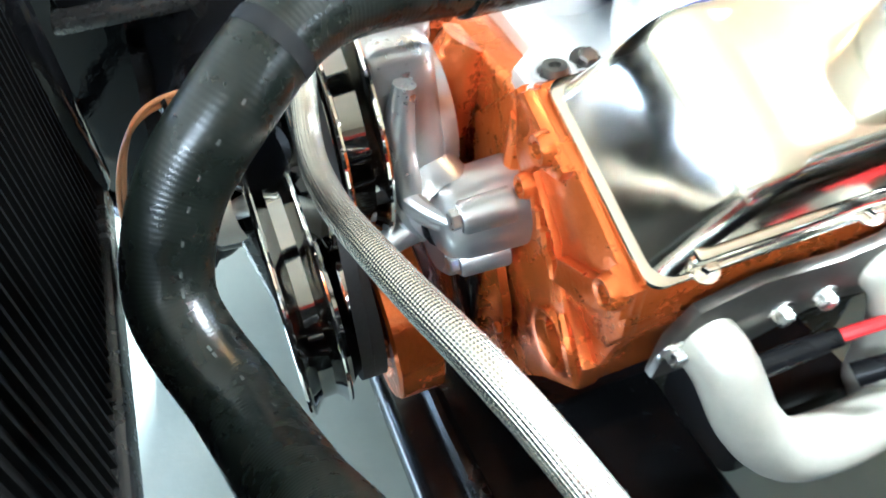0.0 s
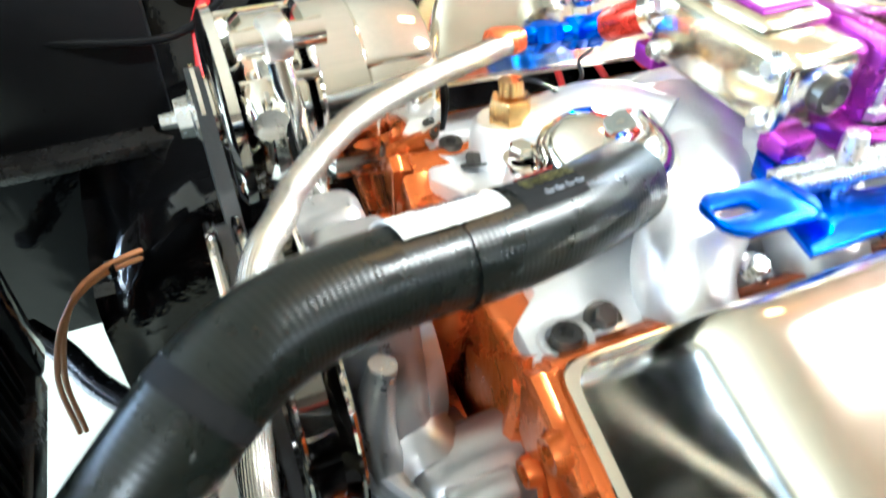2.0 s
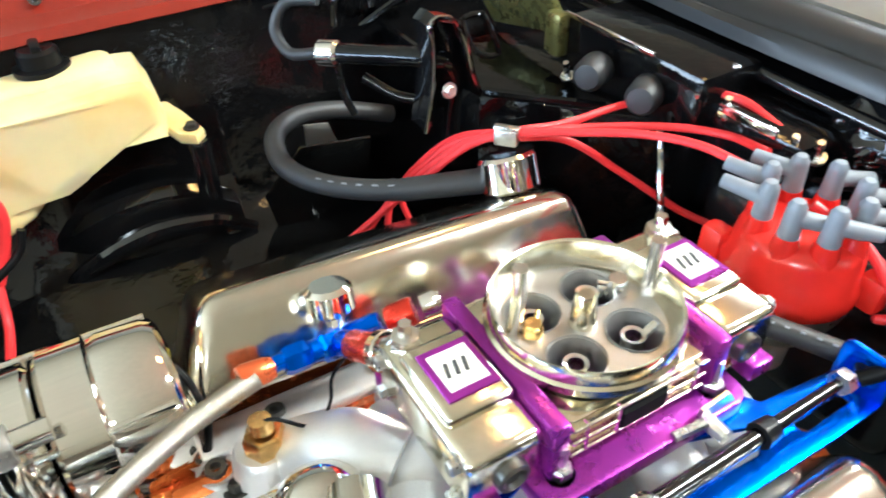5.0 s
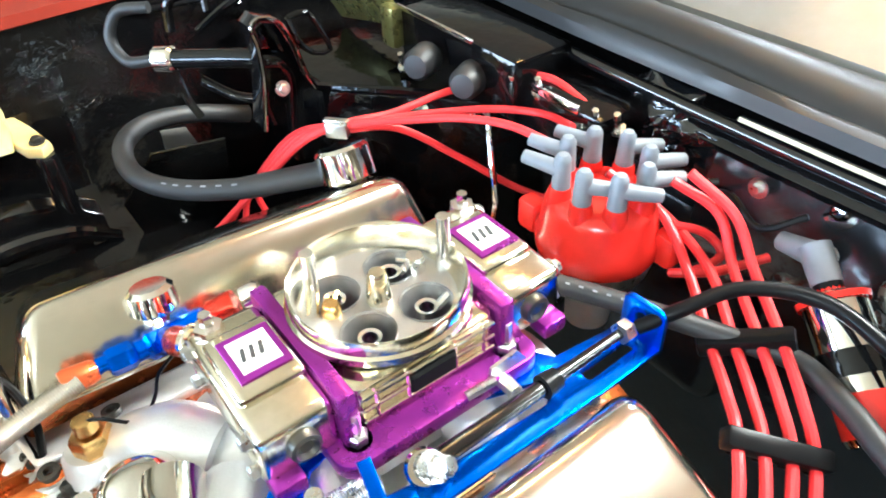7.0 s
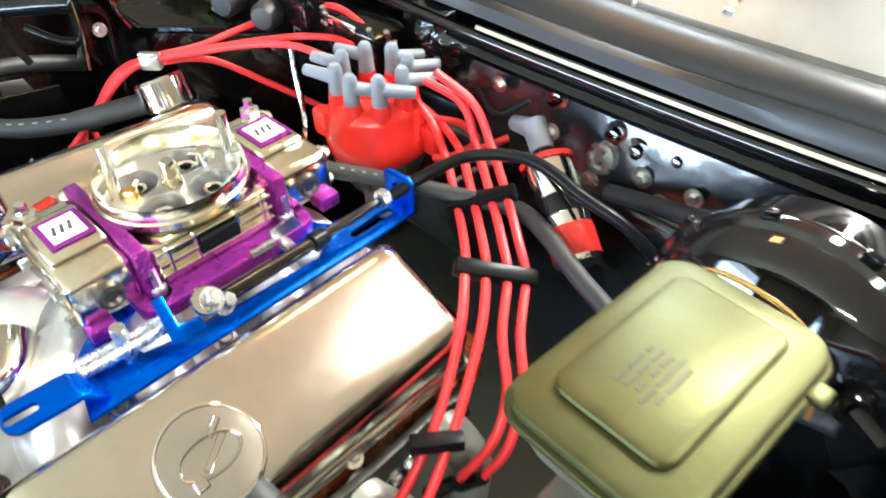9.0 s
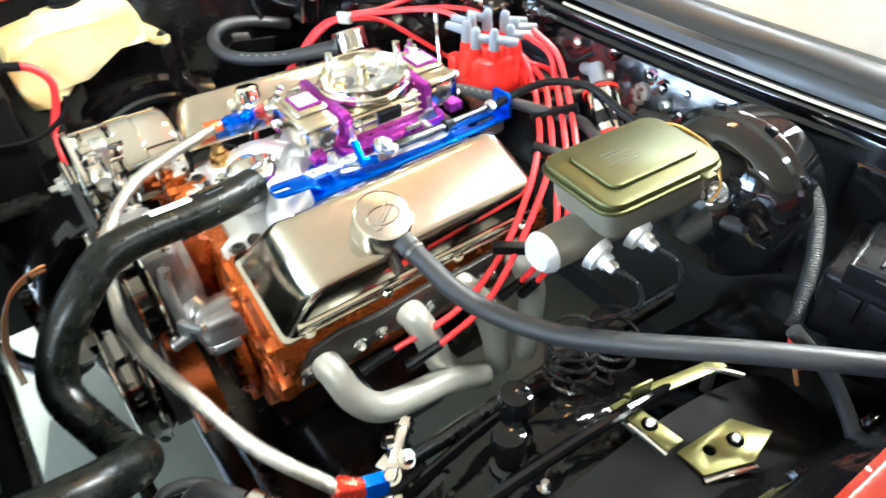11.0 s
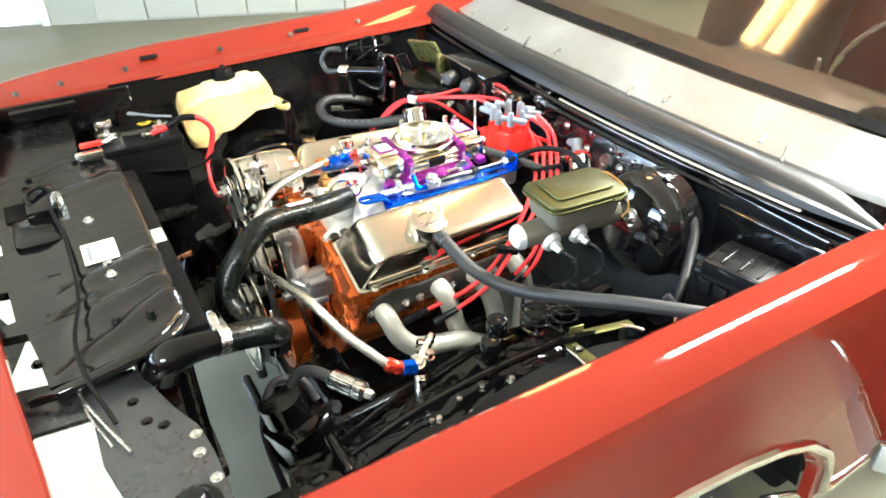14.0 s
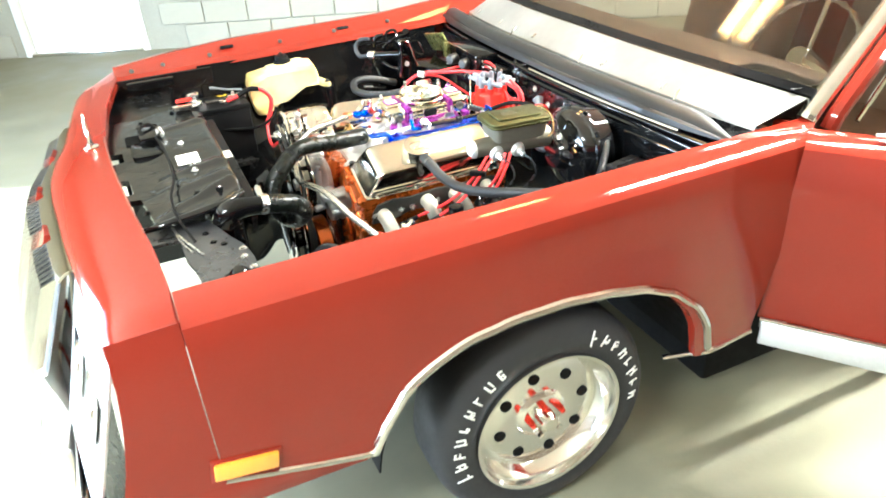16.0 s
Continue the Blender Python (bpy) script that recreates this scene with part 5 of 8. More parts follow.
part("balancer_hub", lathe([(0, 0.06), (0.022, 0.06), (0.026, 0.04), (0.030, 0.0), (0, 0)], along(eng(0.440, -0.018, CZ), (-1, 0, 0)), 28), ORANGE, balancer)


def drum(at, r, wide):
    """A deep stamped pulley: bright rim, one belt groove, smooth drum behind."""
    prof = [(0, -0.016), (r * 0.30, -0.016), (r * 0.36, -0.010), (r * 0.72, -0.003), (r * 0.94, 0.002), (r, 0.001), (r, -0.003), (r * 0.93, -0.008), (r * 0.90, -0.012), (r * 0.90, -wide + 0.010), (r * 0.94, -wide + 0.005), (r * 0.985, -wide + 0.002), (r * 0.985, -wide - 0.001), (r * 0.90, -wide - 0.002), (0, -wide - 0.002)]
    return part("pulley", lathe(prof, along(at, (-1, 0, 0)), 72), DARKCHROME, engine, "deep chrome belt pulley")


big = drum(eng(0.364, -0.010, 0.580), 0.119, 0.034)
for x, z, r in ((0.3635, 0.580, 0.1185), (0.398, 0.580, 0.1168)):
    part("rim", lathe([(r + 0.0022 * math.cos(q * 0.785), 0.0022 * math.sin(q * 0.785)) for q in range(8)], along(eng(x, -0.010, z), (-1, 0, 0)), 72, True), CHROME, big, "bright rolled rim")
drum(eng(0.403, -0.014, 0.562), 0.090, 0.032)
pump_pulley = drum(eng(0.413, 0.0, 0.735), 0.100, 0.046)
for x in (0.4125, 0.430, 0.4585):
    part("rim", lathe([(0.0985 + 0.0024 * math.cos(q * 0.785), 0.0024 * math.sin(q * 0.785)) for q in range(8)], along(eng(x, 0.0, 0.735), (-1, 0, 0)), 72, True), CHROME, pump_pulley, "bright rolled rim")
for k in range(4):
    a = math.pi * k / 2 + 0.6
    part("bolt", hexbolt(along(eng(0.434, 0.028 * math.cos(a), 0.735 + 0.028 * math.sin(a)), (-1, 0, 0)), 0.006, 0.006), STEEL, pump_pulley)

# water pump
pump = thing("water_pump", eng(0.50, 0, 0.62), "bare cast aluminium water pump with ribs and bolted legs", "water pump")
rows = []
for z, kx, ky in ((0.655, 0.030, 0.045), (0.672, 0.040, 0.060), (0.70, 0.044, 0.067), (0.740, 0.043, 0.065), (0.772, 0.040, 0.059), (0.793, 0.033, 0.050), (0.804, 0.023, 0.038), (0.808, 0.010, 0.018)):
    rows.append([eng(0.488 + kx * (abs(math.cos(a)) ** 0.8) * (1 if math.cos(a) > 0 else -1), 0.014 + ky * (abs(math.sin(a)) ** 0.8) * (1 if math.sin(a) > 0 else -1), z) for a in (2 * math.pi * k / 28 for k in range(28))])
body = part("body", loft(rows, close=True, cap=True), PUMPGREY, pump, smooth=60)
part("snout", lathe([(0, 0.085), (0.018, 0.085), (0.022, 0.05), (0.040, 0.04), (0.052, 0.018), (0.066, 0.010), (0.070, -0.010), (0.060, -0.025), (0, -0.025)], along(eng(0.500, 0, 0.722), (-1, 0, 0)), 40), PUMPGREY, body)
part("top_boss", box(0.050, 0.060, 0.030, Matrix.Translation(eng(0.490, -0.012, 0.812)), 0.010, 3), PUMPGREY, body)
part("split_line", box(0.080, 0.004, 0.005, Matrix.Translation(eng(0.472, -0.066, 0.708)), 0.002), PUMPGREY, body, "machined step across the pump body")
for s in (-1, 1):
    yl, zl = s * 0.095, 0.687
    leg = part("leg", lathe([(0, 0.074), (0.022, 0.072), (0.030, 0.066), (0.0345, 0.054), (0.036, 0.030), (0.037, 0.004), (0.041, 0.002), (0.041, -0.010), (0, -0.010)], along(eng(0.560, yl, zl), (-1, 0, 0)), 40), PUMPGREY, pump, "smooth round outlet leg of the pump")
    part("neck", loft([[eng(x + rx * math.cos(a), y + ry * math.cos(a) * 0.2, z + rz * math.sin(a)) for a in (2 * math.pi * k / 20 for k in range(20))] for x, y, z, rx, ry, rz in ((0.492, s * 0.045, 0.700, 0.030, 0.01, 0.040), (0.498, s * 0.070, 0.694, 0.030, 0.01, 0.036), (0.508, s * 0.095, 0.688, 0.030, 0.01, 0.034))], close=True), PUMPGREY, leg, smooth=60)
    part("column", box(0.062, 0.046, 0.125, Matrix.Translation(eng(0.482, s * 0.050, 0.757)) @ Matrix.Rotation(radians(s * 6), 4, "X"), 0.014, 4, taper=0.86), PUMPGREY, leg, "flat cast side of the pump body", 60)
    part("ridge", tube([eng(0.480, s * 0.078, 0.800), eng(0.474, s * 0.078, 0.770), eng(0.474, s * 0.078, 0.730), eng(0.480, s * 0.084, 0.700), eng(0.496, s * 0.106, 0.694)], [0.008, 0.011, 0.011, 0.012, 0.010], 14, 6), PUMPGREY, leg)
    part("rib", tube([eng(0.470, s * 0.052, 0.740), eng(0.468, s * 0.066, 0.712), eng(0.474, s * 0.074, 0.682), eng(0.486, s * 0.080, 0.660)], [0.008, 0.010, 0.009, 0.006], 10, 5), PUMPGREY, leg)
    part("rib", tube([eng(0.470, s * 0.052, 0.716), eng(0.476, s * 0.088, 0.708), eng(0.498, s * 0.118, 0.700)], [0.005, 0.008, 0.004], 10, 5), PUMPGREY, leg)
    part("pin_boss", lathe([(0, 0.030), (0.009, 0.030), (0.0105, 0.027), (0.012, 0.0), (0, 0)], along(eng(0.480, s * 0.072, 0.664), (-1, s * 0.2, -0.1)), 20), PUMPGREY, leg)
    for y, z in ((0.118, 0.706), (0.112, 0.655)):
        part("bolt_boss", lathe([(0, 0.020), (0.011, 0.020), (0.013, 0.017), (0.0145, -0.020), (0, -0.020)], along(eng(0.520, s * y, z), (-1, 0, 0)), 20), PUMPGREY, leg)
        part("bolt", hexbolt(along(eng(0.500, s * y, z), (-1, 0, 0)), 0.0085, 0.008, 0.0105), STEEL, leg)
part("inlet", tube([eng(0.505, 0.02, 0.685), eng(0.50, 0.06, 0.645), eng(0.495, 0.12, 0.62)], [0.032, 0.026, 0.022], 20, 5), PUMPGREY, pump)
part("lower_body", lathe([(0, 0.045), (0.034, 0.044), (0.040, 0.038), (0.043, 0.0), (0, 0)], along(eng(0.540, -0.062, 0.645), (-1, 0, 0)), 32), PUMPGREY, pump)
solo("fuel_pump_plate", box(0.010, 0.05, 0.09, Matrix.Translation(eng(0.520, -0.075, 0.575)), 0.004), BLACK, "black timing pointer plate with a red mark", "pointer")
# white strap bracket by the pulleys
strap = thing("idler_bracket", (0.37, 0.08, 0.55), "pale cast strap holding a black cylinder beside the pulleys", "bracket")
part("strap", tube([(0.350, 0.092, 0.664), (0.366, 0.080, 0.676), (0.392, 0.066, 0.676), (0.408, 0.062, 0.664), (0.412, 0.062, 0.640), (0.400, 0.064, 0.626)], [0.008, 0.010, 0.010, 0.0105, 0.009, 0.005], 14, 6), CASTALU, strap)
part("cylinder", lathe([(0, -0.036), (0.028, -0.036), (0.031, -0.030), (0.031, 0.030), (0.028, 0.036), (0, 0.036)], along((0.372, 0.118, 0.696), (0.2, -0.75, 0.5)), 32), BLACK, strap, "glossy black cylinder")
part("label_band", lathe([(0.0315, -0.006), (0.0315, 0.022), (0.0305, 0.022), (0.0305, -0.006)], along((0.356, 0.108, 0.655), (-0.9, 0.3, -0.2)), 24, True), LABEL, strap, "pale paper band")
part("arm", lathe([(0, -0.05), (0.028, -0.05), (0.030, -0.046), (0.030, 0.05), (0, 0.05)], along((0.380, 0.104, 0.650), (-0.9, 0.3, -0.2)), 24), BLACK, strap, "black motor body")
part("stay", tube([(0.358, 0.09, 0.650), (0.376, 0.10, 0.50), (0.39, 0.12, 0.36)], 0.013, 10, 3), BLACKFLAT, strap)
# V-belts
def belt(name, c1, r1, c2, r2, x):
    d = Vector(c2) - Vector(c1)
    ang, dist = math.atan2(d.y, d.x), d.length
    off = math.acos((r1 - r2) / dist)
    pts = [(c1[0] + r1 * math.cos(ang + off + (2 * math.pi - 2 * off) * k / 20), c1[1] + r1 * math.sin(ang + off + (2 * math.pi - 2 * off) * k / 20)) for k in range(21)]
    pts += [(c2[0] + r2 * math.cos(ang - off + 2 * off * k / 12), c2[1] + r2 * math.sin(ang - off + 2 * off * k / 12)) for k in range(13)]
    n = len(pts)
    rows = []
    for i in range(n + 1):
        y, z = pts[i % n]
        a, b = pts[(i - 1) % n], pts[(i + 1) % n]
        t = Vector((b[0] - a[0], b[1] - a[1])).normalized()
        nx, ny = t.y, -t.x
        rows.append([(x - 0.0055, y + nx * 0.004, z + ny * 0.004), (x + 0.0055, y + nx * 0.004, z + ny * 0.004), (x + 0.004, y - nx * 0.005, z - ny * 0.005), (x - 0.004, y - nx * 0.005, z - ny * 0.005)])
    return solo(name, loft(rows, close=True), BELT, "black rubber V-belt round the engine pulleys", "belt")


ALT = (0.264, 0.824)
belt("drive_belt", (EY - 0.014, 0.562), 0.086, ALT, 0.030, 0.4310)
belt("drive_belt", (EY - 0.014, 0.562), 0.086, (EY, 0.735), 0.093, 0.4195)

# alternator
alt = thing("alternator", (0.50, ALT[0], 0.75), "polished chrome alternator with a ribbed case and fan", "alternator")


def alt_at(x):
    return along((x, *ALT), (-1, 0, 0))


part("front_case", lathe([(0, 0.03), (0.028, 0.03), (0.034, 0.024), (0.062, 0.016), (0.068, 0.008), (0.068, -0.020), (0.064, -0.024), (0, -0.024)], alt_at(0.478), 56), CHROME, alt)
part("stator_ring", lathe([(0, 0.018), (0.066, 0.018), (0.071, 0.014), (0.071, -0.018), (0.066, -0.022), (0, -0.022)], alt_at(0.524), 56), CHROME, alt)
part("rear_case", lathe([(0, 0.02), (0.067, 0.02), (0.069, 0.012), (0.068, -0.022), (0.065, -0.029), (0.058, -0.033), (0.03, -0.036), (0, -0.036)], alt_at(0.564), 56), CHROME, alt)
part("fan", lathe([(0.02, 0.005), (0.052, 0.006), (0.066, 0.005), (0.0735, 0.001), (0.0745, -0.006), (0.068, -0.008), (0.02, -0.003)], alt_at(0.446), 64, True), CHROME, alt)
for k in range(14):
    part("fan_blade", box(0.020, 0.002, 0.010, alt_at(0.446) @ Matrix.Rotation(2 * math.pi * k / 14, 4, "Z") @ Matrix.Translation((0.054, 0, -0.010)) @ Matrix.Rotation(0.5, 4, "X"), 0.0005, 1), STEEL, alt)
part("pulley", lathe([(0, 0.010), (0.016, 0.010), (0.036, 0.006), (0.036, 0.003), (0.026, -0.001), (0.026, -0.004), (0.036, -0.009), (0.036, -0.012), (0, -0.012)], alt_at(0.435), 40), CHROME, alt)
nut = part("nut", lathe([(0, 0.026), (0.005, 0.026), (0.006, 0.014), (0.014, 0.014), (0.015, 0.004), (0.019, 0.002), (0.019, 0.0), (0, 0)], alt_at(0.426), 6), STEEL, alt)
for k in range(4):
    a = math.pi * k / 2 + 0.9
    part("through_bolt", tube([(0.456, ALT[0] + 0.068 * math.cos(a), ALT[1] + 0.068 * math.sin(a)), (0.59, ALT[0] + 0.067 * math.cos(a), ALT[1] + 0.067 * math.sin(a))], 0.0035, 8, 1, smooth=False), CHROME, alt)
part("ear", tube([(0.468, ALT[0] - 0.055, ALT[1] + 0.030), (0.468, ALT[0] - 0.085, ALT[1] + 0.028)], [0.016, 0.012], 14, 2, smooth=False), CHROME, alt)
part("plug", box(0.013, 0.014, 0.016, Matrix.Translation((0.592, 0.262, 0.866)), 0.003), YELLOW, alt, "small yellow wiring plug")
part("plug_lead", tube([(0.594, 0.260, 0.862), (0.604, 0.246, 0.846), (0.607, 0.225, 0.822), (0.598, 0.215, 0.79)], 0.0035, 8, 6), PLASTIC, alt)
rod = thing("adjuster_rod", (0.48, 0.19, 0.76), "chrome turnbuckle rod bracing the alternator", "adjuster rod")
part("rod", tube([(0.482, 0.200, 0.892), (0.484, 0.184, 0.845), (0.488, 0.160, 0.780), (0.495, 0.135, 0.715)], [0.008, 0.009, 0.012, 0.010], 12, 4), CHROME, rod)
part("rod_end", lathe([(0.005, -0.008), (0.014, -0.008), (0.016, 0.0), (0.014, 0.008), (0.005, 0.008)], along((0.482, 0.203, 0.898), (1, 0.1, 0), 0), 20, True), STEEL, rod)
part("spacer", tube([(0.456, 0.202, 0.898), (0.514, 0.204, 0.898)], 0.009, 14, 1, smooth=False), CHROME, rod)
part("jam_nut", hexbolt(along((0.486, 0.171, 0.806), (-0.1, 0.4, 0.9)), 0.013, 0.012), STEEL, rod)

# ---- intake manifold ----
man = thing("intake_manifold", eng(0.82, 0, 0.75), "bare cast aluminium intake manifold with curved runners", "intake manifold")
flange = part("flange", loft([[eng(x, s, z) for s, z in ((-0.126, 0.776), (-0.120, 0.790), (-0.075, 0.778), (0, 0.760), (0.075, 0.778), (0.120, 0.790), (0.126, 0.776), (0.07, 0.74), (-0.07, 0.74))] for x in (0.585, 0.60, 0.80, 1.0, 1.02)], close=True, cap=True), SATINALU, man)
for s in (-1, 1):
    for x0, x1 in ((0.72, 0.665), (0.79, 0.765), (0.90, 0.90), (0.945, 0.965)):
        part("runner", tube([eng(x0, s * 0.02, 0.815), eng((x0 + x1) / 2, s * 0.055, 0.818), eng(x1, s * 0.085, 0.800), eng(x1, s * 0.115, 0.765)], [0.036, 0.034, 0.030, 0.028], 20, 6), SATINALU, man)
    for x in (0.61, 0.72, 0.83, 0.93, 1.0):
        part("bolt", hexbolt(along(eng(x, s * 0.088, 0.790), (0, s * 0.4, 0.9)), 0.0075, 0.008, 0.012), STEEL if x > 0.65 else DARKSTEEL, man)
for s in (-1, 1):
    rail = part("side_rail", box(0.42, 0.046, 0.012, Matrix.Translation(eng(0.80, s * 0.142, 0.787)) @ Matrix.Rotation(radians(s * -14), 4, "X"), 0.003), SATINALU, man, "machined rail beside the valve cover")
    for x in (0.66, 0.76, 0.86, 0.96):
        part("socket_bolt", lathe([(0, 0.002), (0.004, 0.002), (0.0045, 0.007), (0.0085, 0.007), (0.0095, 0.0), (0, 0)], along(eng(x, s * 0.140, 0.792), (0, s * 0.24, 0.97)), 14), DARKSTEEL, rail)
part("plenum", box(0.17, 0.135, 0.055, Matrix.Translation(eng(0.865, 0, 0.822)), 0.018, 4), SATINALU, man)
part("front_dome", lathe([(0, 0.055), (0.03, 0.052), (0.055, 0.035), (0.066, 0.0), (0, 0)], along(eng(0.745, 0.03, 0.790), (-0.2, 0, 1)), 28), SATINALU, man)
# thermostat base, chrome neck, brass sender
front = part("water_crossover", plate([(0.558, -0.112), (0.575, -0.122), (0.605, -0.118), (0.63, -0.098), (0.665, -0.06), (0.68, 0.0), (0.67, 0.06), (0.635, 0.10), (0.61, 0.125), (0.578, 0.118), (0.572, 0.085), (0.59, 0.05), (0.588, 0.0), (0.585, -0.05), (0.562, -0.07)], 0.040, Matrix.Translation((0, EY, 0.748)), 0.004), SATINALU, man, "bright cast front end of the manifold")
part("riser", lathe([(0, 0.045), (0.036, 0.045), (0.040, 0.040), (0.046, 0.0), (0, 0)], along(eng(0.645, 0.02, 0.775), (0, 0, 1)), 32), SATINALU, man)
part("sender_boss", lathe([(0, 0.045), (0.022, 0.045), (0.026, 0.040), (0.032, 0.0), (0, 0)], along(eng(0.638, 0.092, 0.772), (0, 0.1, 1)), 24), SATINALU, man)
for x, y in ((0.600, 0.112), (0.582, -0.094)):
    s = part("recess", lathe([(0.0, 0.0), (0.011, 0.0), (0.012, 0.005), (0.016, 0.006), (0.017, 0.0)], along(eng(x, y, 0.787), (0, 0, 1)), 20), CASTALU, man)
    part("socket_bolt", lathe([(0, 0.004), (0.004, 0.004), (0.0045, 0.008), (0.009, 0.008), (0.010, 0.0), (0, 0)], along(eng(x, y, 0.789), (0, 0, 1)), 12), DARKSTEEL, s)
sender = solo("temperature_sender", join(lathe([(0, 0.018), (0.009, 0.018), (0.010, 0.008), (0.0, 0.008)], along(eng(0.640, 0.094, 0.830), (0, 0.1, 1)), 16), lathe([(0, 0.010), (0.015, 0.010), (0.017, 0.006), (0.017, -0.012), (0, -0.012)], along(eng(0.640, 0.094, 0.825), (0, 0.1, 1)), 6)), BRASS, "brass temperature sender with a hex base", "sender")
solo("sender_wire", tube([(0.641, 0.180, 0.846), (0.652, 0.172, 0.849), (0.676, 0.160, 0.838), (0.694, 0.172, 0.843), (0.706, 0.196, 0.842), (0.735, 0.222, 0.836)], 0.0016, 6, 6), PLASTIC, "thin black wire from the temperature sender", "wire")
neck = thing("thermostat_housing", eng(0.655, 0.015, 0.815), "mirror chrome thermostat housing with two bolts", "thermostat housing")
part("dome", join(lathe([(0, 0.040), (0.018, 0.038), (0.032, 0.026), (0.037, 0.010), (0.038, 0.0), (0, 0)], along(eng(0.655, 0.012, 0.818), (0, 0, 1)), 36), tube([eng(0.675, 0.000, 0.838), eng(0.662, -0.032, 0.846), eng(0.625, -0.058, 0.857)], [0.026, 0.0235, 0.0225], 24, 5)), CHROME, neck)
part("ear_plate", plate(rounded(0.105, 0.040, 0.018), 0.010, Matrix.Translation(eng(0.655, 0.012, 0.813)) @ Matrix.Rotation(radians(-35), 4, "Z"), 0.002), CHROME, neck)
for dx, dy in ((-0.036, 0.025), (0.036, -0.025)):
    part("bolt", hexbolt(along(eng(0.655 + dx, 0.012 + dy, 0.823), (0, 0, 1)), 0.009, 0.010, 0.012), CHROME, neck)
part("spigot", tube([eng(0.690, 0.0, 0.825), eng(0.700, -0.03, 0.818)], [0.012, 0.009], 12, 2, smooth=False), CHROME, neck)

# ---- valve covers ----
def valve_cover(tilt, s, wide=1.0, rake=0.2):
    """Tall polished cover on a bank's frame; s: -1 the near bank, 1 the far bank; rake: how far its front leans back."""
    ob = thing("valve_cover", tuple(tilt @ Vector((0, 0, -0.05))), "tall polished aluminium valve cover with rounded edges", "valve cover", "valve covers")
    part("base_flange", plate(rounded(0.446, 0.132 * wide, 0.012), 0.006, tilt @ Matrix.Translation((0, 0, 0.001)), 0.002), COVERMETAL, ob)
    rows = []
    for z, w, l in ((0.006, 0.127, 0.438), (0.012, 0.124, 0.435), (0.036, 0.118, 0.426), (0.062, 0.112, 0.416), (0.074, 0.107, 0.408), (0.081, 0.099, 0.398), (0.085, 0.088, 0.386), (0.0865, 0.072, 0.368)):
        rows.append([tilt @ Vector((x + (rake * z if x < 0 else 0.0), y, z)) for x, y in rounded(l, w * wide, 0.016)])
    part("cover", loft(rows, close=True, cap=True), COVERMETAL, ob, smooth=50)
    part("side_step", box(0.40, 0.010, 0.022, tilt @ Matrix.Translation((0, s * 0.060 * wide, 0.020)), 0.004), COVERMETAL, ob)
    for k in range(4):
        part("bolt", hexbolt(tilt @ Matrix.Translation((-0.185 + 0.123 * k, s * 0.0635 * wide, 0.008)), 0.006, 0.008, 0.010), CHROME, ob)
    return ob


NT = Matrix.Translation((0.786, -0.097, 0.765)) @ Matrix.Rotation(radians(23), 4, "X")
FT = Matrix.Translation((0.812, 0.293, 0.776)) @ Matrix.Rotation(radians(3.6), 4, "Y") @ Matrix.Rotation(radians(-28), 4, "X")
valve_cover(NT, -1, 1.16, 0.36)
valve_cover(FT, 1)
# oil filler breather with an embossed mark
fill = thing("oil_breather", (0.735, -0.14, 0.84), "round polished breather cap with a raised worn emblem", "breather")
fm = NT @ Matrix.Translation((-0.049, -0.018, 0.084))
part("cap", lathe([(0, 0.038), (0.036, 0.038), (0.0385, 0.0375), (0.040, 0.034), (0.040, 0.004), (0.037, 0.0), (0, 0)], fm, 56), BRUSHED, fill)
part("rim", lathe([(0.0365, 0.0375), (0.0375, 0.0395), (0.039, 0.039), (0.0395, 0.036), (0.037, 0.036)], fm, 56, True), CHROME, fill)
part("emblem", join(tube([fm @ Vector((0.024 * math.cos(q * 0.3927), 0.014 * math.sin(q * 0.3927), 0.0388)) for q in range(17)], 0.0012, 6, 2, cap=False), box(0.030, 0.006, 0.0016, fm @ Matrix.Translation((0.004, 0, 0.0385)) @ Matrix.Rotation(radians(35), 4, "Z"), 0.0008, 1), box(0.010, 0.008, 0.002, fm @ Matrix.Translation((-0.016, -0.014, 0.0385)), 0.0008, 1), box(0.016, 0.005, 0.002, fm @ Matrix.Translation((0.013, 0.016, 0.0385)) @ Matrix.Rotation(radians(35), 4, "Z"), 0.0008, 1)), BRUSHED, fill)
part("nipple", tube([fm @ Vector((0.012, -0.034, 0.016)), fm @ Vector((0.018, -0.062, 0.012))], 0.010, 14, 2, smooth=False), DARKSTEEL, fill)
part("lever", box(0.010, 0.030, 0.026, fm @ Matrix.Translation((-0.002, -0.046, -0.018)) @ Matrix.Rotation(radians(20), 4, "X"), 0.003), DARKSTEEL, fill)
# far PCV breather
pm = along((0.985, 0.338, 0.834), (0, 0.42, 0.91))
pcv = thing("oil_breather", (0.995, 0.35, 0.83), "chrome push-in breather cap on the far valve cover", "breather")
part("cap", lathe([(0, 0.050), (0.030, 0.049), (0.034, 0.045), (0.034, 0.012), (0.030, 0.008), (0.018, 0.006), (0.018, 0.0), (0, 0)], pm, 48), CHROME, pcv)
solo("knurled_bung", join(lathe([(0, 0.026), (0.016, 0.026), (0.0205, 0.022), (0.0205, 0.004), (0.016, 0), (0, 0)], along((0.728, 0.238, 0.869), (0.02, 0.25, 1)), 12), tube([(0.724, 0.222, 0.852), (0.728, 0.238, 0.874)], 0.008, 10, 1, smooth=False)), CHROME, "knurled chrome bung beside the far valve cover", "bung")

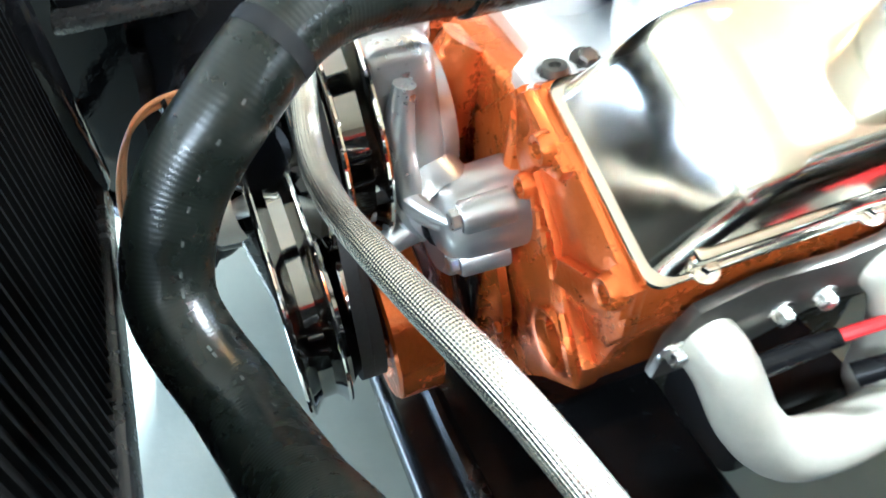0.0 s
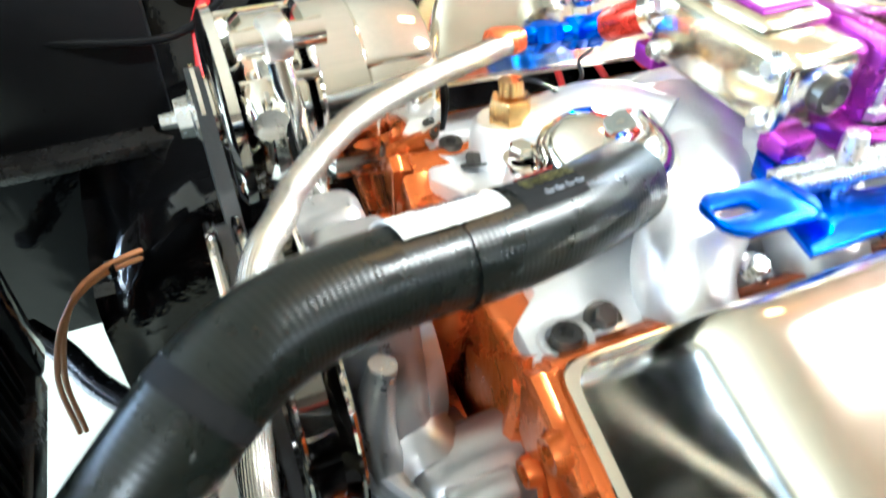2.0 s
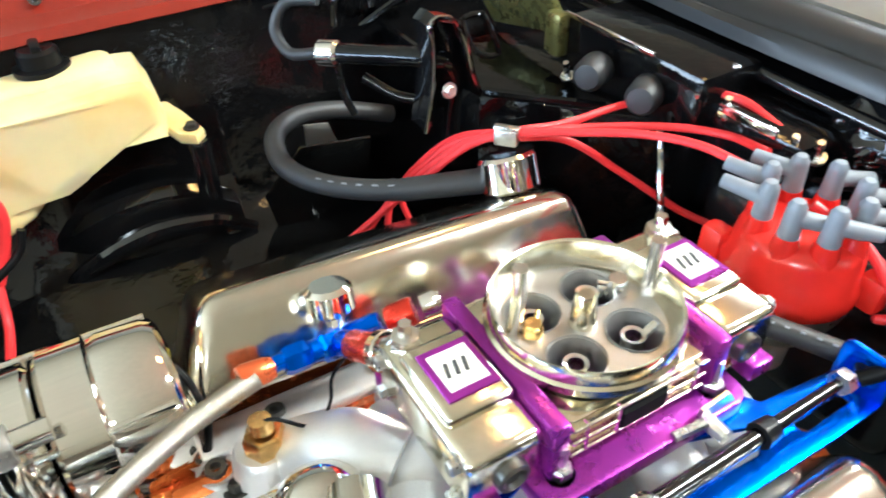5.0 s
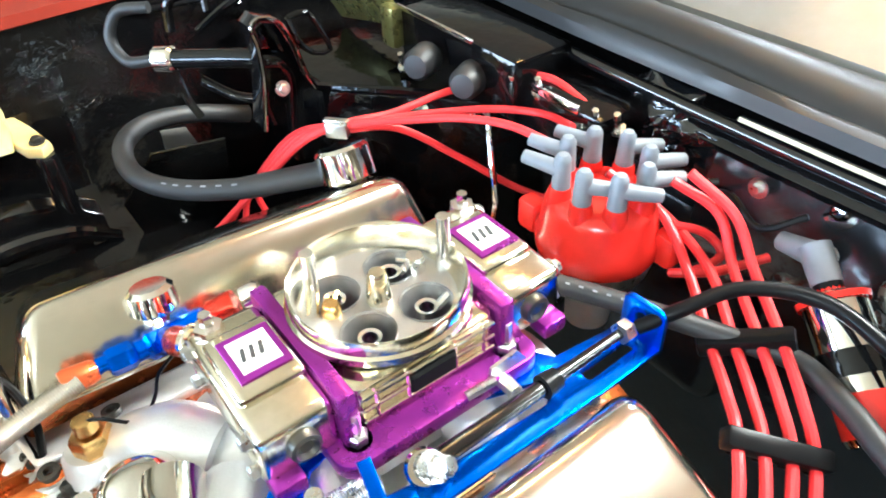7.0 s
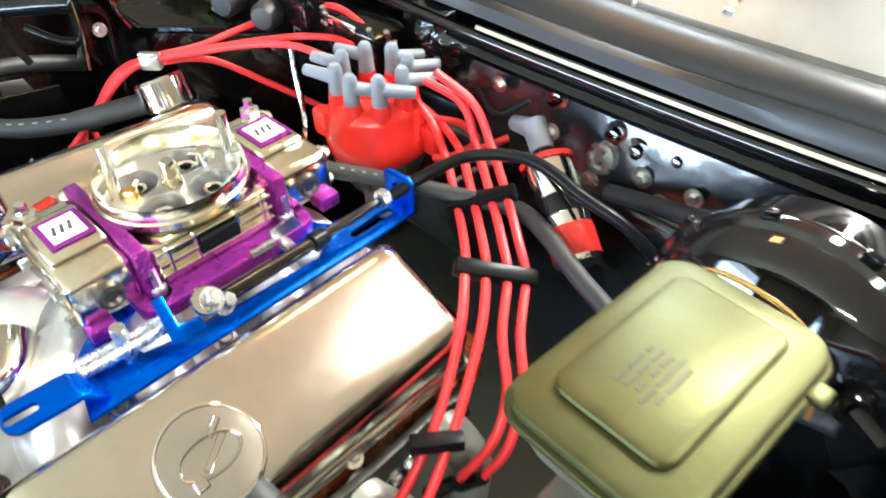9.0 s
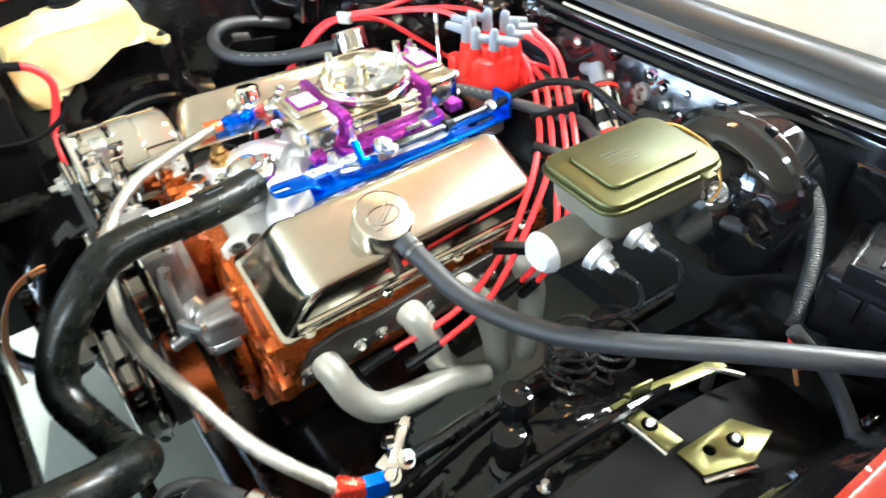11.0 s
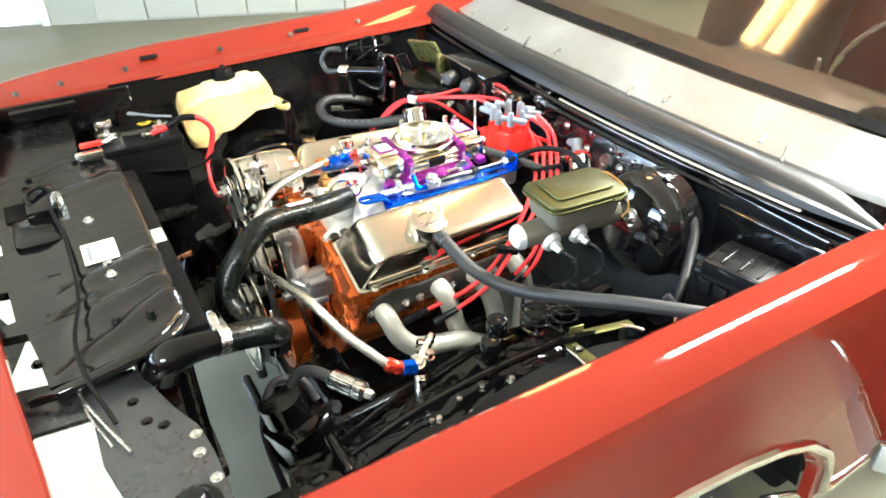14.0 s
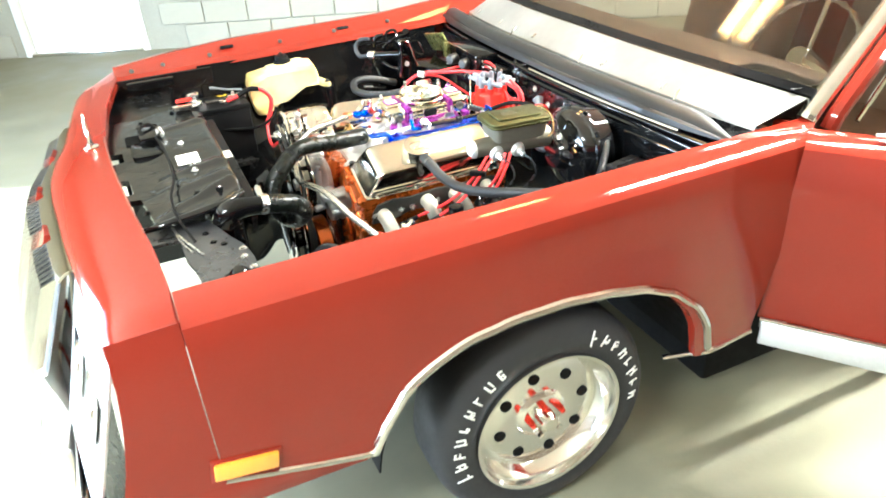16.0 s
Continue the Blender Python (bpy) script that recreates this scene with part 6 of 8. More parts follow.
# ---- carburettor ----
carb = thing("carburettor", eng(0.865, 0, 0.855), "four-barrel racing carburettor in gold alloy with purple anodised metering blocks", "carburettor")
part("base_plate", plate(rounded(0.185, 0.176, 0.016), 0.016, Matrix.Translation(eng(0.865, 0, 0.852)), 0.002), PURPLE, carb, "purple anodised throttle base plate")
BARRELS = [circle(0.863 + sx * 0.026, sy * 0.026, 0.0215, 24) for sx in (-1, 1) for sy in (-1, 1)]
mb = part("main_body", plate([(x + 0.863, y) for x, y in rounded(0.128, 0.128, 0.010)], 0.042, Matrix.Translation((0, EY, 0.868)), 0.002, BARRELS), GOLDALU, carb)
for s in (-1, 1):
    for z in (0.880, 0.892, 0.905):
        part("rib", box(0.120, 0.006, 0.0035, Matrix.Translation(eng(0.863, s * 0.0655, z)), 0.001, 1), GOLDALU, mb)
    for x in (0.815, 0.842, 0.885, 0.912):
        part("rib", box(0.0035, 0.006, 0.030, Matrix.Translation(eng(x, s * 0.0655, 0.893)), 0.001, 1), GOLDALU, mb)
    part("vacuum_plate", box(0.042, 0.008, 0.018, Matrix.Translation(eng(0.864, s * 0.0660, 0.891)), 0.002, 1), MATTBLACK, mb)
part("air_horn", lathe([(0.060, -0.014), (0.0640, 0.004), (0.0670, 0.012), (0.0690, 0.0132), (0.0702, 0.009), (0.0702, 0.001), (0.0725, -0.001), (0.0725, -0.007), (0.066, -0.014)], Matrix.Translation(eng(0.863, 0, 0.926)), 64, True), GOLDALU, carb)
deck = [circle(0.863 + sx * 0.026, sy * 0.026, 0.0205, 24) for sx in (-1, 1) for sy in (-1, 1)]
part("venturi_deck", plate(circle(0.863, 0, 0.062, 48), 0.008, Matrix.Translation((0, EY, 0.908)), 0.0, deck), PUMPGREY, carb)
part("centre_post", lathe([(0, 0.030), (0.006, 0.030), (0.008, 0.026), (0.011, 0.0), (0, 0)], Matrix.Translation(eng(0.863, 0, 0.914)), 16), GOLDALU, carb)
for sx in (-1, 1):
    for sy in (-1, 1):
        v = part("venturi", lathe([(0.0215, 0.010), (0.019, 0.002), (0.016, -0.018), (0.0185, -0.042), (0.020, -0.042), (0.0178, -0.018), (0.0205, 0.0)], Matrix.Translation(eng(0.863 + sx * 0.026, sy * 0.026, 0.908)), 28, True), PUMPGREY, carb)
        part("booster", join(lathe([(0.0062, -0.010), (0.0062, 0.008), (0.0092, 0.009), (0.0096, -0.009)], Matrix.Translation(eng(0.863 + sx * 0.026, sy * 0.026, 0.903)), 18, True), tube([eng(0.863 + sx * 0.034, sy * 0.026, 0.904), eng(0.863 + sx * 0.048, sy * 0.026, 0.912)], 0.004, 8, 1, smooth=False)), POLISHED, v)
for x, y, top, lean in ((0.812, 0.018, 0.974, 0.006), (0.922, 0.0, 0.966, 0.004)):
    part("vent_tube", tube([eng(x, y, 0.905), eng(x + lean, y, top - 0.03), eng(x + lean, y, top)], 0.0055, 12, 2), POLISHED, carb, "slanted-cut bright vent tube")
part("squirter", join(lathe([(0, 0.016), (0.007, 0.016), (0.009, 0.010), (0.009, 0), (0, 0)], Matrix.Translation(eng(0.905, 0.012, 0.914)), 12), tube([eng(0.905, 0.012, 0.922), eng(0.892, 0.020, 0.926)], 0.002, 6, 1, smooth=False)), POLISHED, carb)
part("squirter", join(lathe([(0, 0.012), (0.006, 0.012), (0.008, 0.008), (0.008, 0), (0, 0)], Matrix.Translation(eng(0.826, 0.010, 0.914)), 12), tube([eng(0.826, 0.010, 0.920), eng(0.838, 0.020, 0.924)], 0.002, 6, 1, smooth=False)), BRASS, carb)
for end, bx in ((-1, 0.758), (1, 0.968)):
    part("metering_block", box(0.014, 0.140, 0.058, Matrix.Translation(eng(0.863 + end * 0.071, 0, 0.891)), 0.003), PURPLE, carb, "purple anodised metering block")
    bowl = part("fuel_bowl", join(box(0.060, 0.125, 0.050, Matrix.Translation(eng(bx + end * 0.002, 0, 0.890)), 0.008, 3), box(0.052, 0.070, 0.016, Matrix.Translation(eng(bx, 0.004, 0.914)), 0.005, 3)), GOLDALU, carb)
    for y in (-0.050, 0.050):
        for z in (0.874, 0.906):
            part("bowl_screw", hexbolt(along(eng(bx + end * 0.031, y, z), (end, 0, 0)), 0.006, 0.007, 0.009), STEEL, bowl)
    tagp = part("tag", box(0.040, 0.046, 0.0012, Matrix.Translation(eng(bx + 0.002, 0.004, 0.9232)), 0.0004, 1), PURPLE, bowl, "purple tag with a white numbered sticker")
    part("sticker", box(0.030, 0.034, 0.0006, Matrix.Translation(eng(bx + 0.002, 0.004, 0.9242)), 0, 1), LABEL, tagp)
    part("emblem", join(*[box(0.003, 0.013, 0.0005, Matrix.Translation(eng(bx - 0.006 + 0.007 * k, 0.004, 0.9248)) @ Matrix.Rotation(radians(-15), 4, "Z"), 0) for k in range(3)]), INK, tagp)
    part("float_nut", join(lathe([(0, 0.022), (0.005, 0.022), (0.0055, 0.012), (0.011, 0.011), (0.012, 0.0), (0, 0)], Matrix.Translation(eng(bx + end * 0.014, 0.048, 0.914)), 6)), POLISHED, bowl)
    part("sight_plug", lathe([(0, 0.004), (0.006, 0.004), (0.009, 0.007), (0.012, 0.006), (0.013, 0), (0, 0)], along(eng(bx, -0.062, 0.890), (0, -1, 0)), 20), DARKSTEEL, bowl)
    for y in (-0.062, 0.066):
        part("corner_spacer", box(0.024, 0.022, 0.016, Matrix.Translation(eng(bx + end * 0.018, y, 0.862)), 0.003), PURPLE, bowl)
for x in (0.795, 0.935):
    for y in (-0.068, 0.068):
        part("carb_stud", join(lathe([(0, 0.030), (0.004, 0.030), (0.0045, 0.0), (0, 0)], Matrix.Translation(eng(x, y, 0.868)), 10), hexbolt(Matrix.Translation(eng(x, y, 0.868)), 0.0085, 0.009, 0.011)), STEEL, carb)
part("throttle_lever", join(plate([(0, -0.012), (0.03, -0.016), (0.045, 0.0), (0.03, 0.022), (0.005, 0.018)], 0.003, Matrix.Translation(eng(0.90, -0.083, 0.862)) @ Matrix.Rotation(radians(90), 4, "X"), 0.0), lathe([(0, 0.02), (0.006, 0.02), (0.007, 0.0), (0, 0)], along(eng(0.915, -0.083, 0.862), (0, -1, 0)), 10)), STEEL, carb)
part("lever_screw", tube([eng(0.880, -0.086, 0.868), eng(0.905, -0.090, 0.872)], 0.004, 8, 1, smooth=False), STEEL, carb)

# blue throttle and spring bracket along the carburettor
PLX = Matrix.Translation((0, 0, 0.848))
bracket = thing("throttle_bracket", (0.84, -0.04, 0.845), "blue anodised throttle cable and return spring bracket", "bracket")
part("plate", plate([(0.69, -0.055), (0.80, -0.058), (0.99, -0.066), (1.045, -0.066), (1.045, -0.025), (0.97, -0.015), (0.955, 0.01), (0.93, 0.022), (0.90, 0.02), (0.90, -0.01), (0.955, -0.030), (0.93, -0.045), (0.80, -0.035), (0.755, -0.025), (0.745, 0.0), (0.76, 0.022), (0.79, 0.028), (0.78, 0.045), (0.745, 0.04), (0.715, 0.015), (0.70, -0.02)], 0.005, PLX, 0.001, [rounded(0.055, 0.010, 0.004) and [(x + 1.000, y - 0.046) for x, y in rounded(0.055, 0.010, 0.004)]]), BLUE, bracket)
part("front_tongue", plate([(x + 0.672, y - 0.030) for x, y in rounded(0.064, 0.034, 0.013)], 0.005, Matrix.Translation((0.70, 0, 0.866)) @ Matrix.Rotation(radians(5), 4, "Y") @ Matrix.Translation((-0.70, 0, 0)), 0.001, [[(x + 0.655, y - 0.030) for x, y in rounded(0.026, 0.010, 0.004)]]), BLUE, bracket)
part("front_fold", box(0.030, 0.034, 0.006, Matrix.Translation((0.704, -0.030, 0.860)) @ Matrix.Rotation(radians(48), 4, "Y"), 0.002), BLUE, bracket)
part("rear_tab", plate([(x, y + 0.018) for x, y in rounded(0.042, 0.044, 0.008)], 0.005, Matrix.Translation((1.040, -0.045, 0.850)) @ Matrix.Rotation(radians(90), 4, "Z") @ Matrix.Rotation(radians(90), 4, "X"), 0.001, [circle(0, 0.02, 0.008, 16)]), BLUE, bracket)
part("bell_crank", plate([(0.0, 0.0), (0.030, 0.0), (0.030, 0.012), (0.010, 0.012), (0.010, 0.040), (0.0, 0.040)], 0.005, Matrix.Translation((0.772, -0.048, 0.866)) @ Matrix.Rotation(radians(40), 4, "X") @ Matrix.Rotation(radians(-8), 4, "Z"), 0.001), BLUE, bracket)
link = thing("throttle_linkage", (0.9, -0.04, 0.86), "black threaded throttle rod with chrome bearing ends", "throttle linkage")
part("rod", tube([(0.825, -0.040, 0.872), (0.93, -0.040, 0.868), (1.03, -0.042, 0.869)], [0.0075, 0.0065, 0.004], 12, 4), BEADBLACK, link)
part("sleeve", tube([(0.93, -0.040, 0.868), (0.945, -0.040, 0.868)], [0.0105, 0.009], 12, 1, smooth=False), PLASTIC, link)
part("end_nut", hexbolt(along((1.016, -0.042, 0.869), (1, 0, 0)), 0.010, 0.012), STEEL, link)
part("bearing", lathe([(0.006, -0.004), (0.012, -0.004), (0.0135, 0.0), (0.012, 0.004), (0.006, 0.004)], along((0.812, -0.046, 0.886), (-0.1, -0.7, 0.7)), 24, True), CHROME, link)
part("bearing_nut", hexbolt(along((0.815, -0.052, 0.890), (0.1, -0.7, 0.7)), 0.008, 0.009, 0.011), STEEL, link)
part("clevis", hexbolt(along((0.826, -0.045, 0.872), (0.3, -0.7, 0.6)), 0.008, 0.012, 0.0115), STEEL, link)
# return springs
springs = []
for dy in (0.0, 0.010):
    p0, p1 = Vector((0.705, -0.016 + dy, 0.862)), Vector((0.788, -0.034 + dy, 0.872))
    d = (p1 - p0)
    side = d.orthogonal().normalized()
    up = d.normalized().cross(side)
    coil_pts = [p0 + d * (k / 440) + (side * math.cos(k * 0.6) + up * math.sin(k * 0.6)) * 0.0050 for k in range(441)]
    springs.append(solo("return_spring", tube(coil_pts, 0.0009, 5, 1, smooth=False), STEEL, "bright coiled throttle return spring", "spring", "return springs"))
post = solo("spring_post", join(lathe([(0, 0.035), (0.006, 0.035), (0.007, 0.03), (0.007, 0), (0, 0)], Matrix.Translation((0.745, -0.018, 0.853)), 12), hexbolt(Matrix.Translation((0.745, -0.018, 0.858)), 0.010, 0.008)), STEEL, "threaded steel spring post on the blue bracket", "post")
ABOUT = Matrix.Translation((0.64, -0.03, 0)) @ Matrix.Rotation(radians(1.9), 4, "Z") @ Matrix.Translation((-0.64, 0.03, 0))
for ob in (bracket, link, post, *springs):
    ob.location = ABOUT @ ob.location
    ob.rotation_euler.z = radians(1.9)

# ---- fuel feed ----
fuel = thing("fuel_fitting", (0.69, 0.21, 0.83), "blue and red anodised fuel fittings joining hose and carburettor", "fuel fitting")
f0, f1, f2, f3 = Vector((0.657, 0.214, 0.860)), Vector((0.722, 0.218, 0.854)), Vector((0.742, 0.134, 0.904)), Vector((0.806, 0.190, 0.884))


def turned(p, q, k, prof, seg, mat, name, label=""):
    """A turned fitting that starts a share k of the way from p to q."""
    return part(name, lathe(prof, along(p + (q - p) * k, q - p), seg), mat, fuel, label)


turned(f0, f1, -0.30, [(0, 0.028), (0.0085, 0.028), (0.0105, 0.022), (0.0115, 0.004), (0.0100, 0.0), (0, 0)], 24, ORANGEANO, "hose_end", "orange anodised hose end")
part("elbow", tube([f0 + (f1 - f0) * 0.10, f0 + (f1 - f0) * 0.22 + Vector((0, 0, 0.003)), f0 + (f1 - f0) * 0.36], [0.0065, 0.007, 0.0075], 14, 4), BLUE, fuel)
turned(f0, f1, 0.26, [(0, 0.023), (0.010, 0.023), (0.0122, 0.020), (0.0122, 0.004), (0.010, 0), (0, 0)], 6, BLUE, "swivel_nut")
turned(f0, f1, 0.62, [(0, 0.010), (0.0095, 0.010), (0.0095, 0.0), (0, 0)], 20, BLUE, "coupler")
turned(f0, f1, 0.74, [(0, 0.032), (0.010, 0.032), (0.0135, 0.029), (0.0135, 0.018), (0.012, 0.016), (0.0135, 0.014), (0.0135, 0.003), (0.010, 0), (0, 0)], 8, BLUE, "tee")
turned(f1, f2, 0.10, [(0, 0.024), (0.0105, 0.024), (0.0115, 0.020), (0.0115, 0.0), (0, 0)], 16, BLUE, "tee_arm")
turned(f1, f2, 0.26, [(0, 0.044), (0.0118, 0.044), (0.0128, 0.040), (0.0128, 0.004), (0.011, 0), (0, 0)], 24, REDANO, "inlet_nut", "red anodised collar")
turned(f1, f2, 0.69, [(0, 0.030), (0.0155, 0.030), (0.0165, 0.024), (0.0165, 0.014), (0.014, 0.012), (0.0165, 0.010), (0.0165, 0.002), (0.013, 0), (0, 0)], 24, POLISHED, "bowl_adapter")
turned(f1, f3, 0.10, [(0, 0.030), (0.0105, 0.030), (0.0115, 0.026), (0.0115, 0.0), (0, 0)], 16, BLUE, "tee_arm")
turned(f1, f3, 0.48, [(0, 0.024), (0.0118, 0.024), (0.0125, 0.020), (0.0125, 0.004), (0.011, 0), (0, 0)], 24, REDANO, "inlet_nut", "red anodised collar")
turned(f1, f3, 0.82, [(0, 0.016), (0.008, 0.016), (0.011, 0.012), (0.011, 0.0), (0, 0)], 12, POLISHED, "bowl_adapter")
braid_pts = [(0.650, 0.209, 0.861), (0.586, 0.192, 0.857), (0.515, 0.145, 0.865), (0.467, 0.104, 0.857), (0.450, 0.072, 0.860), (0.428, 0.042, 0.849), (0.408, -0.020, 0.804), (0.404, -0.087, 0.805), (0.412, -0.172, 0.827), (0.430, -0.258, 0.838), (0.462, -0.336, 0.802), (0.518, -0.396, 0.746)]
braid = thing("fuel_hose", (0.45, -0.1, 0.73), "braided stainless fuel hose curving round the front of the engine", "fuel hose")
part("hose", tube(braid_pts, 0.0088, 16, 12), BRAID, braid)
part("end_collar", lathe([(0, 0.034), (0.012, 0.034), (0.0135, 0.030), (0.0135, 0.004), (0.011, 0), (0, 0)], along((0.514, -0.393, 0.749), (0.75, -0.35, -0.45)), 20), REDANO, braid, "red anodised hose end")
part("end_nut", lathe([(0, 0.030), (0.013, 0.030), (0.0145, 0.024), (0.0145, 0.004), (0.011, 0), (0, 0)], along((0.539, -0.404, 0.734), (0.9, -0.2, -0.2)), 6), BLUE, braid, "blue anodised hose nut")

# ---- radiator hose ----
hose_pts = [(0.675, 0.060, 0.842), (0.602, 0.017, 0.861), (0.526, -0.002, 0.870), (0.455, -0.019, 0.881), (0.412, -0.036, 0.880), (0.367, -0.061, 0.856), (0.329, -0.076, 0.818), (0.311, -0.101, 0.774), (0.329, -0.154, 0.746), (0.347, -0.224, 0.766), (0.358, -0.290, 0.819), (0.322, -0.334, 0.868), (0.238, -0.352, 0.897)]
hose = thing("radiator_hose", (0.4, -0.1, 0.78), "thick black rubber upper radiator hose with printed marks", "radiator hose")
part("hose", tube(hose_pts[1:], 0.0235, 28, 12), RUBBER, hose)
part("hose_end", tube([(0.640, 0.036, 0.852), (0.602, 0.017, 0.861), (0.560, 0.004, 0.866), (0.514, -0.005, 0.871)], 0.0252, 28, 10), RUBBER, hose, "thicker hose sleeve")


def band_on(pts, k0, k1, r, mat, name, parent, label=""):
    path = spline(pts, 12)
    a, b = int(k0 * (len(path) - 1)), int(k1 * (len(path) - 1))
    return part(name, tube(path[a:b + 1], r, 28, 1, smooth=False), mat, parent, label)


band_on(hose_pts, 0.355, 0.372, 0.0239, MATTBLACK, "seam_ring", hose)
clamp = thing("hose_clamp", (0.262, -0.346, 0.86), "bright steel worm-drive clamp round the radiator hose", "hose clamp")
part("strap", tube([(0.240, -0.3515, 0.8965), (0.257, -0.3485, 0.8915)], 0.0252, 32, 1, smooth=False), STEEL, clamp)
part("screw", join(box(0.014, 0.034, 0.012, Matrix.Translation((0.247, -0.337, 0.9205)) @ Matrix.Rotation(radians(20), 4, "X"), 0.002), hexbolt(along((0.247, -0.317, 0.925), (0, 1, 0.2)), 0.005, 0.006)), STEEL, clamp)
sleeve = spline(hose_pts, 12)[22:32]
s_up = Vector((0, 0.75, 0.70)).normalized()
s_side = (sleeve[-1] - sleeve[0]).cross(s_up).normalized()


def round_sleeve(i, a, r):
    return sleeve[i] + (s_up * math.cos(a) + s_side * math.sin(a)) * r


lbl = part("sticker", thicken(loft([[round_sleeve(i, radians(-58 + 4 * k), 0.0257) for k in range(23)] for i in range(len(sleeve))]), 0.0004), LABEL, hose, "white sticker with a printed bar code")
for k in range(14):
    f = 1 + 0.42 * k
    i, w = int(f), f - int(f)
    part("bar", tube([round_sleeve(i, radians(a), 0.0259).lerp(round_sleeve(i + 1, radians(a), 0.0259), w) for a in (-24, -16, -8, 0)], 0.0005 + 0.0004 * (k % 3 == 0), 4, 1, smooth=False), INK, lbl)
for a, n in ((-44, 8), (-52, 6)):
    part("print", tube([round_sleeve(i, radians(a), 0.0259) for i in range(1, n)], 0.0008, 4, 1, smooth=False), INK, lbl)
sleeve = spline(hose_pts, 12)[15:22]
blk = part("dark_sticker", thicken(loft([[round_sleeve(i, radians(-74 + 5 * k), 0.0256) for k in range(22)] for i in range(len(sleeve))]), 0.0003), MATTBLACK, hose, "black sticker with faded coloured print")
for a, mat, n in ((-6, REDANO, 5), (-32, OLIVE, 6), (-40, OLIVE, 6), (-58, BOOT, 4)):
    for k in range(n):
        i = int(0.5 + 0.85 * k)
        q = round_sleeve(i, radians(a), 0.0259)
        part("print", tube([q, q.lerp(round_sleeve(i + 1, radians(a), 0.0259), 0.55), q.lerp(round_sleeve(i + 1, radians(a + 5), 0.0259), 0.7)], 0.0007, 4, 1, smooth=False), mat, blk)
path = spline(hose_pts, 12)
for k in range(16):                      # worn pale print along the hose, too small to read
    i = 55 + k * 4 if k < 10 else 82 + (k - 10) * 5
    p, d = path[i], (path[i + 1] - path[i - 1]).normalized()
    n = (Vector((0.35, -0.75, 0.55)) - d * Vector((0.35, -0.75, 0.55)).dot(d)).normalized()
    m = Matrix.Translation(p + n * 0.0237) @ Matrix((d, n.cross(d), n)).transposed().to_4x4()
    part("print", box(0.0030, 0.0014, 0.0003, m, 0), HOSEPRINT, hose)

# ---- ignition ----
dist = thing("distributor", (1.118, 0.088, 0.76), "red distributor cap with grey plug-wire boots", "distributor")
DC = Vector((1.118, 0.090, 0.836))
part("cap", lathe([(0.060, 0.0), (0.062, 0.006), (0.062, 0.022), (0.058, 0.028), (0.055, 0.052), (0.051, 0.060), (0.044, 0.064), (0.028, 0.066), (0, 0.066)], Matrix.Translation(DC), 40), REDPLASTIC, dist)
part("housing", lathe([(0, -0.05), (0.040, -0.05), (0.055, -0.02), (0.060, 0.0), (0, 0.0)], Matrix.Translation(DC), 32), STEEL, dist)
part("shaft", lathe([(0, -0.10), (0.024, -0.10), (0.026, -0.05), (0, -0.05)], Matrix.Translation(DC), 20), CASTALU, dist)
for s in (-1, 1):
    part("latch_lug", box(0.022, 0.026, 0.036, Matrix.Translation(DC + Vector((s * 0.030, -s * 0.062, 0.018))), 0.006), REDPLASTIC, dist)
TOWERS = []
for k in range(8):
    a = 2 * math.pi * k / 8 + 0.25
    p = DC + Vector((0.041 * math.cos(a), 0.041 * math.sin(a), 0.059))
    TOWERS.append((p, a))
    part("tower", lathe([(0, 0.016), (0.010, 0.016), (0.011, 0.012), (0.014, -0.02), (0, -0.02)], Matrix.Translation(p), 16), REDPLASTIC, dist)
part("tower", lathe([(0, 0.012), (0.009, 0.012), (0.012, 0.0), (0, 0)], Matrix.Translation(DC + Vector((0, 0, 0.063))), 16), REDPLASTIC, dist)
boot_dirs = []
for k, (p, a) in enumerate(TOWERS):
    near_side = math.sin(a) < 0.25
    d = Vector((0.95, -0.30, -0.18)) if near_side and math.cos(a) > -0.3 else (Vector((0.80, -0.55, -0.20)) if near_side else Vector((-0.30, 0.85, 0.05)))
    d.normalize()
    boot_dirs.append((p, d))
    part("boot", join(tube([p + Vector((0, 0, 0.004)), p + Vector((0, 0, 0.044))], [0.0098, 0.0080], 14, 2, smooth=False), lathe([(0, 0.009), (0.005, 0.008), (0.0080, 0.003), (0.0080, 0.0), (0, 0)], Matrix.Translation(p + Vector((0, 0, 0.043))), 14), tube([p + Vector((0, 0, 0.034)), p + Vector((0, 0, 0.034)) + d * 0.040], [0.0082, 0.0066], 14, 3, smooth=False)), BOOT, dist, "grey rubber boot")

WIRES = {
    "far": [
        [(1.186, 0.176, 0.930), (1.189, 0.242, 0.938), (1.166, 0.298, 0.925), (1.109, 0.325, 0.915), (1.040, 0.334, 0.909), (0.985, 0.349, 0.909)],
        [(1.104, 0.152, 0.931), (1.094, 0.199, 0.933), (1.075, 0.252, 0.925), (1.034, 0.304, 0.915), (0.984, 0.352, 0.905)],
        [(1.178, 0.226, 0.790), (1.153, 0.259, 0.803), (1.105, 0.299, 0.843), (1.047, 0.335, 0.887), (0.984, 0.353, 0.900)],
        [(1.150, 0.165, 0.925), (1.162, 0.222, 0.912), (1.130, 0.272, 0.908), (1.065, 0.318, 0.905), (0.986, 0.356, 0.905)],
    ],
}
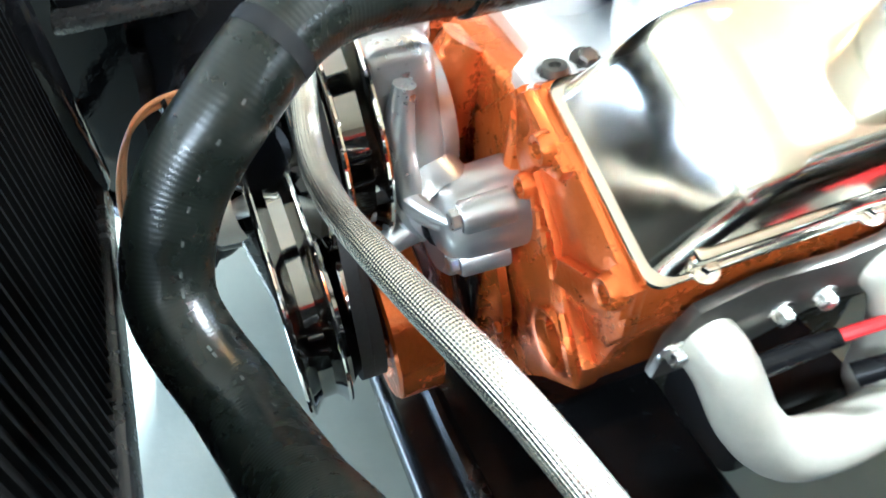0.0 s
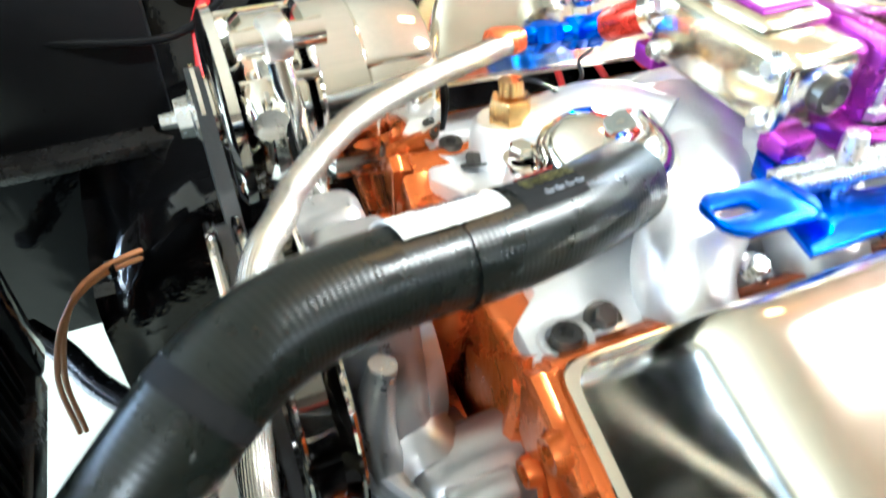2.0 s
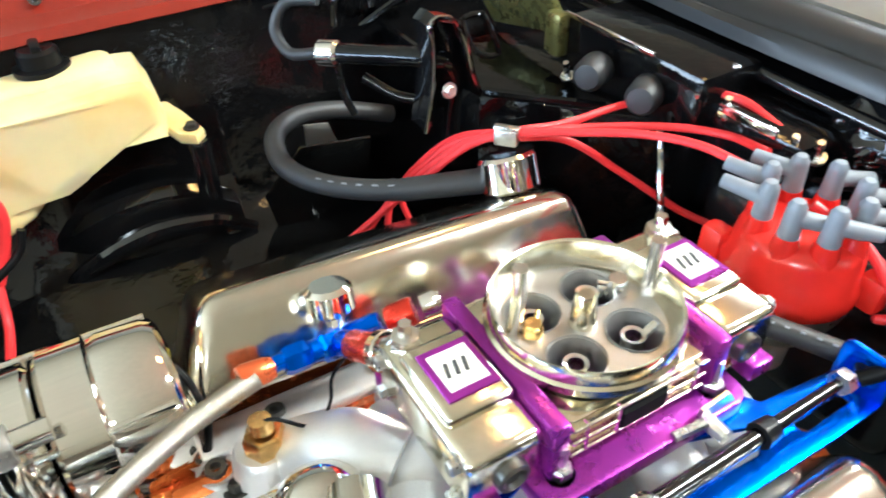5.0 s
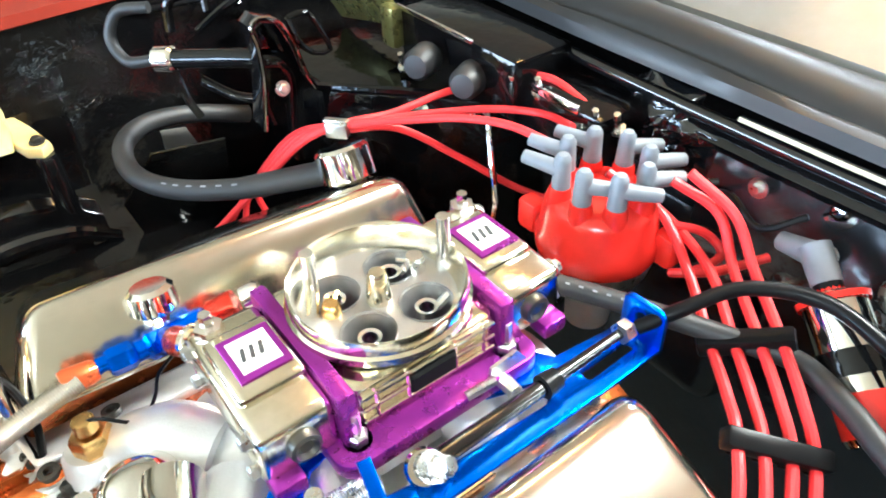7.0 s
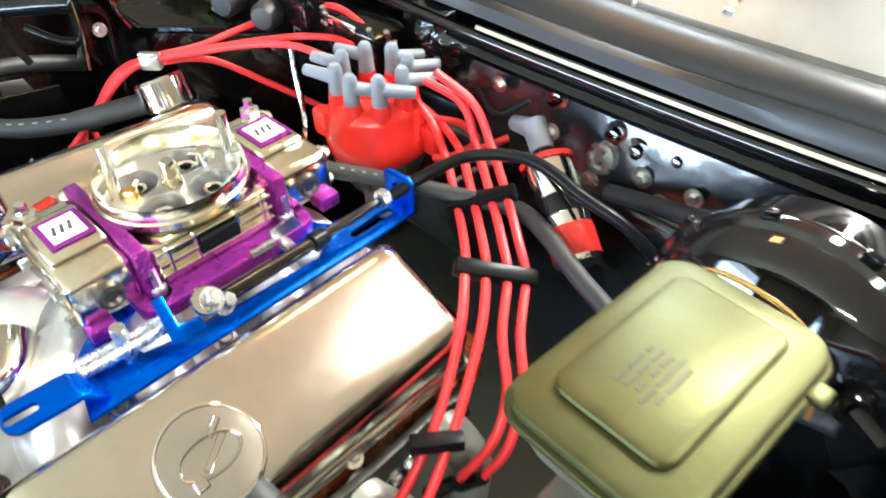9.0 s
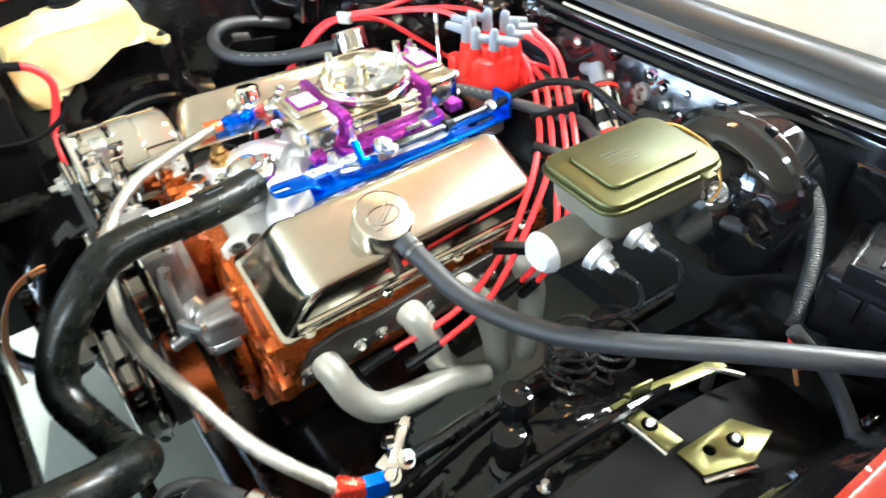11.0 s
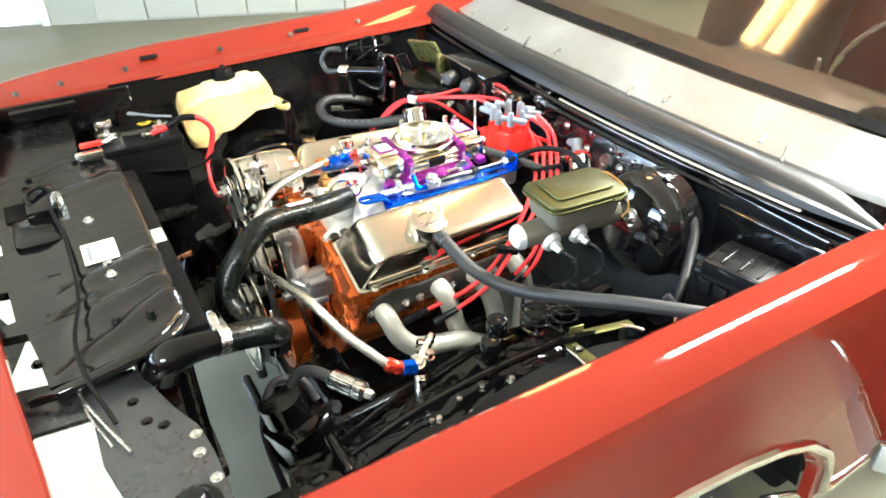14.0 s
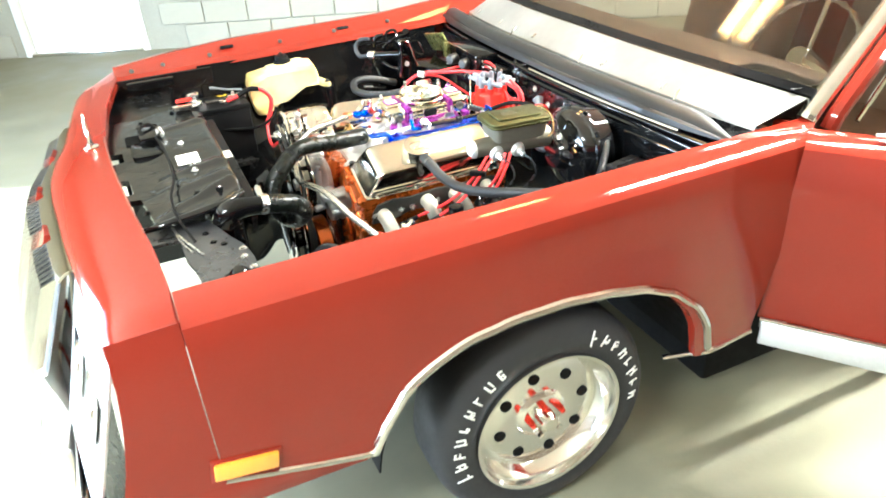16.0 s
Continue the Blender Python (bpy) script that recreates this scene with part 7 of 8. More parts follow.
for k, pts in enumerate(WIRES["far"]):
    tail = [(0.953 + 0.004 * k, 0.390 + 0.012 * k, 0.880 - 0.003 * k), (0.916 + 0.010 * k, 0.435 + 0.014 * k, 0.82), (0.872 + 0.018 * k, 0.470 + 0.012 * k, 0.765), (0.815 + 0.04 * k, 0.480, 0.715), (0.78 + 0.06 * k, 0.42, 0.68)]
    solo("plug_wire", tube(pts + tail, 0.0044, 10, 8), WIRERED, "thick red spark plug wire arching to the far bank", "plug wire", "plug wires")
solo("wire_separator", join(box(0.013, 0.026, 0.018, Matrix.Translation((0.980, 0.352, 0.903)) @ Matrix.Rotation(radians(40), 4, "Z"), 0.003), box(0.009, 0.028, 0.006, Matrix.Translation((0.980, 0.352, 0.913)) @ Matrix.Rotation(radians(40), 4, "Z"), 0.002)), STEEL, "small bright wire clip holding the red plug wires", "wire clip")
solo("wire_separator", box(0.014, 0.04, 0.02, Matrix.Translation((0.905, 0.452, 0.806)) @ Matrix.Rotation(radians(40), 4, "Z"), 0.003), PLASTIC, "black plastic separator on the red plug wires", "wire clip")
W0 = [Vector(p) for p in ((1.128, 0.095, 0.915), (1.150, 0.046, 0.888), (1.132, -0.008, 0.859), (1.089, -0.069, 0.842), (1.054, -0.112, 0.841), (1.024, -0.142, 0.843), (0.973, -0.182, 0.818))]
W3 = [Vector(p) for p in ((1.153, 0.024, 0.940), (1.169, -0.018, 0.910), (1.160, -0.054, 0.874), (1.120, -0.111, 0.860), (1.088, -0.155, 0.845), (1.066, -0.184, 0.827), (1.021, -0.216, 0.809))]
W1 = [Vector((1.158, 0.070, 0.885)), Vector((1.162, 0.035, 0.872))] + [a.lerp(b, 0.34) for a, b in zip(W0[2:], W3[2:])]
W2 = [W3[0] + Vector((-0.006, 0.012, -0.012)), W0[1].lerp(W3[1], 0.80)] + [a.lerp(b, 0.70) for a, b in zip(W0[2:], W3[2:])]
TAILS = (((0.899, -0.213, 0.757), (0.809, -0.222, 0.700), (0.708, -0.200, 0.662)), ((0.908, -0.230, 0.760), (0.835, -0.245, 0.705), (0.765, -0.235, 0.665)),
         ((0.975, -0.240, 0.780), (0.945, -0.250, 0.745), (0.915, -0.235, 0.70)), ((0.990, -0.246, 0.785), (0.955, -0.262, 0.742), (0.935, -0.25, 0.70)))
for pts, tail in zip((W0, W1, W2, W3), TAILS):
    solo("plug_wire", tube(pts + [Vector(p) for p in tail], 0.0048, 10, 8), WIRERED, "thick red spark plug wire looping down to the near bank", "plug wire", "plug wires")
for k in (3, 5):                         # ribbed combs across the four wires
    a, b = W0[k], W3[k]
    d, run = (b - a).normalized(), (W0[k + 1] - W0[k]).normalized()
    up = d.cross(run).normalized()
    m = Matrix.Translation((a + b) / 2) @ Matrix((d, up.cross(d), up)).transposed().to_4x4()
    comb = thing("wire_separator", tuple((a + b) / 2), "black plastic loom separator across four red wires", "wire clip", "loom separators")
    part("bar", box((b - a).length + 0.022, 0.017, 0.018, m, 0.003), PLASTIC, comb)
    for f in (-0.5, -0.17, 0.17, 0.5):
        part("lock", box(0.007, 0.019, 0.004, m @ Matrix.Translation((f * (b - a).length, 0, 0.0095)), 0.001), PLASTIC, comb)
solo("wire_separator", box(0.05, 0.016, 0.016, Matrix.Translation((0.902, -0.222, 0.765)) @ Matrix.Rotation(radians(-40), 4, "Z"), 0.003), PLASTIC, "black plastic separator on two red wires", "wire clip", "loom separators")
for p, d in (((0.700, -0.198, 0.658), (-0.9, 0.15, -0.3)), ((0.757, -0.233, 0.660), (-0.8, 0.3, -0.5)), ((0.912, -0.232, 0.695), (-0.2, 0.5, -0.8)), ((0.932, -0.246, 0.694), (0, 0.5, -0.8))):
    solo("plug_boot", tube([Vector(p) - Vector(d) * 0.01, Vector(p) + Vector(d) * 0.05], [0.007, 0.009], 14, 3, smooth=False), PLASTIC, "black spark plug boot between the header tubes", "plug boot", "plug boots")
# loop of coil wire
solo("coil_wire", tube([(1.150, 0.030, 0.880), (1.185, 0.015, 0.862), (1.190, -0.005, 0.845), (1.160, 0.0, 0.838), (1.135, 0.010, 0.842), (1.16, -0.02, 0.850), (1.20, -0.045, 0.862)], 0.0046, 10, 8), WIRERED, "red coil lead looping beside the distributor", "coil wire")

# coil on the firewall
CT, CB = Vector((1.185, -0.105, 0.880)), Vector((1.128, -0.205, 0.815))
CD = (CT - CB)
cl = CD.length
coil = thing("ignition_coil", tuple(CB), "chrome ignition coil with red end bands and a grey boot", "ignition coil")
cm = along(CB, CD)
part("can", lathe([(0, 0), (0.024, 0.0), (0.026, 0.006), (0.026, cl * 0.86), (0.028, cl * 0.88), (0.024, cl * 0.92), (0, cl * 0.92)], cm, 32), CHROME, coil)
part("band", lathe([(0.0265, 0.006), (0.0265, 0.040), (0.0255, 0.040), (0.0255, 0.006)], cm, 32, True), REDPLASTIC, coil, "red band round the coil")
part("band", lathe([(0.0268, 0.062), (0.0268, 0.072), (0.0255, 0.072), (0.0255, 0.062)], cm, 32, True), REDPLASTIC, coil)
part("top", lathe([(0.029, cl * 0.86), (0.030, cl * 0.90), (0.012, cl * 0.95), (0.010, cl * 1.12), (0, cl * 1.12)], cm, 24), REDPLASTIC, coil)
part("tower", lathe([(0.012, cl * 0.93), (0.012, cl * 1.10), (0, cl * 1.10)], cm, 16), PLASTIC, coil)
part("boot", join(tube([CT, CT + CD.normalized() * 0.035], [0.013, 0.014], 16, 3, smooth=False), tube([CT + CD.normalized() * 0.026, CT + CD.normalized() * 0.028 + Vector((0.008, 0.035, -0.012))], [0.012, 0.009], 14, 3, smooth=False)), BOOT, coil, "grey right-angle coil boot")
part("clamp", lathe([(0.027, cl * 0.40), (0.0285, cl * 0.40), (0.0285, cl * 0.56), (0.027, cl * 0.56)], cm, 32, True), BLACK, coil)

# ---- brakes ----
mc = thing("master_cylinder", (0.92, -0.39, 0.86), "cast iron brake master cylinder with an olive steel lid", "master cylinder")
MT = Matrix.Translation((0.928, -0.394, 0.988)) @ Matrix.Rotation(radians(1), 4, "Y") @ Matrix.Rotation(radians(-3), 4, "Z")
lid = part("lid", plate(rounded(0.172, 0.116, 0.022), 0.010, MT, 0.004), LID, mc)
part("lid_step", plate(rounded(0.128, 0.078, 0.012), 0.006, MT @ Matrix.Translation((0.002, 0.002, 0.0095)), 0.003), LID, lid)
part("lid_edge", plate(rounded(0.178, 0.122, 0.024), 0.006, MT @ Matrix.Translation((0, 0, -0.004)), 0.002), LID, lid)
rng = random.Random(5)
for k in range(15):                      # embossed lines, darker than the lid, too small to read
    part("embossed_bar", box(0.006 + 0.009 * rng.random(), 0.0024, 0.0010, MT @ Matrix.Translation((-0.018 + 0.014 * (k % 3 - 1) + 0.004 * rng.random(), 0.016 - 0.0062 * (k // 3), 0.0155)) @ Matrix.Rotation(radians(rng.uniform(-4, 4)), 4, "Z"), 0.0005, 1), EMBOSS, lid)
part("bail_wire", tube([MT @ Vector((0.080, 0.05, 0.002)), MT @ Vector((0.094, 0.02, 0.006)), MT @ Vector((0.094, -0.03, 0.0)), MT @ Vector((0.088, -0.055, -0.03)), MT @ Vector((0.070, -0.060, -0.045))], 0.002, 8, 5), BRASS, mc)
part("tab", box(0.016, 0.014, 0.006, MT @ Matrix.Translation((0.050, -0.062, 0.001)), 0.002), LID, lid)
part("reservoir", loft([[MT @ Vector((x * k, y * k, z)) for x, y in rounded(0.155, 0.104, 0.018)] for z, k in ((-0.002, 1.0), (-0.03, 0.97), (-0.045, 0.90))], close=True, cap=True), IRON, mc)
part("bore", tube([(0.803, -0.392, 0.926), (0.93, -0.392, 0.922), (1.03, -0.394, 0.918)], [0.024, 0.027, 0.030], 28, 3, smooth=False), IRON, mc)
part("front_cap", lathe([(0, 0.012), (0.017, 0.012), (0.023, 0.006), (0.025, 0.0), (0, 0)], along((0.805, -0.392, 0.926), (-1, -0.05, 0)), 28), CASTALU, mc)
for x, y, z in ((0.860, -0.426, 0.912), (0.923, -0.428, 0.910)):
    part("port", lathe([(0, 0.020), (0.010, 0.020), (0.011, 0.012), (0.018, 0.010), (0.021, 0.0), (0, 0)], along((x, y + 0.01, z), (0.1, -0.9, -0.25)), 18), CASTALU, mc)
    part("line_nut", hexbolt(along((x + 0.002, y - 0.008, z - 0.005), (0.1, -0.9, -0.25)), 0.008, 0.012), STEEL, mc)
for j, (x, y, z) in enumerate(((0.862, -0.438, 0.906), (0.926, -0.440, 0.904))):
    cx, cy = (0.842, -0.415) if j == 0 else (0.892, -0.432)
    lead = [(x, y, z), (x + 0.015, y - 0.028, z - 0.015), (x + 0.022, y - 0.030, z - 0.055), (cx + 0.034, cy, 0.79)]
    helix = [(cx + 0.032 * math.cos(a), cy + 0.032 * math.sin(a), 0.790 - 0.0032 * a) for a in [q * 0.45 for q in range(52)]]
    solo("brake_line", tube(lead + helix + [(cx, cy + 0.02, 0.70), (cx - 0.02, cy + 0.10, 0.60)], 0.0026, 8, 4), BLACKFLAT, "thin black steel brake line wound in coils", "brake line", "brake lines")
booster = thing("brake_booster", (1.10, -0.40, 0.72), "gloss black round brake booster on the firewall", "brake booster")
part("shell", lathe([(0, 0.085), (0.040, 0.085), (0.046, 0.080), (0.055, 0.062), (0.098, 0.048), (0.108, 0.038), (0.112, 0.018), (0.117, 0.014), (0.119, 0.006), (0.117, -0.002), (0.110, -0.006), (0.104, -0.050), (0.07, -0.072), (0, -0.075)], along((1.130, -0.400, 0.862), (-1, 0, 0)), 64), BEADBLACK, booster)
for k in range(10):
    a = 2 * math.pi * k / 10
    part("crimp", box(0.012, 0.016, 0.008, along((1.128, -0.400, 0.862), (-1, 0, 0)) @ Matrix.Rotation(a, 4, "Z") @ Matrix.Translation((0.118, 0, 0.005)), 0.002), BLACK, booster)
part("check_valve", join(tube([(1.080, -0.47, 0.895), (1.060, -0.475, 0.898)], [0.016, 0.013], 16, 2, smooth=False), tube([(1.062, -0.475, 0.898), (1.055, -0.50, 0.89)], 0.008, 10, 2, smooth=False)), BLACK, booster)
for s in (-1, 1):
    part("stud_nut", hexbolt(along((1.045, -0.395 + s * 0.040, 0.910 - s * 0.010), (-1, 0, 0)), 0.010, 0.012, 0.014), STEEL, booster)
part("bracket", box(0.006, 0.16, 0.05, Matrix.Translation((1.195, -0.40, 0.755)), 0.003), BLACK, booster)

# ---- exhaust headers ----
hdr = thing("exhaust_header", (0.8, -0.2, 0.45), "dull silver ceramic-coated exhaust header tubes on the near bank", "exhaust header")
# flange coloured dark for the black gasket and the shadow under the head
part("flange", plate([(0.572, 0.634), (0.578, 0.668), (0.595, 0.690), (0.640, 0.698), (0.70, 0.692), (0.78, 0.698), (0.86, 0.692), (0.94, 0.698), (0.985, 0.690), (0.99, 0.645), (0.94, 0.636), (0.86, 0.648), (0.78, 0.636), (0.70, 0.650), (0.64, 0.632)], 0.010, Matrix.Translation((0, -0.172, 0.030)) @ Matrix.Rotation(radians(90), 4, "X"), 0.002), DARKSTEEL, hdr)
for pts in ([(0.605, -0.165, 0.690), (0.612, -0.195, 0.678), (0.624, -0.222, 0.640), (0.655, -0.235, 0.606), (0.705, -0.236, 0.590), (0.78, -0.225, 0.560), (0.86, -0.21, 0.50)],
            [(0.745, -0.165, 0.700), (0.752, -0.192, 0.692), (0.765, -0.203, 0.650), (0.790, -0.195, 0.570), (0.84, -0.18, 0.48)],
            [(0.838, -0.165, 0.700), (0.846, -0.192, 0.692), (0.868, -0.203, 0.650), (0.895, -0.195, 0.570), (0.92, -0.18, 0.46)],
            [(0.945, -0.165, 0.700), (0.952, -0.195, 0.690), (0.965, -0.206, 0.640), (0.975, -0.195, 0.560), (0.98, -0.18, 0.45)]):
    part("tube", tube(pts, [0.0215, 0.0215, 0.022, 0.022, 0.0215], 24, 8), CERAMIC, hdr)
for x in (0.583, 0.665, 0.70, 0.785, 0.88, 0.90):
    part("bolt", hexbolt(along((x, -0.182, 0.687), (0, -1, -0.1)), 0.007, 0.008, 0.011), STEEL, hdr)
hdr2 = thing("exhaust_header", (0.8, 0.4, 0.45), "dull silver exhaust header tubes on the far bank", "exhaust header")
part("tube", tube([(0.62, 0.33, 0.66), (0.63, 0.37, 0.63), (0.66, 0.40, 0.57), (0.75, 0.41, 0.50)], 0.024, 18, 6), CERAMIC, hdr2)
part("tube", tube([(0.84, 0.33, 0.66), (0.85, 0.37, 0.63), (0.86, 0.40, 0.57), (0.87, 0.40, 0.48)], 0.024, 18, 6), CERAMIC, hdr2)

# ---- breather and vacuum hoses ----
bh = [(0.744, -0.186, 0.843), (0.751, -0.230, 0.830), (0.761, -0.284, 0.811), (0.782, -0.339, 0.800), (0.812, -0.417, 0.810), (0.862, -0.496, 0.828), (0.934, -0.576, 0.838), (1.010, -0.659, 0.842), (1.063, -0.714, 0.840), (1.10, -0.755, 0.838)]
breather = thing("breather_hose", (0.744, -0.186, 0.82), "long black rubber breather hose running to the fender", "hose")
part("hose", tube(bh, 0.0135, 20, 10), SOFTRUBBER, breather)
part("end_cuff", tube(spline(bh, 10)[:6], 0.0150, 20, 1, smooth=False), SOFTRUBBER, breather)
part("end_ferrule", tube(spline(bh, 10)[6:8], 0.0152, 20, 1, smooth=False), DARKSTEEL, breather, "dark steel ring")
ph = [(0.966, 0.361, 0.849), (0.886, 0.416, 0.833), (0.823, 0.482, 0.824), (0.795, 0.547, 0.824), (0.804, 0.605, 0.834), (0.848, 0.640, 0.835), (0.913, 0.653, 0.820), (0.989, 0.652, 0.793)]
pcv_hose = thing("pcv_hose", (0.85, 0.5, 0.79), "black rubber hose curling from the far breather cap", "hose")
part("hose", tube(ph, 0.0125, 20, 10), SOFTRUBBER, pcv_hose)
part("cuff", tube(ph[:2], [0.0145, 0.0132], 20, 2, smooth=False), SOFTRUBBER, pcv_hose)
hp = spline(ph, 10)
for k in range(6):
    q, d = hp[11 + 2 * k], (hp[12 + 2 * k] - hp[10 + 2 * k]).normalized()
    n = (Vector((-0.2, -0.5, 0.8)) - d * Vector((-0.2, -0.5, 0.8)).dot(d)).normalized()
    part("print", box(0.007, 0.002, 0.0004, Matrix.Translation(q + n * 0.0125) @ Matrix((d, n.cross(d), n)).transposed().to_4x4(), 0), BOOT, pcv_hose)
solo("detent_cable", tube([(1.032, -0.034, 0.870), (1.057, -0.053, 0.889), (1.105, -0.076, 0.901), (1.139, -0.127, 0.901), (1.142, -0.190, 0.886), (1.149, -0.242, 0.869), (1.158, -0.289, 0.827), (1.17, -0.31, 0.77)], 0.0064, 12, 8), PLASTIC, "black throttle cable arching from the blue bracket over the coil", "cable")
vac = thing("vacuum_hose", (1.06, -0.01, 0.84), "black brake booster vacuum hose with pale print", "hose")
vp = [(0.985, 0.10, 0.868), (1.02, 0.05, 0.866), (1.06, -0.01, 0.858), (1.098, -0.075, 0.850), (1.120, -0.128, 0.849), (1.108, -0.175, 0.850), (1.090, -0.214, 0.850), (1.074, -0.259, 0.847), (1.055, -0.319, 0.847), (1.056, -0.40, 0.866), (1.062, -0.472, 0.878)]
part("hose", tube(vp, 0.0095, 14, 8), SOFTRUBBER, vac)
q = spline(vp, 12)
for k in range(7):
    d = (q[15 + 2 * k] - q[13 + 2 * k]).normalized()
    n = (Vector((-0.3, -0.4, 0.85)) - d * Vector((-0.3, -0.4, 0.85)).dot(d)).normalized()
    part("print", box(0.004, 0.002, 0.0004, Matrix.Translation(q[14 + 2 * k] + n * 0.0096) @ Matrix((d, n.cross(d), n)).transposed().to_4x4(), 0), BOOT, vac)
loom = thing("wiring_loom", (1.15, -0.4, 0.78), "ribbed black split loom with red wires at its end", "wiring loom")
LP = [(1.205, -0.180, 0.852), (1.196, -0.294, 0.883), (1.194, -0.376, 0.903), (1.178, -0.445, 0.913), (1.149, -0.504, 0.895), (1.11, -0.54, 0.85), (1.066, -0.564, 0.78)]
part("sleeve", tube(LP, 0.0095, 14, 10), LOOMMAT, loom)
for k, (dx, dy) in enumerate(((0.0, 0.0), (0.012, -0.014), (-0.008, -0.012))):
    part("wire", tube([LP[-1], (1.058 + dx, -0.570 + dy, 0.765), (1.060 + dx * 2, -0.580 + dy, 0.745), (1.07 + dx * 3, -0.59 + dy, 0.72)], 0.0028, 8, 6), WIRERED if k < 2 else COPPERWIRE, loom)

# ---- far corner: washer bottle, battery, cables ----
bottle = thing("washer_bottle", (0.58, 0.75, 0.72), "yellowed cream plastic washer bottle with a black cap", "washer bottle")
profile = [(0.434, 0.800), (0.438, 0.772), (0.454, 0.757), (0.476, 0.755), (0.502, 0.768), (0.524, 0.790), (0.546, 0.810), (0.578, 0.826), (0.63, 0.834), (0.69, 0.834), (0.700, 0.852), (0.695, 0.885), (0.680, 0.912), (0.640, 0.916), (0.56, 0.908), (0.50, 0.906), (0.448, 0.898), (0.428, 0.876), (0.430, 0.84)]
TOY = Matrix(((1, 0, 0, 0), (0, 0, -1, 0), (0, 1, 0, 0), (0, 0, 0, 1)))   # outline (x, z), thick towards -y
bm = plate(profile, 0.17, Matrix.Translation((0, 0.85, 0)) @ TOY, 0.0)
bmesh.ops.bevel(bm, geom=[e for e in bm.edges if abs(e.verts[0].co.y - e.verts[1].co.y) < 1e-5 and len(e.link_faces) == 2 and e.calc_face_angle(0) > 0.6], offset=0.022, segments=4, profile=0.5, affect="EDGES")
part("tank", bm, CREAM, bottle, smooth=60)
part("shoulder", box(0.16, 0.11, 0.05, Matrix.Translation((0.585, 0.775, 0.893)) @ Matrix.Rotation(radians(-4), 4, "Y"), 0.02, 4), CREAM, bottle, smooth=60)
part("ear", plate([(0.65, 0.79), (0.685, 0.72), (0.700, 0.665), (0.718, 0.650), (0.732, 0.664), (0.722, 0.72), (0.695, 0.82)], 0.016, Matrix.Translation((0, 0, 0.826)), 0.004), CREAM, bottle)
part("ear_bolt", hexbolt(Matrix.Translation((0.718, 0.668, 0.845)), 0.007, 0.006, 0.010), DARKSTEEL, bottle)
cap = part("cap", lathe([(0, 0.030), (0.020, 0.030), (0.024, 0.026), (0.025, 0.010), (0.033, 0.008), (0.034, -0.010), (0, -0.010)], Matrix.Translation((0.581, 0.770, 0.915)), 28), PLASTIC, bottle, "black ribbed cap")
part("grip", box(0.012, 0.040, 0.010, Matrix.Translation((0.581, 0.770, 0.947)), 0.003), PLASTIC, cap)
solo("washer_hose", tube([(0.70, 0.79, 0.90), (0.76, 0.80, 0.925), (0.85, 0.79, 0.93), (0.95, 0.77, 0.93), (1.10, 0.74, 0.93)], 0.0045, 10, 8), PLASTIC, "thin black washer hose behind the bottle", "hose")

battery = thing("battery", (0.31, 0.73, 0.62), "black battery with clamped cables and a yellow warning mark", "battery")
part("case", box(0.20, 0.24, 0.19, Matrix.Translation((0.305, 0.735, 0.725)), 0.006), PLASTIC, battery)
part("lid", box(0.206, 0.246, 0.022, Matrix.Translation((0.305, 0.735, 0.826)), 0.006), PLASTIC, battery)
part("tray", box(0.24, 0.30, 0.020, Matrix.Translation((0.315, 0.728, 0.622)), 0.006), BLACKFLAT, battery, "black battery tray")
part("hold_down", box(0.21, 0.022, 0.008, Matrix.Translation((0.305, 0.690, 0.842)), 0.003), DARKSTEEL, battery)
for x, y in ((0.245, 0.665), (0.365, 0.655)):
    c = part("terminal_clamp", join(lathe([(0.009, 0.0), (0.017, 0.0), (0.018, 0.018), (0.009, 0.018)], Matrix.Translation((x, y, 0.838)), 18, True), box(0.052, 0.022, 0.014, Matrix.Translation((x - 0.026, y - 0.004, 0.846)) @ Matrix.Rotation(radians(20), 4, "Z"), 0.004)), POLISHED, battery, "bright battery terminal clamp")
    part("bolt", hexbolt(along((x - 0.050, y - 0.014, 0.848), (0, 0, 1)), 0.008, 0.008), STEEL, c)
part("post_cover", box(0.05, 0.03, 0.03, Matrix.Translation((0.225, 0.76, 0.855)) @ Matrix.Rotation(radians(25), 4, "Z"), 0.008), POLISHED, battery)
part("bracket_fin", plate([(0, 0), (0.04, 0), (0.02, 0.06), (0.0, 0.05)], 0.003, Matrix.Translation((0.215, 0.80, 0.838)) @ Matrix.Rotation(radians(80), 4, "X"), 0.0), STEEL, battery)
mark = part("warning_mark", plate(circle(0.333, 0.757, 0.020, 6), 0.001, Matrix.Translation((0, 0, 0.8372)), 0.0), YELLOW, battery, "yellow warning badge")
for k in range(3):
    part("mark_bar", box(0.022 - 0.006 * k, 0.003, 0.0008, Matrix.Translation((0.333, 0.765 - 0.008 * k, 0.8388)), 0), INK, mark)
for y in (0.730, 0.790, 0.838):
    part("stripe", box(0.003, 0.040, 0.0008, Matrix.Translation((0.360, y, 0.8378)), 0), YELLOW, battery)
for k in range(8):
    part("print", box(0.010 + 0.006 * (k % 3), 0.005, 0.0008, Matrix.Translation((0.325 + 0.018 * (k % 2), 0.805 + 0.010 * (k // 2), 0.8376)), 0), LABEL, battery)
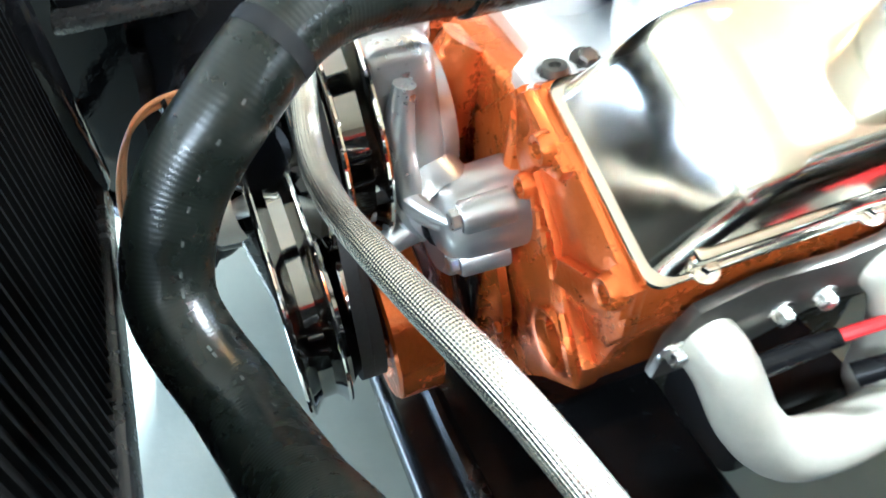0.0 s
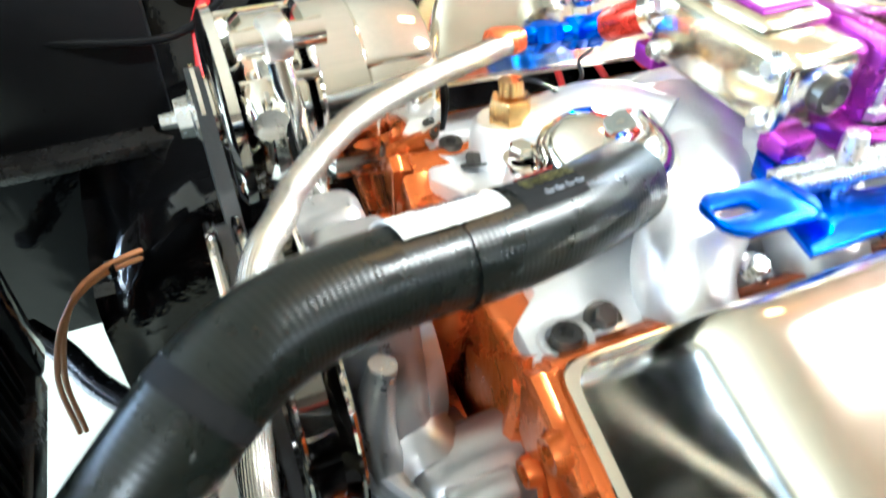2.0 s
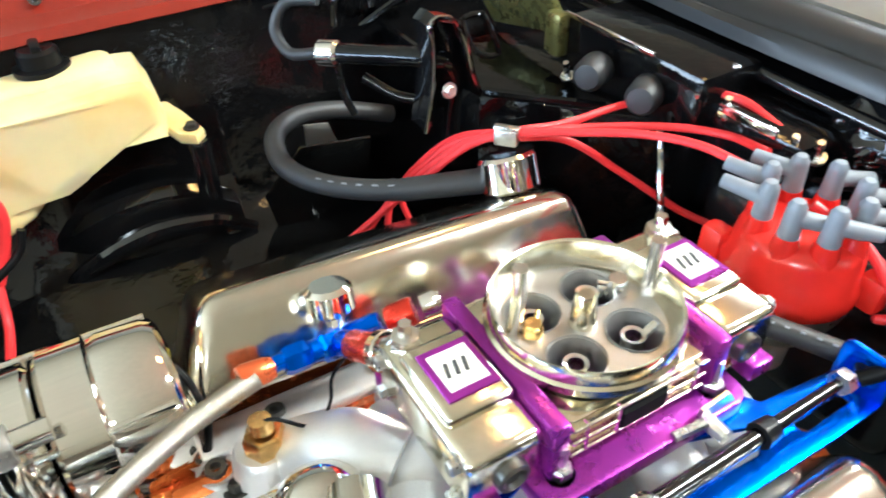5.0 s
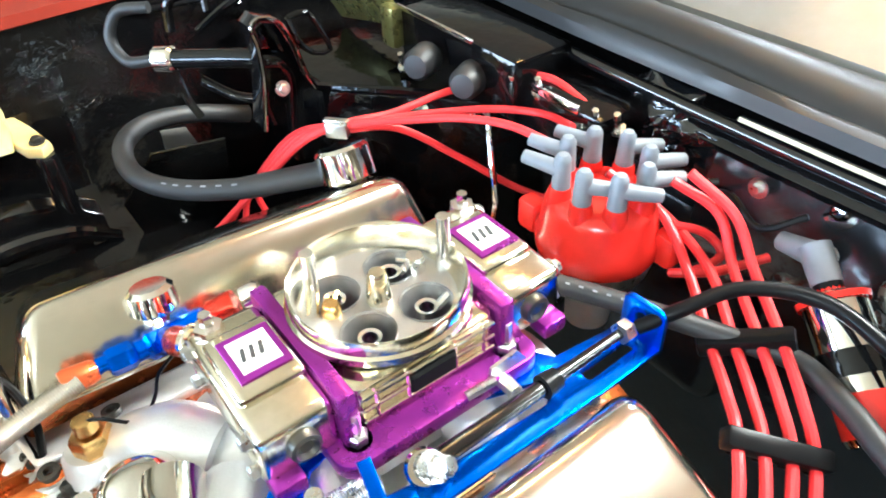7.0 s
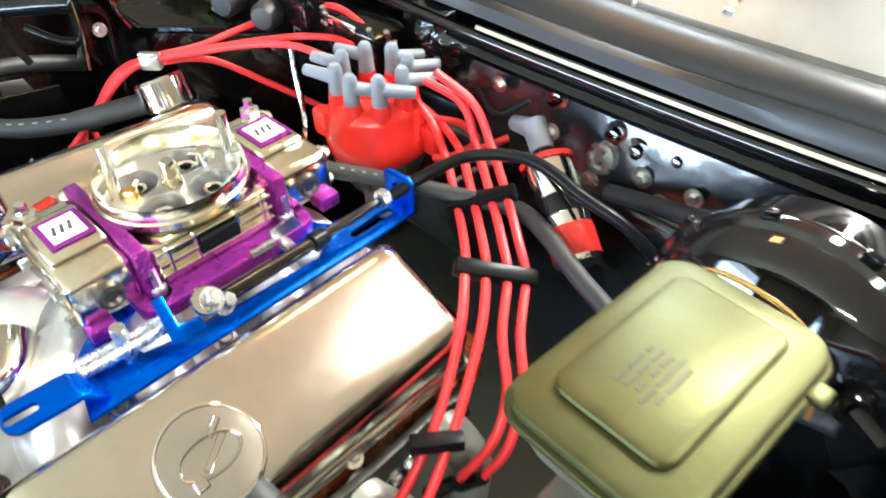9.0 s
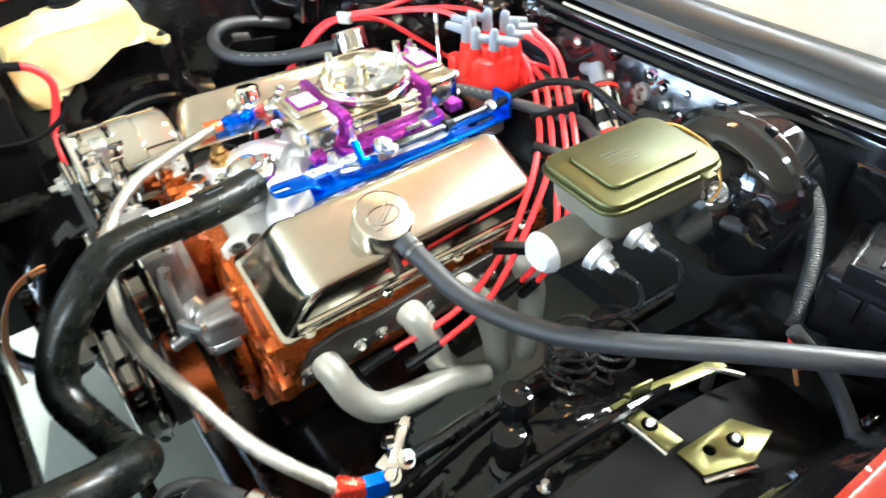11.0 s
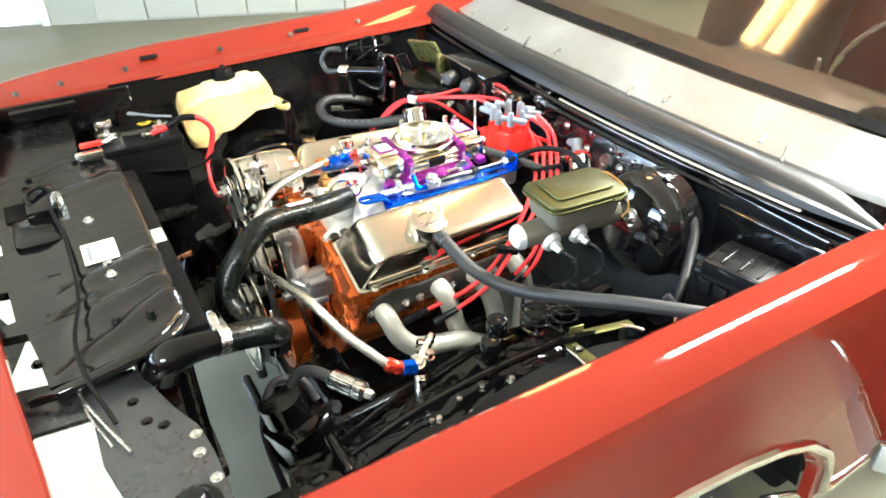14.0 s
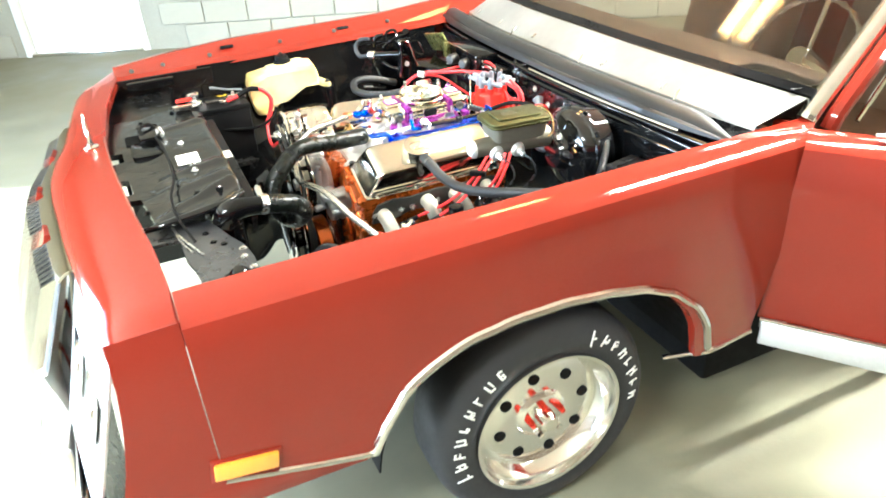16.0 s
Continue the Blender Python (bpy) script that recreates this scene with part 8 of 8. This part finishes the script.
for x, y, a in ((0.225, 0.797, 30), (0.228, 0.676, -25), (0.312, 0.845, 70), (0.362, 0.668, 10)):
    cl = part("cable_clamp", join(box(0.046, 0.018, 0.010, Matrix.Translation((x, y, 0.858)) @ Matrix.Rotation(radians(a), 4, "Z"), 0.003), box(0.014, 0.026, 0.020, Matrix.Translation((x, y, 0.852)) @ Matrix.Rotation(radians(a), 4, "Z"), 0.004)), POLISHED, battery, "bright cable clamp")
    part("bolt", hexbolt(along((x, y, 0.862), (0, 0, 1)), 0.006, 0.010, 0.010), STEEL, cl)
part("lug", tube([(0.245, 0.80, 0.865), (0.275, 0.79, 0.868), (0.32, 0.76, 0.865)], [0.011, 0.010, 0.005], 12, 4), BOOT, battery)
part("lead", tube([(0.32, 0.76, 0.865), (0.36, 0.73, 0.862), (0.40, 0.69, 0.866)], 0.004, 8, 6), BOOT, battery)
solo("battery_cable", tube([(0.335, 0.640, 0.850), (0.375, 0.632, 0.862), (0.416, 0.628, 0.880), (0.462, 0.625, 0.870), (0.487, 0.622, 0.834), (0.478, 0.622, 0.788), (0.455, 0.615, 0.742)], 0.0078, 12, 8), WIRERED, "thick red battery cable with black tape", "cable")
solo("cable_tape", tube([(0.375, 0.632, 0.862), (0.416, 0.628, 0.880), (0.450, 0.6255, 0.876)], 0.0088, 12, 6), PLASTIC, "black tape wound round the red cable", "tape")
solo("charge_wire", tube([(0.455, 0.615, 0.742), (0.448, 0.58, 0.70), (0.442, 0.50, 0.70), (0.440, 0.42, 0.735), (0.450, 0.36, 0.77)], 0.0055, 10, 8), WIRERED, "red charging wire dropping to the alternator", "wire")
solo("ground_cable", tube([(0.06, 0.62, 0.80), (0.14, 0.62, 0.785), (0.21, 0.622, 0.772), (0.27, 0.622, 0.760), (0.324, 0.616, 0.750), (0.422, 0.604, 0.744), (0.483, 0.613, 0.769), (0.50, 0.62, 0.80)], 0.005, 10, 8), PLASTIC, "thin black ground cable sagging below the battery", "cable")
for off in (0.0, 0.007):
    solo("sensor_wire", tube([(0.46 + off, 0.49 + off, 0.52), (0.412, 0.479 + off, 0.537 + off), (0.319 + off * 0.4, 0.443 + off * 0.5, 0.569 + off), (0.259 + off * 0.6, 0.401, 0.567 + off), (0.215 + off, 0.398, 0.477), (0.205 + off, 0.399, 0.373)], 0.0034, 8, 8), COPPERWIRE, "tan copper-coloured wire looping in the bay", "wire", "sensor wires")
solo("wire_tie", lathe([(0.006, -0.003), (0.0105, -0.003), (0.0105, 0.003), (0.006, 0.003)], along((0.300, 0.434, 0.572), (0.9, 0.35, -0.15)), 12, True), PLASTIC, "black tie round the tan wires", "tie")

# ---- far firewall: evaporator case, pipes, brackets ----
case = thing("evaporator_case", (1.13, 0.55, 0.62), "gloss black evaporator case with stubs and pipes at the firewall", "evaporator case")
part("body", plate([(1.035, 0.76), (1.035, 0.49), (1.165, 0.325), (1.24, 0.30), (1.24, 0.76)], 0.265, Matrix.Translation((0, 0, 0.62)), 0.008), BLACK, case)
part("rim", tube([(1.032, 0.75, 0.885), (1.032, 0.488, 0.885), (1.163, 0.322, 0.892), (1.24, 0.295, 0.90)], 0.006, 8, 4, smooth=False), BLACK, case)
part("upper_box", box(0.09, 0.22, 0.075, Matrix.Translation((1.195, 0.365, 0.925)), 0.008), BLACK, case)
part("upper_box", box(0.10, 0.14, 0.06, Matrix.Translation((1.215, 0.21, 0.905)), 0.010), BLACK, case)
part("box_lip", box(0.004, 0.15, 0.006, Matrix.Translation((1.149, 0.40, 0.963)), 0.001), POLISHED, case)
part("box_lip", box(0.004, 0.07, 0.010, Matrix.Translation((1.163, 0.205, 0.937)), 0.001), POLISHED, case)
for p in ((1.135, 0.395, 0.925), (1.150, 0.325, 0.922)):
    part("stub", lathe([(0, 0.040), (0.014, 0.038), (0.019, 0.030), (0.020, 0.0), (0, 0)], along(p, (-0.75, -0.45, 0.1)), 20), SOFTRUBBER, case)
for k, p in enumerate(((1.16, 0.265, 0.925), (1.17, 0.235, 0.93), (1.13, 0.44, 0.90), (1.18, 0.16, 0.92), (1.19, 0.14, 0.92))):
    part("stud", lathe([(0, 0.022), (0.0035, 0.022), (0.004, 0), (0.009, 0), (0.009, -0.004), (0, -0.004)], along(p, (-0.4, -0.2, 1)), 10), STEEL, case)
pipes = thing("cooling_pipes", (0.95, 0.50, 0.85), "black refrigerant pipes with a bright union and folded bracket", "pipes")
part("pipe", tube([(0.872, 0.588, 0.936), (0.915, 0.530, 0.944), (0.955, 0.478, 0.950), (0.985, 0.470, 0.935), (0.990, 0.480, 0.88), (0.99, 0.49, 0.80)], 0.0115, 16, 8), BLACK, pipes)
part("union", lathe([(0.0125, -0.014), (0.0155, -0.012), (0.0155, 0.010), (0.0125, 0.014)], along((0.880, 0.577, 0.9375), (0.6, -0.78, 0.1)), 20, True), POLISHED, pipes, "bright pipe union")
part("hose_loop", tube([(0.870, 0.590, 0.935), (0.845, 0.62, 0.93), (0.838, 0.64, 0.955), (0.855, 0.635, 0.985), (0.885, 0.61, 0.99)], 0.007, 12, 8), SOFTRUBBER, pipes)
part("pipe", tube([(0.905, 0.540, 0.915), (0.93, 0.510, 0.898), (0.955, 0.490, 0.890), (0.965, 0.487, 0.86)], 0.0065, 12, 8), BLACK, pipes)
part("strap", tube([(0.885, 0.575, 0.92), (0.889, 0.568, 0.885), (0.897, 0.560, 0.86)], 0.005, 6, 5), BLACK, pipes)
STRAP = ((0.932, 0.880), (0.941, 0.925), (0.944, 0.960), (0.943, 0.985), (0.940, 1.000), (0.950, 1.009), (0.972, 1.001), (0.986, 0.970), (0.994, 0.935), (1.004, 0.912))
part("bracket", thicken(loft([[(x, 0.442, z), (x, 0.462, z + 0.001), (x + 0.004, 0.484, z - 0.004)] for x, z in STRAP]), 0.004), BEADBLACK, pipes, "arched black strap bracket")
part("bracket_edge", tube([(x, 0.440, z) for x, z in STRAP], 0.0028, 8, 2), DARKCHROME, pipes)
part("bracket_web", plate([(0.945, 0.890), (0.955, 0.985), (0.968, 0.990), (0.980, 0.960), (0.990, 0.915), (0.975, 0.885)], 0.003, Matrix.Translation((0, 0.476, 0)) @ TOY, 0.001), BLACK, pipes)
part("window_frame", tube([(0.990, 0.455, 0.995), (1.012, 0.452, 0.997), (1.026, 0.452, 0.972), (1.036, 0.452, 0.946), (1.014, 0.454, 0.948), (0.998, 0.455, 0.966), (0.990, 0.455, 0.995)], 0.0036, 8, 2), BLACK, pipes)
part("bolt", hexbolt(along((0.962, 0.438, 0.925), (0, -1, 0.2)), 0.006, 0.006, 0.009), STEEL, pipes)
part("valve", join(tube([(0.90, 0.60, 0.96), (0.905, 0.595, 0.995), (0.93, 0.58, 1.005)], 0.006, 10, 5), tube([(0.93, 0.59, 0.955), (0.97, 0.56, 0.99), (1.01, 0.55, 1.0)], 0.005, 8, 5), tube([(0.95, 0.60, 0.97), (0.96, 0.62, 1.0), (0.99, 0.61, 1.005), (0.985, 0.585, 0.975)], 0.005, 8, 6), lathe([(0, 0.014), (0.013, 0.012), (0.016, 0.0), (0, -0.004)], along((1.03, 0.60, 0.99), (-0.3, -0.5, 0.8)), 16)), BLACK, pipes)
solo("cowl_side_panel", join(box(0.010, 0.17, 0.075, Matrix.Translation((1.150, 0.575, 0.945)) @ Matrix.Rotation(radians(-12), 4, "X") @ Matrix.Rotation(radians(-25), 4, "Y"), 0.003), box(0.02, 0.03, 0.055, Matrix.Translation((1.145, 0.485, 0.935)), 0.006)), OLIVE, "olive sheet metal panel at the cowl's far end", "panel")
# grey sheet in place of a bright reflection on the black panel
solo("tower_reflection", plate([(0.870, 0.792), (0.906, 0.785), (0.934, 0.702), (0.914, 0.680), (0.868, 0.702)], 0.003, Matrix.Translation((0, 0.692, 0)) @ TOY, 0.001), GREYMETAL, "grey sheet for a reflection on the black panel inside the hose's loop", "sheet")
dip = thing("dipstick", (1.12, 0.25, 0.80), "chrome transmission dipstick tube with a pull loop", "dipstick")
part("tube", tube([(1.110, 0.245, 0.76), (1.119, 0.246, 0.80), (1.140, 0.285, 0.872)], 0.0045, 10, 3, smooth=False), CHROME, dip)
part("loop", tube([(1.140, 0.285, 0.872), (1.143, 0.292, 0.888), (1.135, 0.300, 0.896), (1.122, 0.298, 0.885)], 0.003, 8, 6), STEEL, dip)

# lumpy sealer and loose wires on the firewall
rows = []
for i in range(22):
    f = 0.03 + 0.97 * i / 21
    row = []
    for k in range(56):
        a = 2 * math.pi * k / 56
        wide = 1.0 + 0.45 * noise.noise(Vector((3 * math.cos(a), 3 * math.sin(a), 0.5)))
        p = Vector((1.248, 0.125 + 0.066 * wide * f * math.cos(a), 0.912 + 0.048 * wide * f * math.sin(a)))
        rough = 0.010 * noise.noise(p * 45) + 0.007 * abs(noise.noise(p * 130)) + 0.003 * noise.noise(p * 300)
        row.append(p - Vector(((1 - f ** 4) * (0.018 + rough), 0, 0)))
    rows.append(row)
solo("sealer", loft(rows, close=True, cap=True), BEADBLACK, "crusty gloss black sealer smeared on the firewall", "sealer", kind="stuff", smooth=80)
rng = random.Random(3)
for k in range(5):
    y = -0.06 + 0.09 * k
    solo("harness_wire", tube([(1.215, y, 0.91 - 0.01 * k), (1.195, y + 0.03, 0.885 + 0.02 * rng.random()), (1.205, y + 0.07, 0.90), (1.225, y + 0.11, 0.87)], 0.0035, 8, 6), PLASTIC, "short black wire looping on the firewall", "wire", "harness wires")
solo("braid_strap", tube([(1.130, -0.010, 0.812), (1.160, -0.045, 0.845), (1.185, -0.075, 0.858), (1.215, -0.085, 0.862)], 0.004, 8, 6), BRAID, "flat woven ground strap behind the distributor", "ground strap")

# ---- near rear corner: relay box ----
relay = thing("fuse_box", (1.17, -0.60, 0.75), "black fuse and relay housing with ribs near the fender", "fuse box")
part("body", box(0.13, 0.17, 0.10, Matrix.Translation((1.165, -0.635, 0.815)) @ Matrix.Rotation(radians(12), 4, "Z"), 0.010, 3), PLASTIC, relay)
RB = Matrix.Translation((1.150, -0.640, 0.872)) @ Matrix.Rotation(radians(12), 4, "Z")
for size, at in (((0.10, 0.008, 0.030), (0, -0.062, 0)), ((0.10, 0.008, 0.030), (0, 0.062, 0)), ((0.008, 0.12, 0.030), (-0.046, 0, 0)), ((0.008, 0.12, 0.030), (0.046, 0, 0)), ((0.09, 0.006, 0.022), (0, 0.0, 0)), ((0.006, 0.12, 0.022), (0.005, 0, 0))):
    part("rim", box(*size, RB @ Matrix.Translation(at), 0.002), PLASTIC, relay)
for dx, dy in ((-0.02, -0.03), (0.026, -0.03), (-0.02, 0.03), (0.026, 0.03)):
    part("relay", box(0.030, 0.036, 0.026, RB @ Matrix.Translation((dx, dy, 0.0)), 0.003), BLACKFLAT, relay)
for k in range(4):
    part("rib", box(0.010, 0.03, 0.04, Matrix.Translation((1.09 + 0.004 * k, -0.60 - 0.035 * k, 0.83)), 0.003), PLASTIC, relay)
part("lid", box(0.094, 0.122, 0.010, RB @ Matrix.Translation((0, 0, 0.012)), 0.003), PLASTIC, relay, "flat black lid")
for dy in (-0.035, 0.0, 0.035):
    part("lid_rib", box(0.080, 0.005, 0.005, RB @ Matrix.Translation((0, dy, 0.019)), 0.0015), PLASTIC, relay)
part("back_plate", box(0.012, 0.22, 0.10, Matrix.Translation((1.215, -0.62, 0.885)) @ Matrix.Rotation(radians(6), 4, "Z"), 0.004), BLACK, relay)
part("clip", tube([(1.105, -0.585, 0.872), (1.100, -0.610, 0.880), (1.108, -0.65, 0.876)], 0.007, 10, 5), POLISHED, relay)
solo("fender_hose", tube([(1.00, -0.59, 0.84), (1.02, -0.64, 0.79), (1.01, -0.69, 0.74), (0.98, -0.72, 0.70)], 0.009, 12, 6), SOFTRUBBER, "black hose running down beside the fender", "hose")

# ---- low on the near side: fuel parts, steering, frame ----
reg = thing("fuel_regulator", (0.585, -0.395, 0.69), "bright polished fuel fitting block bolted to the frame rail", "fuel fitting")
part("block", box(0.030, 0.026, 0.030, Matrix.Translation((0.583, -0.398, 0.726)) @ Matrix.Rotation(radians(20), 4, "Z"), 0.004), POLISHED, reg)
part("elbow", tube([(0.585, -0.398, 0.730), (0.600, -0.388, 0.742), (0.622, -0.372, 0.748)], [0.011, 0.010, 0.008], 12, 5), POLISHED, reg)
for p, d in (((0.575, -0.41, 0.735), (-0.3, -0.5, 1)), ((0.598, -0.405, 0.738), (0.3, -0.3, 1)), ((0.595, -0.38, 0.745), (0.2, 0.4, 1)), ((0.618, -0.374, 0.746), (1, 0.6, 0.3)), ((0.570, -0.43, 0.710), (-0.4, -0.8, 0.2))):
    part("nut", hexbolt(along(p, d), 0.009, 0.012, 0.012), CHROME, reg)
part("stem", tube([(0.565, -0.42, 0.715), (0.555, -0.44, 0.695), (0.552, -0.45, 0.67)], 0.006, 10, 4), STEEL, reg)
filt = thing("fuel_filter", (0.455, -0.34, 0.66), "bright cylindrical fuel filter with rolled bands", "fuel filter")
fm = along((0.432, -0.300, 0.680), (0.50, -0.85, -0.02))
part("can", lathe([(0, 0.0), (0.010, 0.0), (0.016, 0.008), (0.019, 0.012), (0.019, 0.030), (0.017, 0.032), (0.017, 0.036), (0.019, 0.038), (0.019, 0.062), (0.017, 0.064), (0.017, 0.068), (0.019, 0.070), (0.019, 0.082), (0.012, 0.090), (0, 0.092)], fm, 28), POLISHED, filt)
part("nut", hexbolt(fm @ Matrix.Translation((0, 0, 0.090)), 0.010, 0.014), STEEL, filt)
part("hose", tube([(0.434, -0.302, 0.680), (0.415, -0.275, 0.682), (0.395, -0.250, 0.670), (0.37, -0.24, 0.64)], 0.011, 12, 6), SOFTRUBBER, filt)
steer = thing("steering_pump", (0.38, -0.24, 0.42), "black steering box and hoses low in the bay", "steering box")
part("housing", join(box(0.13, 0.12, 0.13, Matrix.Translation((0.375, -0.235, 0.48)) @ Matrix.Rotation(radians(25), 4, "Z"), 0.025, 3), lathe([(0, 0.06), (0.045, 0.055), (0.05, 0.0), (0, 0)], along((0.36, -0.22, 0.53), (-0.2, 0.2, 1)), 24)), BLACK, steer)
part("hose", tube([(0.31, -0.30, 0.40), (0.305, -0.22, 0.52), (0.35, -0.17, 0.59), (0.41, -0.185, 0.585), (0.425, -0.22, 0.55)], 0.009, 12, 8), SOFTRUBBER, steer)
part("hose", tube([(0.43, -0.33, 0.62), (0.44, -0.30, 0.60), (0.43, -0.26, 0.56), (0.41, -0.25, 0.53)], 0.009, 12, 8), SOFTRUBBER, steer)
part("shaft", tube([(0.44, -0.26, 0.50), (0.70, -0.33, 0.60), (1.05, -0.40, 0.72)], 0.013, 12, 2, smooth=False), BLACKFLAT, steer)
for x0, y0 in ((0.01, -0.375), (0.36, 0.455)):
    part("frame_rail", box(1.31 - x0, 0.075, 0.12, Matrix.Translation(((1.31 + x0) / 2, y0, 0.42)), 0.012), BLACKFLAT, car, "black chassis rail")
part("sway_bar", tube([(0.12, 0.68, 0.31), (0.167, 0.619, 0.30), (0.21, 0.537, 0.30), (0.265, 0.47, 0.30), (0.313, 0.46, 0.30), (0.37, 0.455, 0.36)], 0.018, 12, 6), BLACKFLAT, car, "black curved sway bar end")
part("crossmember", box(0.14, 0.80, 0.10, Matrix.Translation((0.66, 0.04, 0.34)), 0.02, 3), BLACKFLAT, car, "black front crossmember")
part("crossmember", box(0.16, 0.95, 0.06, Matrix.Translation((0.52, 0.04, 0.33)), 0.015, 3), BLACKFLAT, car)
part("tie_rod", tube([(0.50, -0.32, 0.40), (0.49, 0.0, 0.395), (0.50, 0.40, 0.40)], 0.011, 10, 3), BLACKFLAT, car)
part("brace_bar", tube([(0.33, 0.02, 0.46), (0.335, -0.16, 0.44), (0.34, -0.33, 0.43)], 0.013, 10, 2, smooth=False), BLACKFLAT, car)
part("upper_arm", join(tube([(0.62, -0.36, 0.52), (0.74, -0.48, 0.50), (0.79, -0.58, 0.48)], 0.018, 12, 4), tube([(0.92, -0.36, 0.52), (0.84, -0.48, 0.50), (0.79, -0.58, 0.48)], 0.018, 12, 4)), BLACKFLAT, car)
part("engine_mount", box(0.12, 0.10, 0.09, Matrix.Translation((0.74, -0.14, 0.50)), 0.012), BLACKFLAT, car)
part("spring_tower", lathe([(0, 0.05), (0.06, 0.05), (0.075, 0.03), (0.09, -0.08), (0, -0.08)], Matrix.Translation((0.79, -0.44, 0.60)), 28), BLACKFLAT, car)

# ---- concrete blocks of the far wall ----
BL, BH, GAP = 0.397, 0.200, 0.010
shape = bpy.data.meshes.new("block")
bm = box(BL - GAP, 0.030, BH - GAP, Matrix.Identity(4), 0.004, 1)
bm.to_mesh(shape)
bm.free()
shape.materials.append(BLOCKPAINT)
rest = []
for row in range(13):
    for col in range(-1, 27):
        u = U0 + BL * (col + (0.5 if row % 2 else 0.0)) + BL / 2
        z = BH * row + BH / 2 + 0.012
        a, b = max(u - BL / 2, U0), min(u + BL / 2, U1)
        if z + BH / 2 < DOOR_H and b > DOOR_U0 - 0.005 and a < DOOR_U1 + 0.005:
            continue
        if b - a < BL - 0.01:
            continue
        m = ROOMM @ Matrix.Translation((u, V1 - 0.004, z))
        if row < 8 and col < 19:
            piece("block", shape, wall_far, m)
        else:
            rest.append(m)
verts, faces = [], []
for m in rest:
    n = len(verts)
    verts += [tuple(m @ Vector((sx * (BL - GAP) / 2, sy * 0.015, sz * (BH - GAP) / 2))) for sx in (-1, 1) for sy in (-1, 1) for sz in (-1, 1)]
    faces += [tuple(n + i for i in f) for f in ((0, 1, 3, 2), (4, 6, 7, 5), (0, 4, 5, 1), (2, 3, 7, 6), (0, 2, 6, 4), (1, 5, 7, 3))]
me = bpy.data.meshes.new("blocks")
me.from_pydata(verts, [], faces)
me.materials.append(BLOCKPAINT)
upper = new("blocks", me)
upper.parent = wall_far
tagged(upper, kind="stuff")
